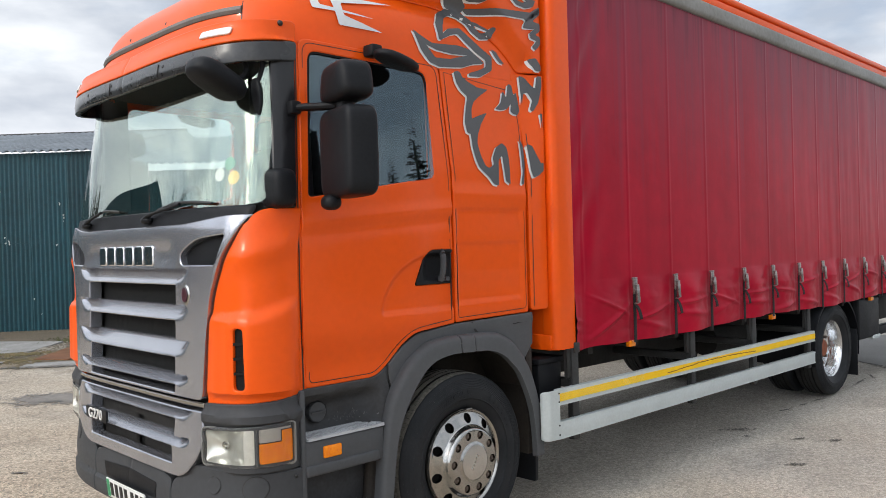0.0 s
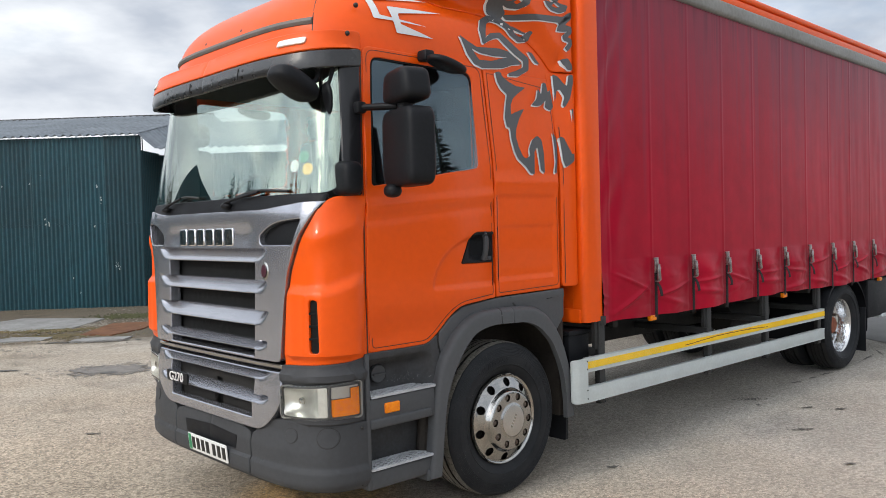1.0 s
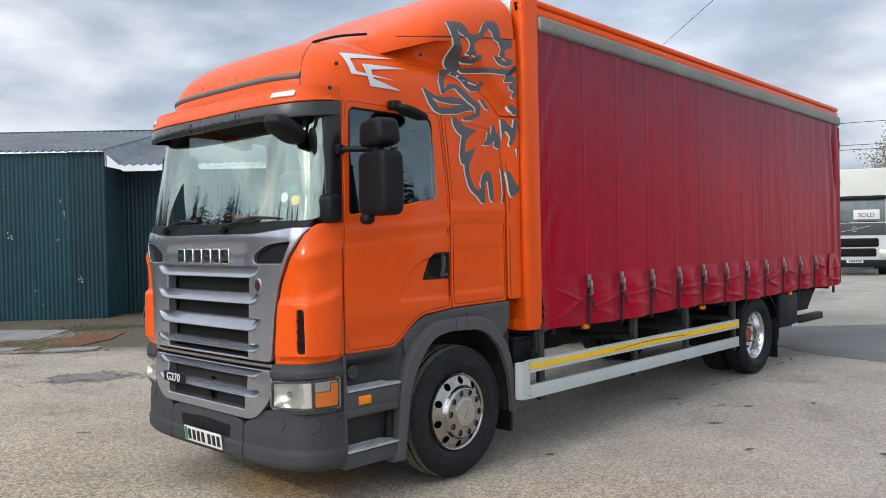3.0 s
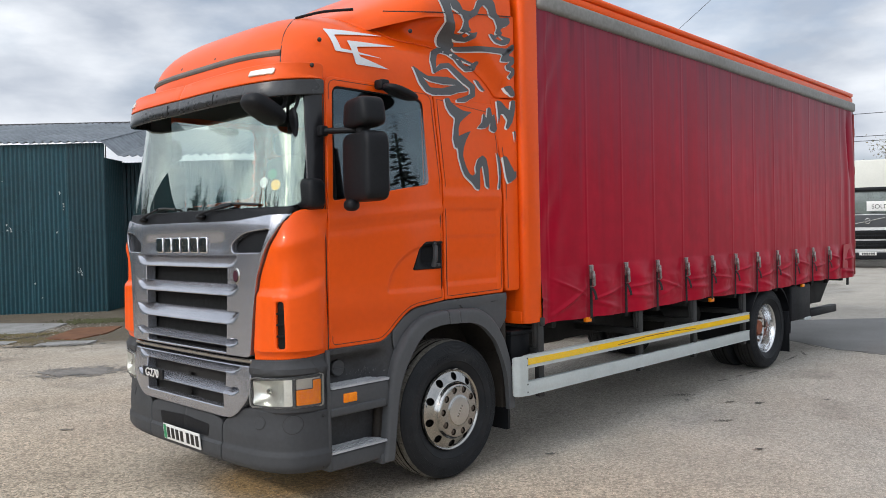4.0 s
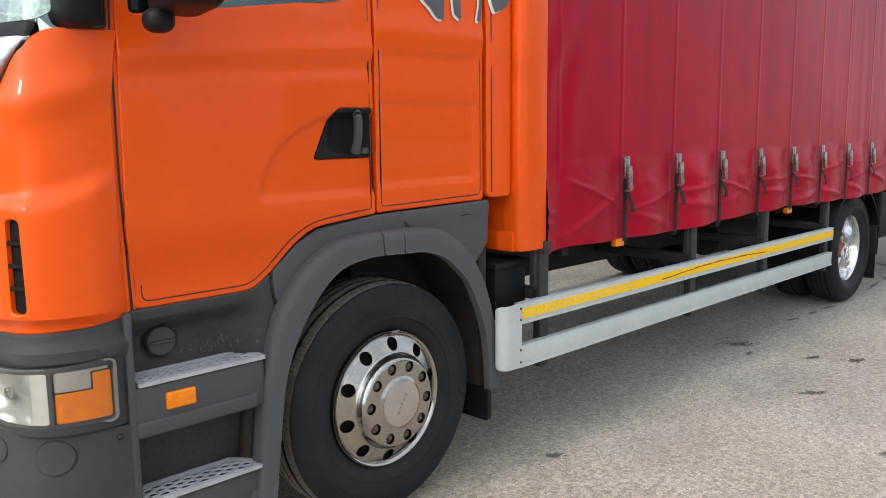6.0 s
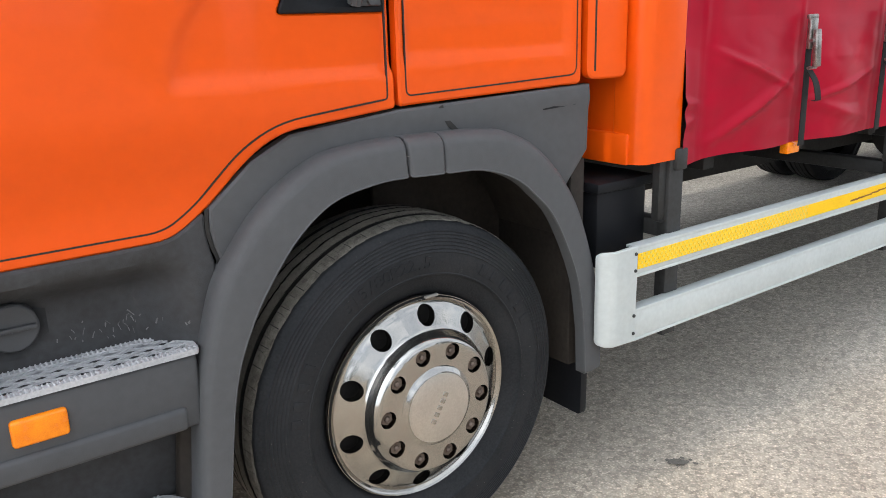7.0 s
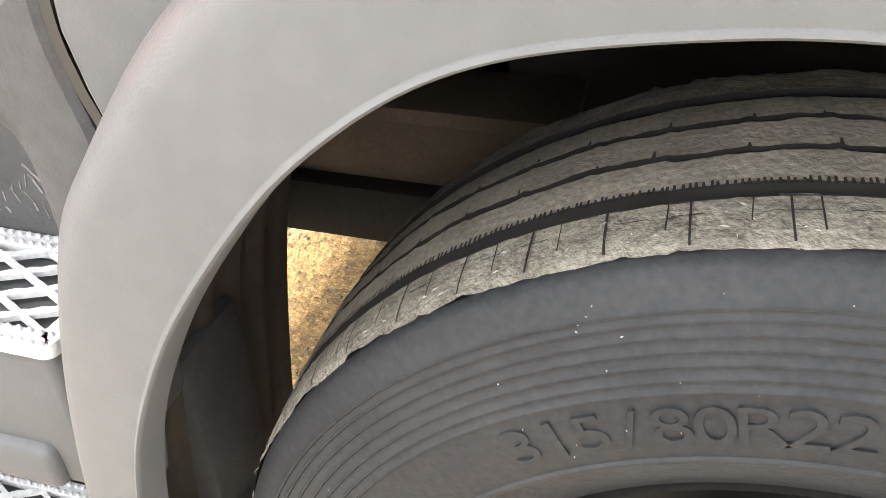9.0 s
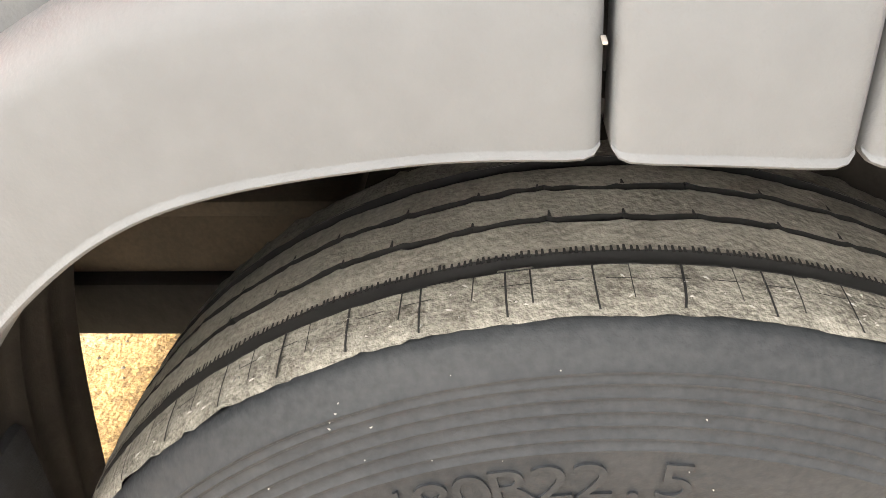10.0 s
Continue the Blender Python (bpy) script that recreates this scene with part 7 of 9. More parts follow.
def blob(bm, c, size, p=3.0, m=None, nu=28, nv=18):
    """A soft-cornered block."""
    rows = []
    for j in range(nv + 1):
        ph = -math.pi / 2 + math.pi * j / nv
        row = []
        for i in range(nu):
            th = 2 * math.pi * i / nu
            e = lambda v: math.copysign(abs(v) ** (2 / p), v)
            q = Vector((0.5 * size[0] * e(math.cos(ph)) * e(math.cos(th)), 0.5 * size[1] * e(math.cos(ph)) * e(math.sin(th)), 0.5 * size[2] * e(math.sin(ph))))
            if m is not None:
                q = m @ q
            row.append(bm.verts.new(Vector(c) + q))
        rows.append(row)
    for a, b in zip(rows, rows[1:]):
        for i in range(nu):
            bm.faces.new((a[i], a[(i + 1) % nu], b[(i + 1) % nu], b[i]))
    bmesh.ops.remove_doubles(bm, verts=bm.verts[:], dist=1e-5)
    return bm


MIRROR_GLASS = material("mirror_glass", (0.8, 0.8, 0.8), 0.02, metal=1.0)


def build_mirrors():
    turn = Matrix.Rotation(radians(-14), 3, "Z")
    for m in (0, 1):
        def sh(b, m=m):
            if m:
                mirrored(b)
                for v in b.verts:
                    v.co.x += 0.09
            return b

        main = part("main_mirror", sh(blob(bmesh.new(), (-0.985, -0.195, 2.222), (0.17, 0.375, 0.425), 7, turn)), BLACK_PLASTIC, lorry, "black main door mirror housing, scuffed")
        part("mirror_glass", sh(boxed(-0.912, -0.895, -0.34, -0.045, 2.03, 2.41, 0.004, m=Matrix.Translation((-0.9, -0.195, 0)) @ turn.to_4x4() @ Matrix.Translation((0.9, 0.195, 0)))), MIRROR_GLASS, main, "mirror glass facing back")
        wm = blob(bmesh.new(), (-0.985, -0.190, 2.555), (0.18, 0.36, 0.185), 4.5, turn)
        for v in wm.verts:
            k = (v.co.z - 2.46) / 0.185
            v.co.y = -0.19 + (v.co.y + 0.19) * (1 - 0.16 * k)
        up = part("wide_mirror", sh(wm), BLACK_PLASTIC, lorry, "black upper wide-angle mirror housing")
        part("mirror_neck", sh(tube(bmesh.new(), [(-0.98, -0.17, 2.41), (-0.98, -0.17, 2.49)], 0.045, 12)), BLACK_PLASTIC, up)
        bm = tube(bmesh.new(), [(-1.105, 0.095, 2.462), (-1.07, 0.04, 2.462), (-0.99, -0.12, 2.455)], 0.024, 10, flat=0.8)
        box(bm, -1.13, -1.07, 0.055, 0.11, 2.43, 2.495, 0.012)
        part("mirror_arm", sh(bm), BLACK_PLASTIC, lorry, "black upper mirror arm")
        bm = blob(bmesh.new(), (-1.205, 0.075, 2.065), (0.13, 0.17, 0.19), 4)
        part("mirror_bracket", sh(bm), BLACK_PLASTIC, lorry, "black lower mirror bracket")
        bm = blob(bmesh.new(), (-1.03, -0.105, 1.99), (0.09, 0.10, 0.075), 2.4)
        part("mirror_joint", sh(bm), BLACK_PLASTIC, lorry)
        # kerb mirror over the door
        tilt = Matrix.Rotation(radians(14), 3, "Y") @ Matrix.Rotation(radians(8), 3, "X")
        km = part("kerb_mirror", sh(blob(bmesh.new(), (-0.505, 0.0, 2.757), (0.27, 0.19, 0.066), 2.6, tilt)), BLACK_PLASTIC, lorry, "black kerb mirror over the door")
        part("kerb_mirror_bracket", sh(boxed(-0.64, -0.565, 0.03, 0.115, 2.775, 2.84, 0.015)), BLACK_PLASTIC, km)
    # front mirror under the visor
    tilt = Matrix.Rotation(radians(10), 3, "Z") @ Matrix.Rotation(radians(24), 3, "Y")
    fm = part("front_mirror", blob(bmesh.new(), (-1.435, 0.225, 2.585), (0.30, 0.20, 0.115), 3.0, tilt), BLACK_PLASTIC, lorry, "black front mirror hanging from the visor")
    bm = tube(bmesh.new(), smooth_line([(-1.30, 0.22, 2.70), (-1.27, 0.23, 2.66), (-1.30, 0.23, 2.61), (-1.37, 0.23, 2.60)], 5), 0.014, 8)
    tube(bm, smooth_line([(-1.22, 0.17, 2.72), (-1.215, 0.18, 2.65), (-1.24, 0.20, 2.56)], 5), 0.012, 8)
    part("front_mirror_arm", bm, BLACK_PLASTIC, fm)
    part("front_mirror_pad", blob(bmesh.new(), (-1.245, 0.195, 2.50), (0.03, 0.10, 0.22), 2.2), BLACK_PLASTIC, fm)


def build_inside():
    part("dashboard", boxed(-1.28, -0.85, 0.22, WID - 0.22, 1.55, 1.97, 0.06, 3), BLACK_PLASTIC, lorry, "dark dashboard")
    for y in (0.55, WID - 0.55):
        bm = blob(bmesh.new(), (-0.42, y, 1.72), (0.55, 0.54, 0.20), 4)
        seat = part("cab_seat", bm, SEAT, lorry, "dark cloth cab seat")
        part("backrest", blob(bmesh.new(), (-0.12, y, 2.12), (0.18, 0.52, 0.75), 4), SEAT, seat)
        part("headrest", blob(bmesh.new(), (-0.11, y, 2.60), (0.12, 0.30, 0.20), 4), SEAT, seat)
    bm = bmesh.new()
    pts = [Vector((-0.82 + 0.11 * math.sin(t), WID - 0.55 + 0.235 * math.cos(t), 2.0 + 0.20 * math.sin(t))) for t in [2 * math.pi * k / 32 for k in range(32)]]
    tube(bm, pts, 0.016, 8, closed=True)
    tube(bm, [pts[0], pts[16]], 0.018, 6)
    tube(bm, [(-0.82, WID - 0.55, 2.0), (-0.95, WID - 0.55, 1.88)], 0.035, 8)
    part("steering_wheel", bm, BLACK_PLASTIC, lorry, "black steering wheel")
    # dark trim inside the far door and pillar
    part("door_trim", boxed(-1.06, -0.05, 2.235, 2.255, 1.32, 2.06, 0.008), SEAT, lorry)
    part("pillar_trim", boxed(-1.20, -1.03, 2.19, 2.22, 1.95, 2.80, 0.008), SEAT, lorry)
    part("bunk_curtain", boxed(0.10, 0.14, 0.2, WID - 0.2, 1.35, 2.75, 0.01), SEAT, lorry)
    part("headlining", boxed(-1.15, 0.6, 0.2, WID - 0.2, 2.80, 2.83, 0.01), SEAT, lorry)


def build_decals():
    from mathutils.bvhtree import BVHTree
    bm = bmesh.new()
    for ob in lorry.children_recursive:
        if ob.name.split(".")[0] in ("sleeper_side", "cab_door", "high_roof", "deflector_skirt", "roof_deflector", "side_fairing") and ob.type == "MESH":
            bm.from_mesh(ob.data)
    tree = BVHTree.FromBMesh(bm)
    bm.free()

    def f(x, z):
        hit, n, _, _ = tree.ray_cast(Vector((x, -1.0, z)), Vector((0, 1, 0)), 1.6)
        if hit is None:
            return Vector((x, 0.11, z)), Vector((0, -1, 0))
        return hit, Vector((0, -1, 0))

    def graphic(mat, curve, edge, pts, hole=()):
        o = rounded(pts, curve, 3)
        holes = (rounded(hole, 0.004, 2),) if hole else ()
        d = part("vinyl_graphic", patch(o, f, 0.02, 0.0, 0.0, holes=holes, off=0.0095), mat, lorry, "dark grey vinyl graphic" if edge else "silver vinyl flash")
        if edge:
            w = [(x - 0.012, z - 0.008) for x, z in o]
            part("vinyl_outline", patch(w, f, 0.02, 0.0, 0.0, holes=[[(x - 0.010, z - 0.007) for x, z in h] for h in holes], off=0.006), WHITE, d, "white outline of the graphic")

    graphic(DECAL, 0.012, True, [(-0.056, 3.5), (0.055, 3.52), (0.057, 3.432), (0.1, 3.321), (0.146, 3.225), (0.184, 3.197), (0.162, 3.16), (0.105, 3.16), (0.052, 3.179), (0.014, 3.337), (-0.031, 3.432)])  # leg
    graphic(DECAL, 0.012, True, [(0.042, 3.508), (0.106, 3.519), (0.157, 3.483), (0.176, 3.442), (0.252, 3.439), (0.309, 3.471), (0.346, 3.537), (0.394, 3.575), (0.498, 3.593), (0.542, 3.554), (0.555, 3.479), (0.605, 3.448), (0.702, 3.471), (0.719, 3.43), (0.678, 3.397), (0.636, 3.386), (0.599, 3.355), (0.626, 3.335), (0.595, 3.308), (0.538, 3.323), (0.565, 3.373), (0.533, 3.43), (0.476, 3.444), (0.457, 3.494), (0.413, 3.518), (0.365, 3.48), (0.339, 3.431), (0.282, 3.399), (0.241, 3.371), (0.244, 3.326), (0.276, 3.301), (0.208, 3.277), (0.155, 3.281), (0.178, 3.317), (0.197, 3.364), (0.173, 3.397), (0.121, 3.419), (0.069, 3.432)])  # crown
    graphic(DECAL, 0.012, True, [(0.113, 3.264), (0.167, 3.261), (0.222, 3.291), (0.278, 3.284), (0.341, 3.303), (0.319, 3.256), (0.256, 3.222), (0.179, 3.222), (0.135, 3.238)], [(0.191, 3.257), (0.22, 3.283), (0.257, 3.269), (0.219, 3.246)])  # drop_a
    graphic(DECAL, 0.012, True, [(0.471, 3.314), (0.541, 3.306), (0.588, 3.323), (0.647, 3.312), (0.724, 3.31), (0.7, 3.265), (0.623, 3.243), (0.541, 3.251), (0.495, 3.279)], [(0.546, 3.283), (0.58, 3.311), (0.634, 3.29), (0.598, 3.275)])  # drop_b
    graphic(DECAL, 0.012, True, [(0.164, 3.185), (0.668, 3.225), (0.716, 3.254), (0.759, 3.273), (0.76, 3.237), (0.717, 3.208), (0.633, 3.159), (0.609, 3.176), (0.197, 3.155)])  # bar
    graphic(DECAL, 0.012, True, [(0.668, 3.214), (0.76, 3.267), (0.762, 3.227), (0.691, 3.174), (0.762, 3.167), (0.762, 3.121), (0.715, 3.091), (0.762, 3.082), (0.762, 3.035), (0.714, 2.99), (0.678, 3.009), (0.727, 3.053), (0.666, 3.062), (0.655, 3.092), (0.715, 3.13), (0.655, 3.12), (0.596, 3.116), (0.608, 3.148)])  # fingers
    graphic(DECAL, 0.012, True, [(0.652, 2.929), (0.713, 2.943), (0.759, 2.9), (0.762, 2.863), (0.711, 2.858), (0.675, 2.885)])  # tear
    graphic(DECAL, 0.012, True, [(-0.277, 2.988), (-0.201, 2.954), (-0.132, 2.928), (0.076, 2.944), (0.172, 2.934), (0.266, 2.884), (0.298, 2.864), (0.197, 2.847), (0.109, 2.817), (-0.081, 2.797), (-0.151, 2.811), (-0.217, 2.873)], [(-0.178, 2.912), (-0.098, 2.892), (0.027, 2.886), (0.156, 2.895), (0.005, 2.854), (-0.11, 2.848)])  # wing
    graphic(DECAL, 0.012, True, [(0.36, 2.962), (0.41, 2.952), (0.44, 2.916), (0.483, 2.882), (0.435, 2.885), (0.393, 2.919)])  # feather
    graphic(DECAL, 0.012, True, [(-0.046, 2.957), (-0.025, 3.047), (0.006, 3.102), (0.056, 3.129), (0.12, 3.125), (0.182, 3.093), (0.212, 3.047), (0.275, 3.01), (0.369, 3.026), (0.405, 3.092), (0.379, 3.101), (0.328, 3.059), (0.294, 3.053), (0.265, 3.074), (0.231, 3.123), (0.146, 3.166), (0.043, 3.17), (-0.041, 3.125), (-0.084, 3.052), (-0.073, 2.957)])  # hood
    graphic(DECAL, 0.012, True, [(-0.059, 2.958), (0.035, 3.003), (0.087, 3.015), (0.137, 2.977), (0.22, 2.924), (0.31, 2.885), (0.311, 2.846), (0.239, 2.815), (0.156, 2.789), (0.158, 2.77), (0.255, 2.777), (0.365, 2.83), (0.367, 2.913), (0.266, 2.961), (0.185, 3.011), (0.115, 3.057), (0.013, 3.037), (-0.074, 2.971)])  # loop
    graphic(DECAL, 0.012, True, [(0.172, 3.11), (0.252, 3.092), (0.348, 3.07), (0.354, 3.081), (0.261, 3.116), (0.174, 3.121)])  # hook
    graphic(DECAL, 0.012, True, [(0.027, 2.782), (0.077, 2.794), (0.095, 2.761), (0.154, 2.732), (0.224, 2.71), (0.317, 2.707), (0.242, 2.662), (0.188, 2.623), (0.165, 2.579), (0.162, 2.516), (0.203, 2.533), (0.298, 2.565), (0.242, 2.493), (0.208, 2.427), (0.198, 2.371), (0.221, 2.301), (0.259, 2.239), (0.289, 2.226), (0.333, 2.249), (0.324, 2.291), (0.36, 2.357), (0.416, 2.388), (0.457, 2.362), (0.474, 2.283), (0.476, 2.13), (0.434, 2.151), (0.422, 2.237), (0.411, 2.309), (0.377, 2.279), (0.37, 2.164), (0.368, 2.121), (0.325, 2.127), (0.286, 2.169), (0.206, 2.223), (0.178, 2.272), (0.152, 2.354), (0.146, 2.424), (0.116, 2.429), (0.1, 2.491), (0.115, 2.575), (0.133, 2.646), (0.081, 2.677), (0.044, 2.722)])  # body
    graphic(DECAL, 0.012, True, [(0.501, 2.763), (0.533, 2.759), (0.551, 2.695), (0.575, 2.719), (0.585, 2.668), (0.598, 2.596), (0.579, 2.572), (0.544, 2.577), (0.512, 2.59), (0.526, 2.642), (0.48, 2.602), (0.426, 2.591), (0.373, 2.594), (0.429, 2.641), (0.449, 2.715), (0.481, 2.674)])  # claw
    graphic(DECAL, 0.012, True, [(0.601, 2.826), (0.642, 2.817), (0.685, 2.768), (0.714, 2.749), (0.728, 2.832), (0.764, 2.832), (0.764, 2.769), (0.735, 2.661), (0.693, 2.599), (0.672, 2.613), (0.692, 2.673), (0.657, 2.723), (0.631, 2.714), (0.618, 2.64), (0.609, 2.727)])  # zigzag
    graphic(DECAL, 0.012, True, [(0.744, 2.595), (0.764, 2.59), (0.764, 2.501), (0.758, 2.53)])  # spur
    graphic(DECAL, 0.012, True, [(0.581, 2.426), (0.616, 2.376), (0.622, 2.288), (0.611, 2.199), (0.603, 2.133), (0.576, 2.135), (0.597, 2.214), (0.592, 2.316)])  # stroke
    graphic(DECAL, 0.012, True, [(0.636, 2.394), (0.676, 2.385), (0.713, 2.319), (0.746, 2.269), (0.764, 2.28), (0.764, 2.225), (0.721, 2.194), (0.68, 2.178), (0.66, 2.229), (0.648, 2.318)])  # hook_low
    graphic(SWOOSH, 0.012, False, [(-0.937, 3.169), (-0.466, 3.175), (-0.89, 3.125), (-0.879, 3.027), (-0.544, 2.996), (-0.924, 3.004)])  # swoosh
    graphic(SWOOSH, 0.012, False, [(-0.815, 3.091), (-0.391, 3.105), (-0.752, 3.053), (-0.745, 2.987), (-0.496, 2.927), (-0.781, 2.929)])  # swoosh_small


build_mirrors()
build_inside()
build_decals()
# ---- the yard round it ----
GREEN_TIN = material("green_tin", (0.012, 0.060, 0.078), 0.42, spots=(0.008, 0.040, 0.051), scale=0.8, fine=11, bump=0.002, bump_scale=9)
ROOF_TIN = material("grey_roof_sheet", (0.25, 0.28, 0.31), 0.6, spots=(0.16, 0.18, 0.20), scale=1.2, fine=9, spec=0.3)
PALE_PATCH = material("flaked_paint", (0.55, 0.58, 0.56), 0.7, amount=0.3, scale=20)
RUST_SHEET = material("rusty_sheet", (0.20, 0.085, 0.035), 0.85, spots=(0.11, 0.05, 0.026), scale=3)
MOSS = material("moss", (0.075, 0.085, 0.025), 0.95, spots=(0.05, 0.045, 0.02), scale=6, bump=0.01, bump_scale=30)
WET = material("wet_stain", (0.085, 0.078, 0.07), 0.4, spots=(0.13, 0.12, 0.105), scale=2.5)
DAMP = material("damp_gravel", (0.25, 0.23, 0.205), 0.75, spots=(0.17, 0.155, 0.14), scale=9)
STONE = material("stone_chips", (0.33, 0.30, 0.25), 0.85, spots=(0.20, 0.18, 0.15), scale=30)
DARK_PATCH = material("oil_mark", (0.07, 0.062, 0.052), 0.8, spots=(0.15, 0.14, 0.125), scale=8)
ASPHALT = material("asphalt", (0.205, 0.202, 0.197), 0.9, spots=(0.15, 0.147, 0.142), scale=1.0, fine=60, bump=0.003, bump_scale=90)
CAB_WHITE = material("cab_white", (0.60, 0.61, 0.61), 0.35, coat=0.4, amount=0.06)
BOX_CREAM = material("box_cream", (0.68, 0.67, 0.60), 0.45, amount=0.08, scale=1.0)
BARK = material("bark", (0.10, 0.085, 0.07), 0.9, amount=0.4, scale=20)
LEAF = material("spring_leaf", (0.22, 0.17, 0.10), 0.7, spots=(0.10, 0.11, 0.05), scale=5)
NEEDLE = material("conifer", (0.035, 0.05, 0.028), 0.85, spots=(0.018, 0.028, 0.016), scale=3)


def vary(m, low, high):
    """Each sheet of this material takes a tone of its own."""
    n, l = m.node_tree.nodes, m.node_tree.links
    b = n["Principled BSDF"]
    info = n.new("ShaderNodeObjectInfo")
    r = n.new("ShaderNodeMapRange")
    r.inputs["To Min"].default_value, r.inputs["To Max"].default_value = low, high
    l.new(info.outputs["Random"], r.inputs["Value"])
    sc = n.new("ShaderNodeVectorMath")
    sc.operation = "SCALE"
    l.new(b.inputs["Base Color"].links[0].from_socket, sc.inputs[0])
    l.new(r.outputs["Result"], sc.inputs["Scale"])
    l.new(sc.outputs["Vector"], b.inputs["Base Color"])


vary(GREEN_TIN, 0.78, 1.18)
vary(ROOF_TIN, 0.82, 1.06)


def corrugated(a, b, z0, z1, pitch=0.105, deep=0.017, top=None, n=10):
    """An upright corrugated sheet from a to b (x, y); top(t) may shape the upper edge."""
    a, b = Vector((*a, 0)), Vector((*b, 0))
    length = (b - a).length
    d = (b - a).normalized()
    nn = Vector((d.y, -d.x, 0))
    m = int(length / pitch * n)
    bm = bmesh.new()
    prev = None
    for i in range(m + 1):
        s = length * i / m
        off = deep * math.sin(2 * math.pi * s / pitch)
        p = a + d * s + nn * off
        hi = top(s / length) if top else z1
        col = [bm.verts.new((p.x, p.y, z0 + (hi - z0) * k / 3)) for k in range(4)]
        if prev:
            for k in range(3):
                bm.faces.new((prev[k], col[k], col[k + 1], prev[k + 1]))
        prev = col
    return bm


def sheet_roof(p, u, v, nu, pitch=0.14, deep=0.02):
    """A sloping corrugated sheet at p spanned by u (down or up the slope) and v (across the ridges)."""
    p, u, v = Vector(p), Vector(u), Vector(v)
    up = u.cross(v).normalized()
    if up.z < 0:
        up = -up
    m = int(v.length / pitch * 8)
    bm = bmesh.new()
    prev = None
    for i in range(m + 1):
        q = p + v * (i / m) + up * deep * math.sin(2 * math.pi * v.length * i / m / pitch)
        col = [bm.verts.new(q + u * (k / nu)) for k in range(nu + 1)]
        if prev:
            for k in range(nu):
                bm.faces.new((prev[k], col[k], col[k + 1], prev[k + 1]))
        prev = col
    return bm


def build_shed():
    shed = empty("tin_shed", "dark green corrugated-iron shed with a pale sheet roof", "shed")
    C = Vector((3.93, 15.3))
    d = Vector((-0.70, 0.714))
    n = Vector((0.714, 0.70))
    A = C + d * 14
    H = 3.60
    E = C + n * 1.1
    F = E - d * 9
    rnd = random.Random(4)

    def sheets(p, q, tiers, name, label):
        """A wall of separate overlapping sheets in tiers."""
        wall = part(name, boxed(0, 0.02, 0, 0.02, 0, tiers[-1] - 0.02), DARK_STEEL, shed, label, m=Matrix.Translation((q.x + n.x * 0.12, q.y + n.y * 0.12, 0)))
        wall_inv = wall.matrix_world.inverted()
        length = (q - p).length
        count = max(int(length / 0.84), 1)
        w = (q - p) / count
        face = Vector((w.y, -w.x)).normalized()
        for k in range(count):
            for j, (z0, z1) in enumerate(zip(tiers, tiers[1:])):
                o = face * (0.004 * (k % 2) + 0.006 * j + rnd.uniform(0, 0.002))
                s = part("tin_sheet", corrugated(p + w * k + o, p + w * (k + 1.03) + o, z0 - (0.05 if j else 0), z1 + rnd.uniform(-0.012, 0.012)), GREEN_TIN, None, angle=80)
                s.parent = wall
                s.matrix_parent_inverse = wall_inv

    sheets(A, C, (0.0, 2.02, 4.06), "front_wall", "green corrugated wall with flaked paint")
    sheets(C, E, (0.0, 2.02, 3.72), "return_wall", "green corrugated return wall")
    sheets(E, F, (0.0, 1.62, 3.68), "side_wall", "green corrugated wall set back")
    # roof: the main slope rises away, bends down at the corner and runs on lower over the set-back wall
    top = 4.08
    dn, dd = Vector((n.x, n.y, 0)), Vector((d.x, d.y, 0))
    a3, c3 = Vector((*A, top)), Vector((*C, top))
    up = dn * 5.4 + Vector((0, 0, 1.15))
    for k in range(7):
        p = a3.lerp(c3, k / 7) - dn * 0.15
        part("roof_sheet", sheet_roof(p + Vector((0, 0, 0.008 * (k % 2))), up, (c3 - a3) / 7 * 1.01, 4, 0.20, 0.028), ROOF_TIN, shed, "pale grey corrugated roof", angle=80)
    bm = sheet_roof(c3 - dn * 0.15, -dd * 0.42 + Vector((0, 0, -0.36)), up, 5, 0.20, 0.028)
    part("hip_sheet", bm, ROOF_TIN, shed, "bent corrugated hip sheet", angle=80)
    q = c3 - dd * 0.40 + Vector((0, 0, -0.36)) - dn * 0.15
    low = dn * 5.4 + Vector((0, 0, 1.28))
    for k in range(4):
        part("roof_sheet", sheet_roof(q - dd * 2.3 * k + Vector((0, 0, 0.008 * (k % 2))), low, -dd * 2.33, 3, 0.20, 0.028), ROOF_TIN, shed, angle=80)
    bm = tube(bmesh.new(), [a3 + up + Vector((0, 0, 0.03)), c3 + up + Vector((0, 0, 0.03))], 0.05, 6)
    part("ridge_cap", bm, DARK_STEEL, shed)
    # flaked paint and rivets
    rnd = random.Random(8)
    fl = bmesh.new()
    spots = [(0.955, 1.02, 0.07, 0.09), (0.955, 1.02, 0.05, 0.06), (0.93, 2.55, 0.02, 0.09), (0.925, 2.9, 0.02, 0.04), (0.84, 2.05, 0.02, 0.05)]
    for _ in range(12):
        spots.append((rnd.uniform(0.70, 0.97), rnd.choice((0.55, 2.0, 2.3, 3.1)) + rnd.uniform(-0.2, 0.2), 0.012, 0.015))
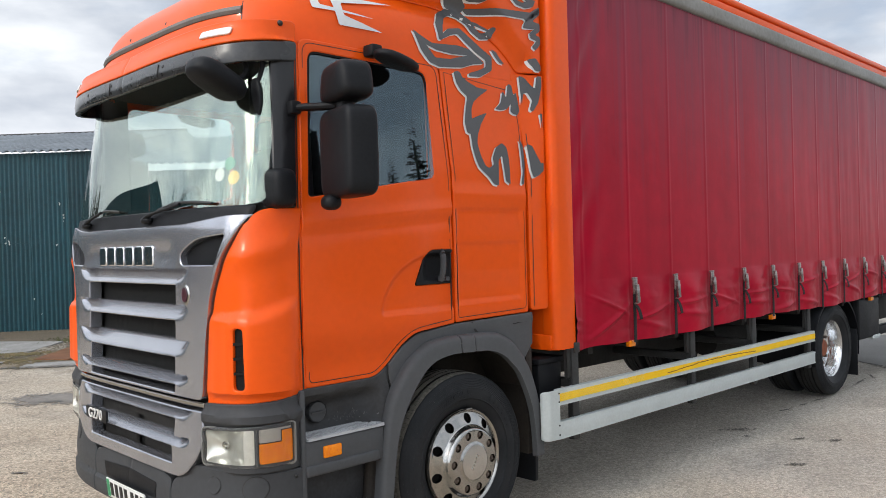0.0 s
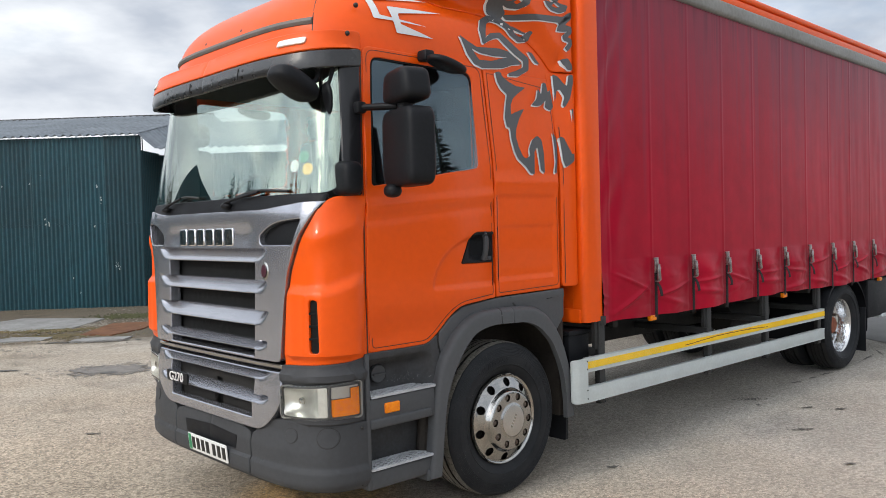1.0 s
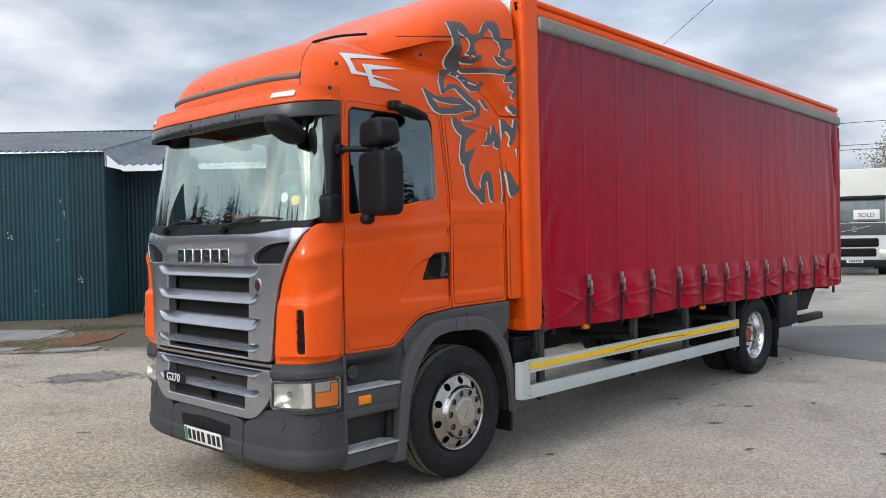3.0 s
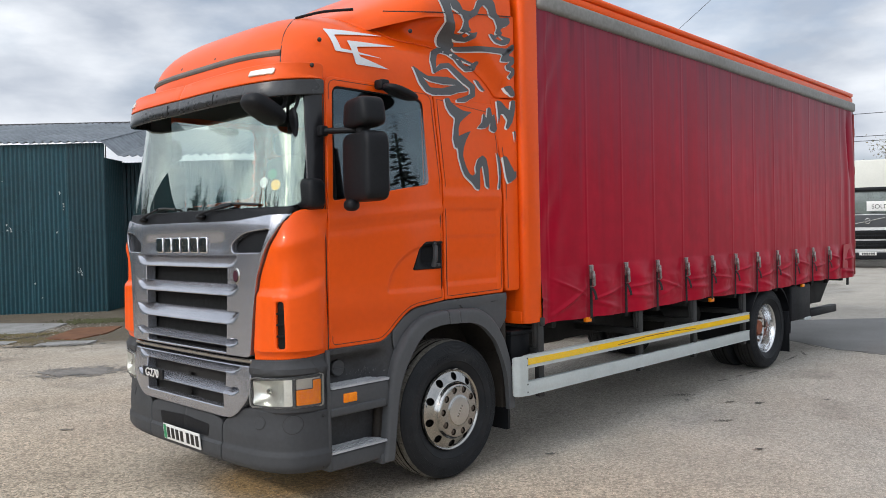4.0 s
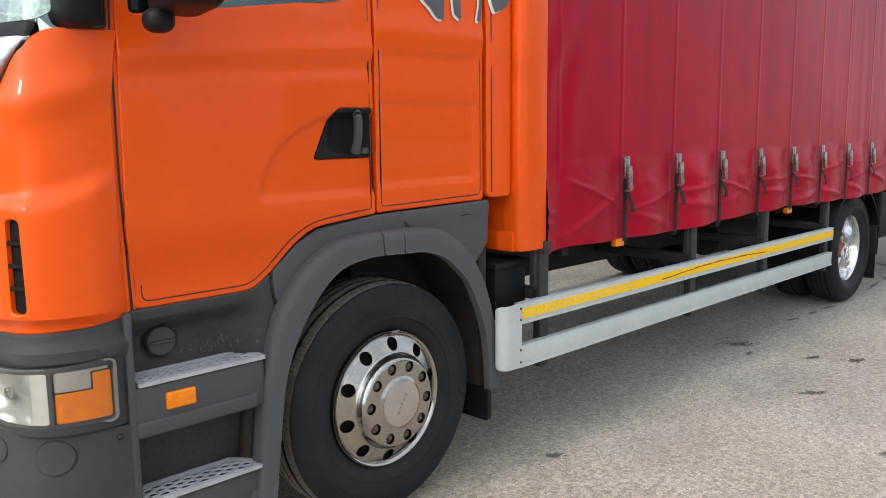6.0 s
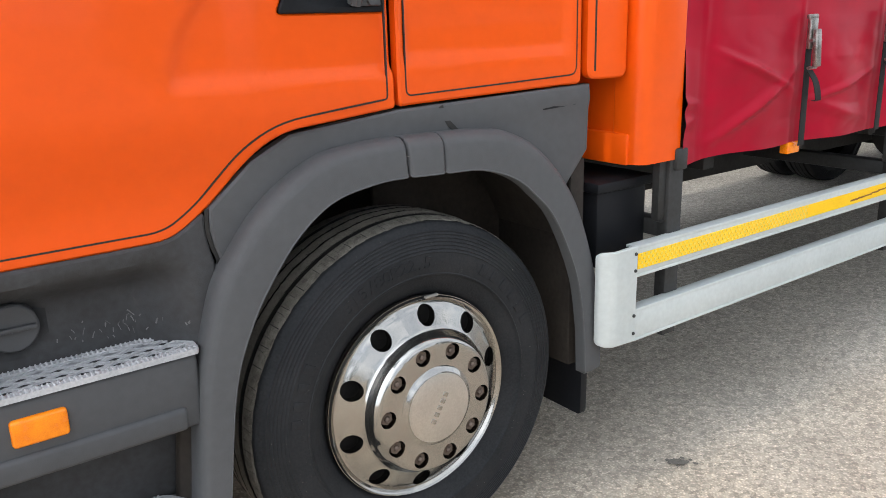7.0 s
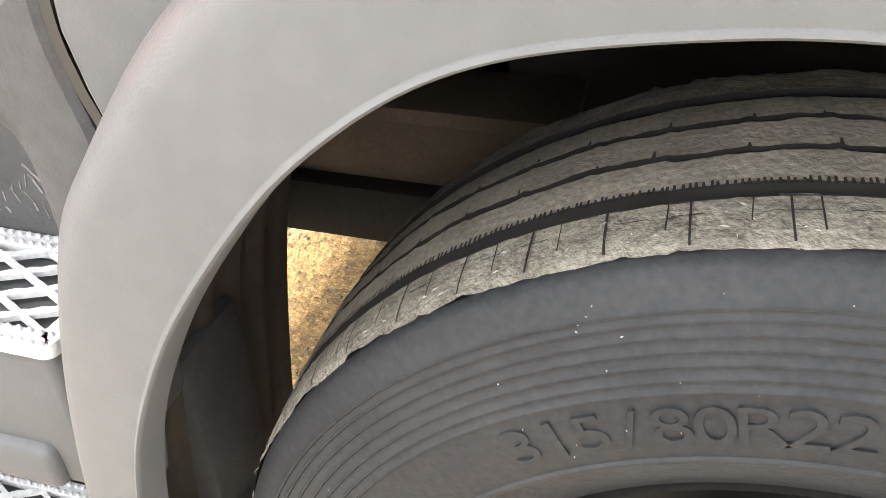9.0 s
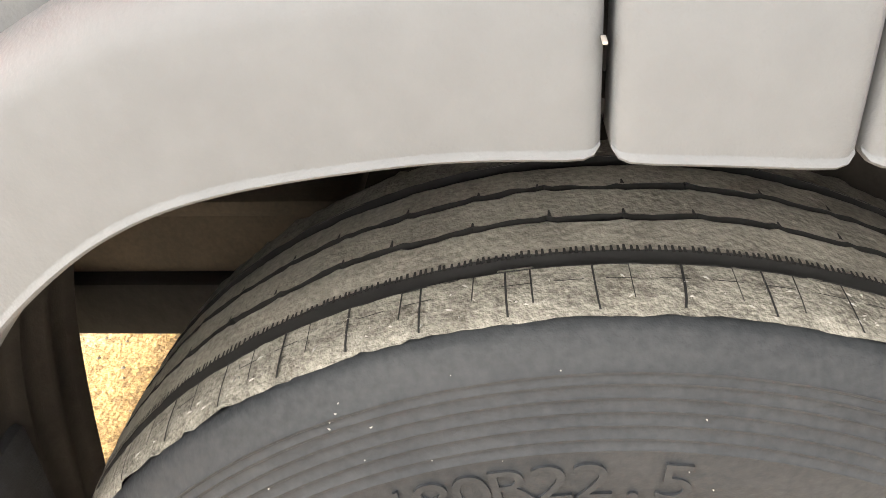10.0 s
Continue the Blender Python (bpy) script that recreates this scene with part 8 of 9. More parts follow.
    for t, z, w, h in spots:
        p = A + (C - A) * t
        for _ in range(5 if w > 0.015 else 2):
            o, e = rnd.uniform(-w, w), rnd.uniform(-h, h)
            q = p + d * o - n * 0.034
            r = rnd.uniform(0.006, 0.018)
            vs = [fl.verts.new((q.x + d.x * r * math.cos(a), q.y + d.y * r * math.cos(a), z + e + r * 1.4 * math.sin(a))) for a in [2 * math.pi * k / 7 + rnd.uniform(-0.2, 0.2) for k in range(7)]]
            fl.faces.new(vs)
    tagged(part("flaked_paint", fl, PALE_PATCH, shed), "flakes of pale bare metal", kind="stuff")
    st = bmesh.new()
    tube(st, [(A.x - n.x * 0.022, A.y - n.y * 0.022, 2.02), (C.x - n.x * 0.022, C.y - n.y * 0.022, 2.02)], 0.006, 6)
    part("sheet_joint", st, GREEN_TIN, shed)
    # board leaning in the corner
    m = Matrix.Translation((4.62, 14.75, 0.0)) @ Matrix.Rotation(radians(40), 4, "Z") @ Matrix.Rotation(radians(14), 4, "X")
    tagged(part("leaning_board", boxed(-0.22, 0.22, -0.012, 0.012, 0.0, 0.62, 0.004, m=m), material("grey_board", (0.20, 0.19, 0.16), 0.8, amount=0.3), None), "weathered grey board leaning against the shed", "board")


def flecks(name, x, y, rx, ry, count, size, mat, label, category, seed, turn=0.0, kind="structure", high=0.0, edge=1.0):
    """A stain, moss bed or litter of many small ragged flecks, thinning out towards its edge."""
    rnd = random.Random(seed)
    bm = bmesh.new()
    c, s = math.cos(turn), math.sin(turn)
    for i in range(count):
        a = rnd.uniform(0, 6.28)
        r = min(abs(rnd.gauss(0, 0.5 * edge)), 1.3) * (1 + 0.5 * noise.noise((math.cos(a) * 1.6 + seed, math.sin(a) * 1.6, 0)))
        px, py = rx * r * math.cos(a), ry * r * math.sin(a)
        wx, wy = x + c * px - s * py, y + s * px + c * py
        k = size * rnd.uniform(0.35, 1.3) * (1.15 - 0.6 * min(r, 1))
        t0 = rnd.uniform(0, 6.28)
        st = rnd.uniform(0.45, 1.0)
        z = ground_z(wx, wy) + 0.0075 + rnd.uniform(0, 0.0025)
        ring = []
        for j in range(8):
            b = 2 * math.pi * j / 8
            q = k * rnd.uniform(0.65, 1.2)
            u, v = q * math.cos(b), q * math.sin(b) * st
            ring.append(bm.verts.new((wx + u * math.cos(t0) - v * math.sin(t0), wy + u * math.sin(t0) + v * math.cos(t0), z)))
        if high:
            tip = bm.verts.new((wx, wy, z + high * rnd.uniform(0.4, 1.0)))
            for j in range(8):
                bm.faces.new((ring[j], ring[(j + 1) % 8], tip))
        else:
            bm.faces.new(ring)
    return tagged(part(name, bm, mat, None, smooth=bool(high), angle=80), label, category, kind=kind)


def build_ground_things():
    RUSTY_GRASS = material("dry_grass", (0.17, 0.12, 0.055), 0.95, spots=(0.08, 0.075, 0.03), scale=5)
    SLAB = material("slab", (0.33, 0.325, 0.315), 0.8, spots=(0.19, 0.185, 0.175), scale=2.0, fine=20, bump=0.004, bump_scale=30)
    def sheet(name, pts, high, mat, label, category, group="", rag=1.0):
        """A flat thing lying on the ground, its rim a little ragged."""
        rnd = random.Random(len(label))
        ring = []
        for p, q in zip(pts, pts[1:] + pts[:1]):
            for k in range(5):
                ring.append((p[0] + (q[0] - p[0]) * k / 5 + rnd.uniform(-0.035, 0.035) * rag, p[1] + (q[1] - p[1]) * k / 5 + rnd.uniform(-0.035, 0.035) * rag))
        cx, cy = sum(p[0] for p in ring) / len(ring), sum(p[1] for p in ring) / len(ring)
        bm = bmesh.new()
        lo = [bm.verts.new((u, v, -0.01)) for u, v in ring]
        hi = [bm.verts.new((cx + (u - cx) * 0.99, cy + (v - cy) * 0.99, ground_z(u, v) + high)) for u, v in ring]
        n = len(ring)
        for k in range(n):
            bm.faces.new((lo[k], lo[(k + 1) % n], hi[(k + 1) % n], hi[k]))
        bm.faces.new(hi)
        return tagged(part(name, bm, mat, None, smooth=False), label, category, group)

    slab = "pale broken concrete slab lying by the shed"
    sheet("stone_slab", [(1.27, 15.2), (2.32, 13.45), (1.35, 12.44), (0.50, 12.80), (-0.6, 14.6)], 0.024, SLAB, slab, "slab", "broken slabs")
    sheet("stone_slab", [(0.2, 12.0), (0.7, 11.4), (0.4, 11.15), (-0.5, 11.8)], 0.02, SLAB, slab, "slab", "broken slabs")
    sheet("stone_slab", [(0.95, 10.75), (1.6, 10.2), (1.3, 9.95), (0.6, 10.5)], 0.025, SLAB, slab, "slab", "broken slabs")
    sheet("stone_slab", [(-1.0, 13.9), (-0.4, 12.9), (-1.4, 12.4), (-2.6, 13.6)], 0.02, SLAB, slab, "slab", "broken slabs")
    sheet("rust_sheet", [(1.06, 11.28), (1.44, 10.73), (2.14, 11.1), (2.75, 11.86), (2.08, 12.45)], 0.022, RUST_SHEET, "flat rusty steel sheet lying on the ground", "metal sheet", rag=0.5)
    strip = sheet("asphalt_strip", [(7.85, 0.75), (7.40, 0.0), (7.25, -0.6), (7.0, -2.6), (6.4, -7.0), (20.0, -7.5), (13.6, -1.3), (11.5, 0.75), (10.3, 1.9), (8.4, 3.8)], 0.007, ASPHALT, "strip of darker worn asphalt behind the lorry", "asphalt")
    tagged(strip, "strip of darker worn asphalt behind the lorry", "asphalt", kind="structure")
    bed = "low green and brown moss along the shed"
    flecks("moss_patch", 2.9, 13.25, 1.0, 0.45, 900, 0.055, MOSS, bed, "moss", 9, radians(-52), "stuff", 0.035)
    flecks("moss_patch", 0.8, 12.6, 1.8, 0.35, 520, 0.05, RUSTY_GRASS, "dry brown weeds and litter along the shed", "weeds", 19, radians(-42), "stuff", 0.03)
    flecks("moss_patch", -1.2, 13.6, 2.6, 0.50, 700, 0.05, RUSTY_GRASS, "dry brown weeds and litter along the shed", "weeds", 29, radians(-44), "stuff", 0.02)
    flecks("moss_patch", -3.2, 15.4, 2.8, 0.35, 500, 0.05, MOSS, bed, "moss", 39, radians(-45), "stuff", 0.03)
    flecks("moss_patch", 0.6, 11.6, 2.2, 0.9, 900, 0.035, RUSTY_GRASS, "dry brown weeds and litter along the shed", "weeds", 49, radians(-44), "stuff", 0.012)
    flecks("litter", 1.6, 12.8, 2.6, 1.3, 700, 0.022, STONE, "scattered stones and litter by the shed", "stones", 59, radians(-44), "stuff", 0.02)
    flecks("litter", -0.6, 10.6, 3.0, 1.6, 600, 0.022, STONE, "scattered stones and litter by the shed", "stones", 69, radians(-44), "stuff", 0.02)
    dark = "dark damp hollow in the gravel"
    flecks("wet_patch", 0.15, 7.2, 0.75, 0.55, 900, 0.055, DAMP, dark, "puddle", 2, radians(-40))
    flecks("wet_patch", 0.0, 7.04, 0.16, 0.09, 160, 0.05, WET, dark, "puddle", 3, radians(-40), edge=0.8)
    flecks("wet_patch", 0.9, 10.3, 1.2, 0.14, 260, 0.05, WET, dark, "puddle", 12, radians(-42))
    flecks("wet_patch", -0.9, 8.3, 0.25, 0.07, 90, 0.04, WET, dark, "puddle", 22, radians(-30))
    flecks("wet_patch", 0.6, 12.1, 0.7, 0.06, 160, 0.04, WET, dark, "puddle", 23, radians(-25))
    flecks("wet_patch", 1.5, 14.8, 0.8, 0.05, 160, 0.04, WET, dark, "puddle", 27, radians(-60))
    rnd = random.Random(21)
    for x, y, rx, ry, tn in ((3.47, 0.14, 0.28, 0.07, -0.85), (3.30, -0.02, 0.05, 0.03, 0), (3.48, -0.39, 0.14, 0.022, -0.6), (3.60, -0.64, 0.13, 0.06, -0.7), (2.75, -0.66, 0.15, 0.055, -0.8), (0.957, -0.078, 0.08, 0.03, -0.8), (4.1, -1.1, 0.05, 0.03, -0.8), (2.1, -1.3, 0.07, 0.03, -0.7), (4.6, -2.0, 0.08, 0.03, -0.8), (2.6, -2.2, 0.07, 0.03, -0.8), (-1.3, 3.9, 0.12, 0.03, -0.6), (-2.4, 4.9, 0.12, 0.03, -0.6)):
        flecks("ground_stain", x, y, rx, ry, int(40 + 2600 * rx * ry), 0.012 + 0.02 * ry, DARK_PATCH, "small dark stain on the concrete", "stain", int(rnd.uniform(0, 900)), tn)
    # broken crack lines
    for x, y, l, tn in ((4.42, 0.14, 0.10, -0.3), (4.75, 0.10, 0.07, -0.2), (5.05, 0.08, 0.12, -0.2), (6.30, 0.12, 0.30, 0.1), (6.75, 0.15, 0.22, 0.5), (7.35, -0.3, 0.55, -1.35), (7.55, 0.35, 0.5, 0.9), (7.15, -1.6, 0.8, -1.45)):
        flecks("ground_stain", x, y, l, 0.012, int(60 + 260 * l), 0.014, DARK_PATCH, "thin dark crack in the concrete", "stain", int(rnd.uniform(0, 900)), tn, edge=1.3)
    # loose stones
    bm = bmesh.new()
    for _ in range(11000):
        if rnd.random() < 0.8:
            x, y = rnd.triangular(-5.5, 2.5, -2.8), rnd.triangular(-2.2, 13, 0.5)
        else:
            x, y = rnd.uniform(-3, 7), rnd.uniform(-3.2, 0.6)
        r = rnd.uniform(0.003, 0.008) * (1.5 if y > 3 else 1.0)
        a = rnd.uniform(0, 6.28)
        vs = []
        for k in range(5):
            t = a + 2 * math.pi * k / 5
            vs.append(bm.verts.new((x + r * rnd.uniform(0.7, 1.2) * math.cos(t), y + r * rnd.uniform(0.7, 1.2) * math.sin(t), ground_z(x, y) + 0.001)))
        tip = bm.verts.new((x, y, ground_z(x, y) + r * rnd.uniform(0.6, 1.1)))
        for k in range(5):
            bm.faces.new((vs[k], vs[(k + 1) % 5], tip))
    tagged(part("gravel", bm, STONE, None, smooth=False), "loose pale stone chips on the yard", "gravel", kind="stuff")
    # pale chips heaped below the shed
    bm = bmesh.new()
    for _ in range(500):
        t = rnd.uniform(0, 1)
        x, y = 3.2 + 1.6 * t + rnd.gauss(0, 0.18), 14.9 - 0.2 * t + rnd.gauss(0, 0.18)
        r = rnd.uniform(0.02, 0.06)
        bmesh.ops.create_icosphere(bm, subdivisions=1, radius=r, matrix=Matrix.Translation((x, y, r * 0.4)) @ Matrix.Diagonal((1, 1, 0.6, 1)))
    tagged(part("rubble", bm, STONE, None, smooth=False), "loose rubble at the foot of the shed", "rubble", kind="stuff")


def simple_wheel(parent, x, y, z, r, w):
    bm = bmesh.new()
    prof = [(y + 0.05, r * 0.55), (y, r * 0.72), (y, r * 0.88), (y + 0.03, r * 0.97), (y + 0.05, r), (y + 0.06, r - 0.015), (y + 0.07, r), (y + w / 2 - 0.006, r), (y + w / 2, r - 0.015), (y + w / 2 + 0.006, r), (y + w - 0.07, r), (y + w - 0.05, r), (y + w, r * 0.86), (y + w - 0.05, r * 0.55)]
    rings = lathe(bm, prof, 48)
    bm.faces.new(rings[0])
    bm.faces.new(rings[-1])
    return part("wheel", bm, SIDEWALL, parent, "", m=Matrix.Translation((x, 0, z)))


def build_neighbour():
    """The vehicle parked beyond, of which wheels and underside show beneath the lorry."""
    n = empty("parked_trailer", "dark trailer parked beyond, seen beneath the lorry", "trailer")
    for x in (6.75, 8.1):
        simple_wheel(n, x, 3.35, 0.52 + ground_z(x, 3.4), 0.50, 0.28)
        simple_wheel(n, x, 3.68, 0.52 + ground_z(x, 3.4), 0.50, 0.28)
    part("trailer_chassis", boxed(5.0, 13.0, 3.5, 5.7, 0.85, 1.15, 0.02), UNDERBODY, n)
    part("trailer_body", boxed(4.6, 13.5, 3.35, 5.85, 1.15, 3.3, 0.05), material("trailer_grey", (0.12, 0.13, 0.14), 0.5, amount=0.2), n, "dark grey trailer body")
    part("trailer_leg", boxed(5.5, 5.62, 3.6, 3.72, 0.06, 0.9, 0.01), UNDERBODY, n)


def build_far_lorry():
    """White lorry across the yard, facing the camera."""
    L = empty("white_lorry", "white box lorry with a dark grille, parked across the yard", "lorry")
    base = Matrix.Translation((28.3, 6.08, 0.085)) @ Matrix.Rotation(radians(198), 4, "Z")
    # local: x towards its front, y to its left, z up

    def lp(name, bm, mat, parent=L, label="", **k):
        bmesh.ops.transform(bm, matrix=base, verts=bm.verts[:])
        return part(name, bm, mat, parent, label, **k)

    lp("cab", boxed(-1.7, 0.0, -1.13, 1.13, 0.55, 2.02, 0.10, 4), CAB_WHITE, label="white lorry cab")
    lp("cab_upper", boxed(-1.65, -0.06, -1.10, 1.10, 1.95, 2.86, 0.10, 4), CAB_WHITE)
    lp("roof_cap", boxed(-1.5, 0.10, -1.06, 1.06, 2.84, 2.99, 0.06, 4), BLACK_PLASTIC, label="dark roof visor")
    ws = boxed(-0.075, -0.035, -1.03, 1.03, 2.0, 2.86, 0.015)
    # opaque pane; the pale reflected sky is put into its base colour
    screen = lp("windscreen", ws, material("grey_screen", (0.20, 0.235, 0.22), 0.12, amount=0.5, scale=2.2, spec=0.8), label="opaque windscreen with reflected sky in its grey-green colour")
    for y in (-0.5, 0.45):
        w = bmesh.new()
        tube(w, [(-0.02, y + 0.3, 2.01), (-0.015, y - 0.35, 2.06)], 0.014, 6)
        lp("wiper", w, INK, screen)
    sign = lp("sold_sign", boxed(-0.030, -0.024, -0.03, 0.84, 2.11, 2.47, 0.002), PLATE_WHITE, label="white card sign reading SOLD")
    lettering("sign_lettering", "SOLD", 0.22, base @ Matrix.Translation((-0.021, 0.405, 2.20)) @ Matrix(((0, 0, 1, 0), (1, 0, 0, 0), (0, 1, 0, 0), (0, 0, 0, 1))), INK, sign, 1.0)
    lp("upper_grille", boxed(-0.04, 0.04, -1.04, 1.04, 1.52, 1.97, 0.02), GREY_PLASTIC, label="dark grey panel under the windscreen")
    bar = bmesh.new()
    tube(bar, [(0.05, -0.55, 1.62), (0.05, 0.55, 1.86)], 0.015, 6)
    lp("badge_bar", bar, CHROME)
    ring = bmesh.new()
    tube(ring, [(0.055, 0.09 * math.cos(t), 1.74 + 0.09 * math.sin(t)) for t in [2 * math.pi * k / 20 for k in range(20)]], 0.02, 6, closed=True)
    lp("badge_ring", ring, CHROME)
    for z0, z1, wd in ((1.08, 1.40, 0.80), (0.72, 1.02, 0.72)):
        lp("grille_opening", boxed(-0.02, 0.04, -wd, wd, z0, z1, 0.05), MESH_BLACK, label="black grille opening")
        for k in range(2):
            z = z0 + (z1 - z0) * (k + 0.8) / 2.6
            lp("grille_slat", boxed(0.03, 0.06, -wd + 0.06, wd - 0.06, z, z + 0.05, 0.01), BLACK_PLASTIC)
    lp("lower_bumper", boxed(-0.25, 0.06, -1.16, 1.16, 0.32, 0.58, 0.04, 3), BLACK_PLASTIC, label="black lower bumper")
    for y in (-1, 1):
        lp("headlamp", boxed(-0.02, 0.05, 0.96 * y - 0.14, 0.96 * y + 0.14, 0.66, 0.98, 0.03), REFLECTOR, label="headlamp")
        lp("mirror", boxed(-0.3, -0.1, 1.33 * y - 0.10, 1.33 * y + 0.10, 1.9, 2.6, 0.04), BLACK_PLASTIC, label="black mirror")
    lp("number_plate", boxed(0.055, 0.070, -0.28, 0.28, 0.48, 0.60, 0.003), PLATE_WHITE)
    for k in range(6):
        y = 0.2 - 0.075 * k
        lp("plate_bar", boxed(0.069, 0.073, y - 0.025, y + 0.025, 0.50, 0.58), INK)
    lp("cargo_box", boxed(-8.5, -1.75, -1.27, 1.27, 1.05, 4.12, 0.06, 3), BOX_CREAM, label="cream cargo box")
    lp("chassis", boxed(-8.2, -0.2, -0.5, 0.5, 0.65, 1.05, 0.02), UNDERBODY)
    for x in (-1.3, -6.3):
        for y in (-1.12, 0.82):
            bm = bmesh.new()
            rings = lathe(bm, [(0.0, 0.28), (-0.01, 0.42), (0.02, 0.5), (0.28, 0.5), (0.30, 0.28)], 36)
            bm.faces.new(rings[0])
            bm.faces.new(rings[-1])
            for v in bm.verts:
                v.co += Vector((x, y, 0.5))
            lp("wheel", bm, SIDEWALL)


def build_bare_tree(x, y, h, seed):
    t = empty("bare_tree", "spring tree with thin branches and sparse pale leaves", "tree")
    rnd = random.Random(seed)
    bm = bmesh.new()
    leaves = bmesh.new()

    def grow(p, d, length, r, level):
        pts, rad = [p], [r]
        q, dd = p.copy(), d.copy()
        for k in range(4):
            dd = (dd + Vector((rnd.gauss(0, 0.16), rnd.gauss(0, 0.16), rnd.gauss(0.05, 0.08)))).normalized()
            q = q + dd * length / 4
            pts.append(q.copy())
            rad.append(r * (1 - 0.18 * (k + 1)))
        tube(bm, pts, rad, 6 if level < 2 else 4)
        if level >= 2:
            for _ in range(17):
                c = pts[rnd.randrange(1, 5)] + Vector((rnd.gauss(0, 0.16), rnd.gauss(0, 0.16), rnd.gauss(0, 0.16)))
                s = rnd.uniform(0.035, 0.085)
                a = Vector((rnd.gauss(0, 1), rnd.gauss(0, 1), rnd.gauss(0, 1))).normalized()
                b = a.orthogonal().normalized()
                leaves.faces.new([leaves.verts.new(c + a * s), leaves.verts.new(c + b * s * 0.6), leaves.verts.new(c - a * s), leaves.verts.new(c - b * s * 0.6)])
        if level < 3:
            for _ in range(5 if level else 7):
                k = rnd.randrange(2, 5)
                nd = (dd + Vector((rnd.gauss(0, 0.6), rnd.gauss(0, 0.6), rnd.gauss(0.25, 0.3)))).normalized()
                grow(pts[k], nd, length * rnd.uniform(0.55, 0.75), rad[k] * 0.6, level + 1)

    grow(Vector((x, y, 0)), Vector((0, 0, 1)), h * 0.42, h * 0.026, 0)
    part("trunk", bm, BARK, t, angle=60)
    part("crown", leaves, LEAF, t, "sparse pale leaves", smooth=False)


def build_conifers():
    """Woods round the yard, behind and beside the camera, which the glass and paint reflect."""
    rnd = random.Random(17)
    bm = bmesh.new()
    # bearing and height of the tops
    TOPS = [(96, 9.0), (100, 9.4), (101, 10.6), (103.5, 10.4), (104, 7.6), (109, 8.0), (114, 9.4), (117, 12.0), (128, 12.9), (141, 13.8), (146, 14.2), (149, 15.6), (152, 12.5), (176, 11.0)]
    places = []
    for _ in range(400):
        a = rnd.uniform(96, 176)
        r = rnd.uniform(41, 46)
        h = lerp(TOPS, a) * (rnd.uniform(0.80, 0.91) if rnd.random() < 0.82 else rnd.uniform(0.91, 1.02)) * r / 44
        places.append((-1.4 + r * math.cos(radians(a)), 1 + r * math.sin(radians(a)), h))
    for _ in range(16):
        places.append((rnd.uniform(4, 26), rnd.uniform(-22, -13), rnd.uniform(4.6, 7.0)))
    for _ in range(24):
        places.append((rnd.uniform(-45, -10), rnd.uniform(-45, -32), rnd.uniform(6, 10)))
    places += [(13.6, -17.0, 6.4), (14.4, -16.6, 6.8), (15.1, -15.6, 7.2), (15.9, -14.6, 6.2), (16.1, -15.9, 6.9), (14.7, -15.9, 9.2), (14.0, -16.4, 8.0), (15.6, -14.9, 6.8), (16.6, -13.7, 7.7), (17.4, -13.0, 6.2)]
    for x, y, h in places:
        tube(bm, [(x, y, 0), (x, y, h * 0.9)], [h * 0.02, h * 0.004], 5)
        for k in range(int(h * 36)):
            z = h * (0.06 + 0.92 * rnd.random())
            rad = (1 - z / h) * h * 0.19 + 0.06
            a = rnd.uniform(0, 6.28)
            d = Vector((math.cos(a), math.sin(a), rnd.uniform(-0.35, 0.25)))
            w = Vector((-math.sin(a), math.cos(a), 0)) * rad * 0.24
            p = Vector((x, y, z))
            q = p + d * rad * rnd.uniform(0.7, 1.15)
            m = p.lerp(q, 0.6)
            u = Vector((0, 0, rad * 0.10))
            bm.faces.new([bm.verts.new(p), bm.verts.new(m + w), bm.verts.new(q), bm.verts.new(m - w)])
            bm.faces.new([bm.verts.new(p), bm.verts.new(m + u), bm.verts.new(q), bm.verts.new(m - u)])
    tagged(part("conifer_wood", bm, NEEDLE, None, smooth=False), "dark line of conifers round the yard", "trees", kind="stuff")


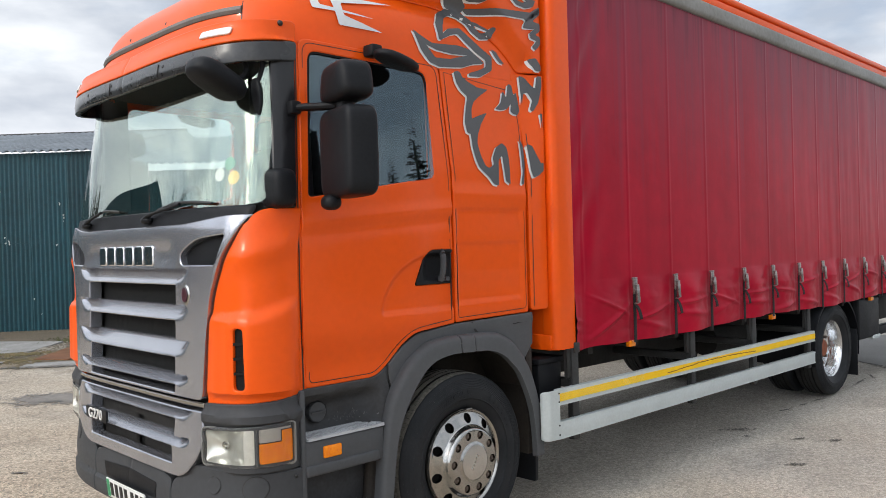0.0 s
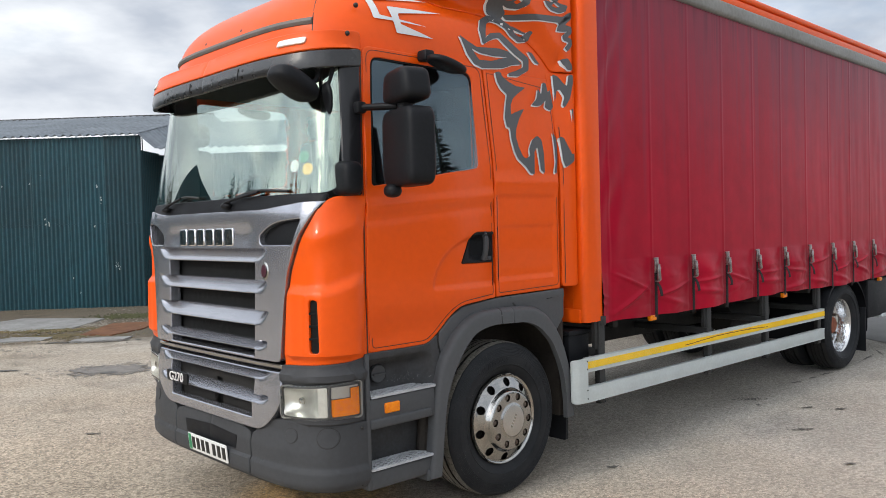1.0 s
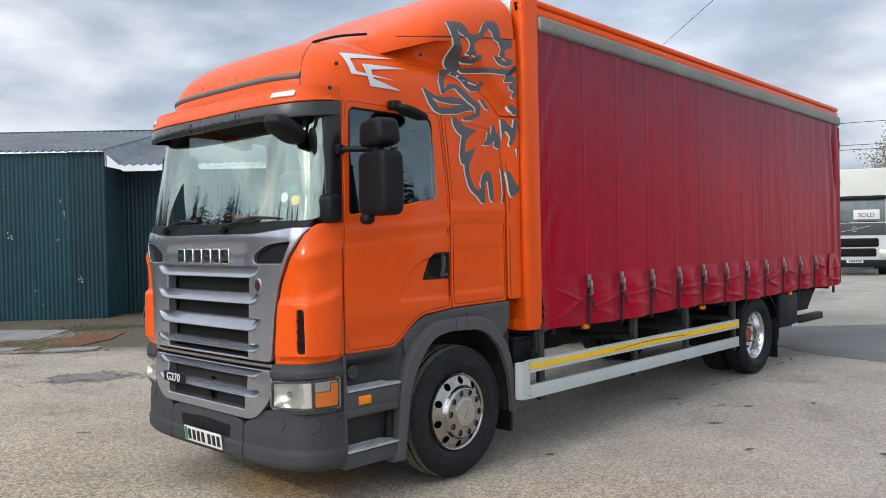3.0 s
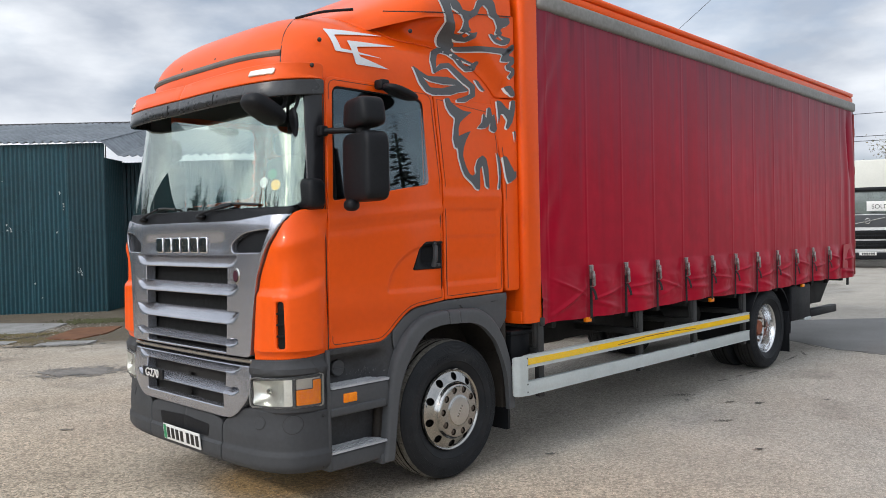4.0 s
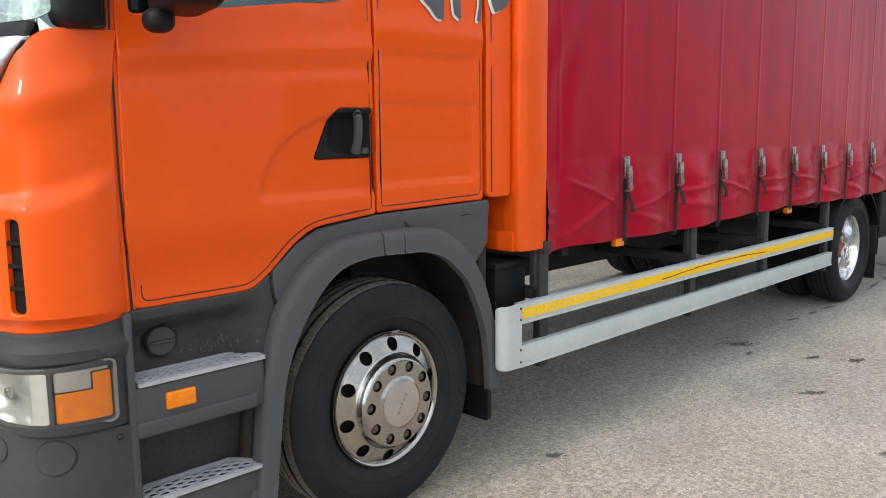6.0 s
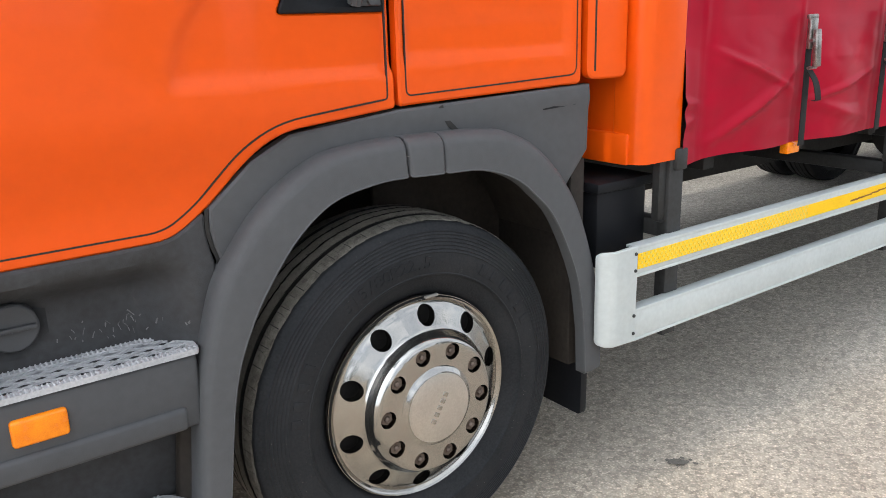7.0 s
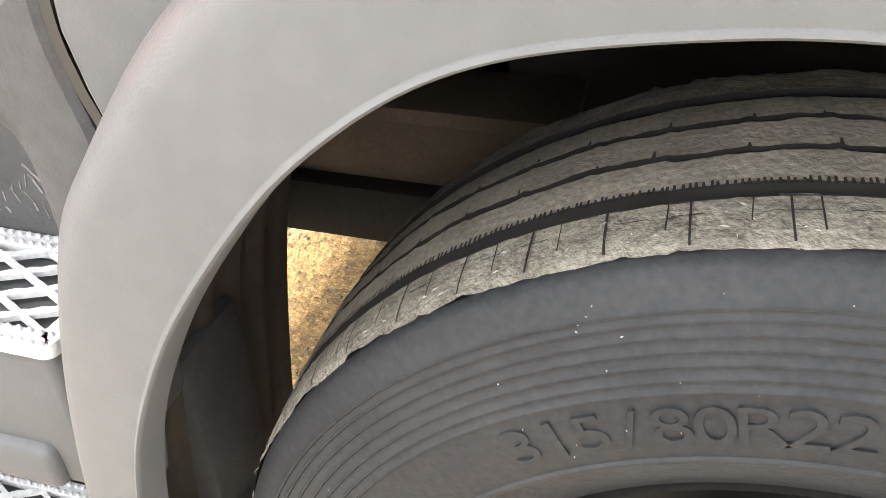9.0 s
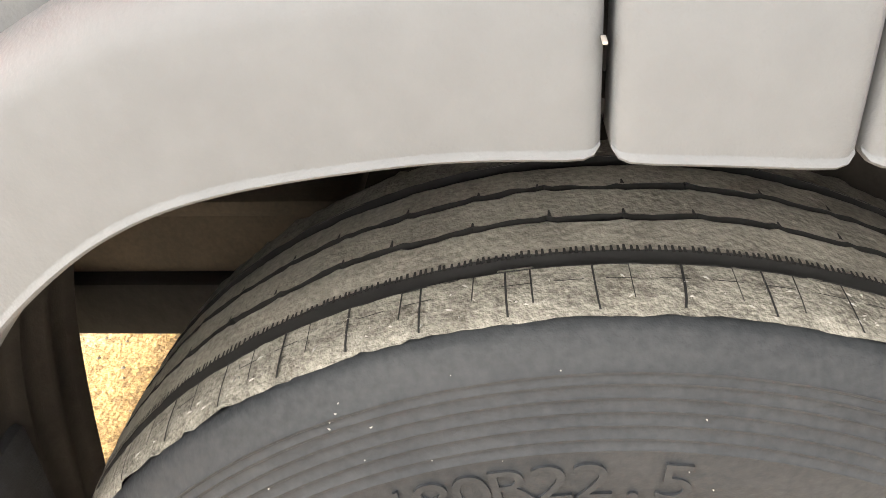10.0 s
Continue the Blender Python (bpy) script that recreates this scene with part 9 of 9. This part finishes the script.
def build_wires():
    pole = empty("utility_pole", "brown wooden pole that carries the overhead wires", "pole")
    part("shaft", tube(bmesh.new(), [(58.0, -5.0, 0.0), (58.0, -5.0, 9.4)], [0.16, 0.11], 10), BARK, pole)
    for z in (7.15, 8.75):
        part("crossarm", boxed(57.3, 58.7, -5.06, -4.94, z - 0.06, z + 0.06, 0.01), BARK, pole)
    lines = (
        ((50.1, 29.9, 13.1), (9.5, -2.6, 9.2), 0.0, 0.012),
        ((36.0, 66.0, 8.9), (58.0, -5.0, 8.75), 0.1, 0.02),
        ((40.0, 54.0, 7.7), (58.0, -5.0, 7.2), 0.1, 0.02),
        ((40.0, 54.0, 7.4), (58.0, -5.0, 6.9), 0.1, 0.02),
        ((-6.0, 38.0, 5.3), (14.5, 30.8, 6.9), 0.1, 0.012),
    )
    for a, b, sag, r in lines:
        a, b = Vector(a), Vector(b)
        pts = [a.lerp(b, k / 16) - Vector((0, 0, sag * 4 * (k / 16) * (1 - k / 16))) for k in range(17)]
        tagged(part("overhead_wire", tube(bmesh.new(), pts, r, 5), INK, None), "thin black overhead wire against the sky", "wire", group="overhead wires")


build_shed()
build_ground_things()
build_neighbour()
build_far_lorry()
build_bare_tree(41.0, 8.4, 8.2, 4)
build_conifers()
build_wires()


def build_barn():
    """Gabled barn beyond the front corner of the yard, which only the windscreen mirrors."""
    barn = empty("far_barn", "dark gabled barn beyond the yard", "barn")
    bm = bmesh.new()
    c, w = Vector((-12.7, 27.9)), Vector((0.92, 0.39))
    n = Vector((-0.39, 0.92))
    rows = []
    for k in (0, 12):
        p = c + n * k
        rows.append([bm.verts.new((p.x + w.x * u, p.y + w.y * u, z)) for u, z in ((-1.6, 0), (-1.6, 6.5), (0, 8.15), (3.3, 6.1), (3.3, 0))])
    for i in range(4):
        bm.faces.new((rows[0][i], rows[0][i + 1], rows[1][i + 1], rows[1][i]))
    bm.faces.new(rows[0])
    bm.faces.new(rows[1])
    part("barn_shell", bm, GREEN_TIN, barn, smooth=False)


build_barn()
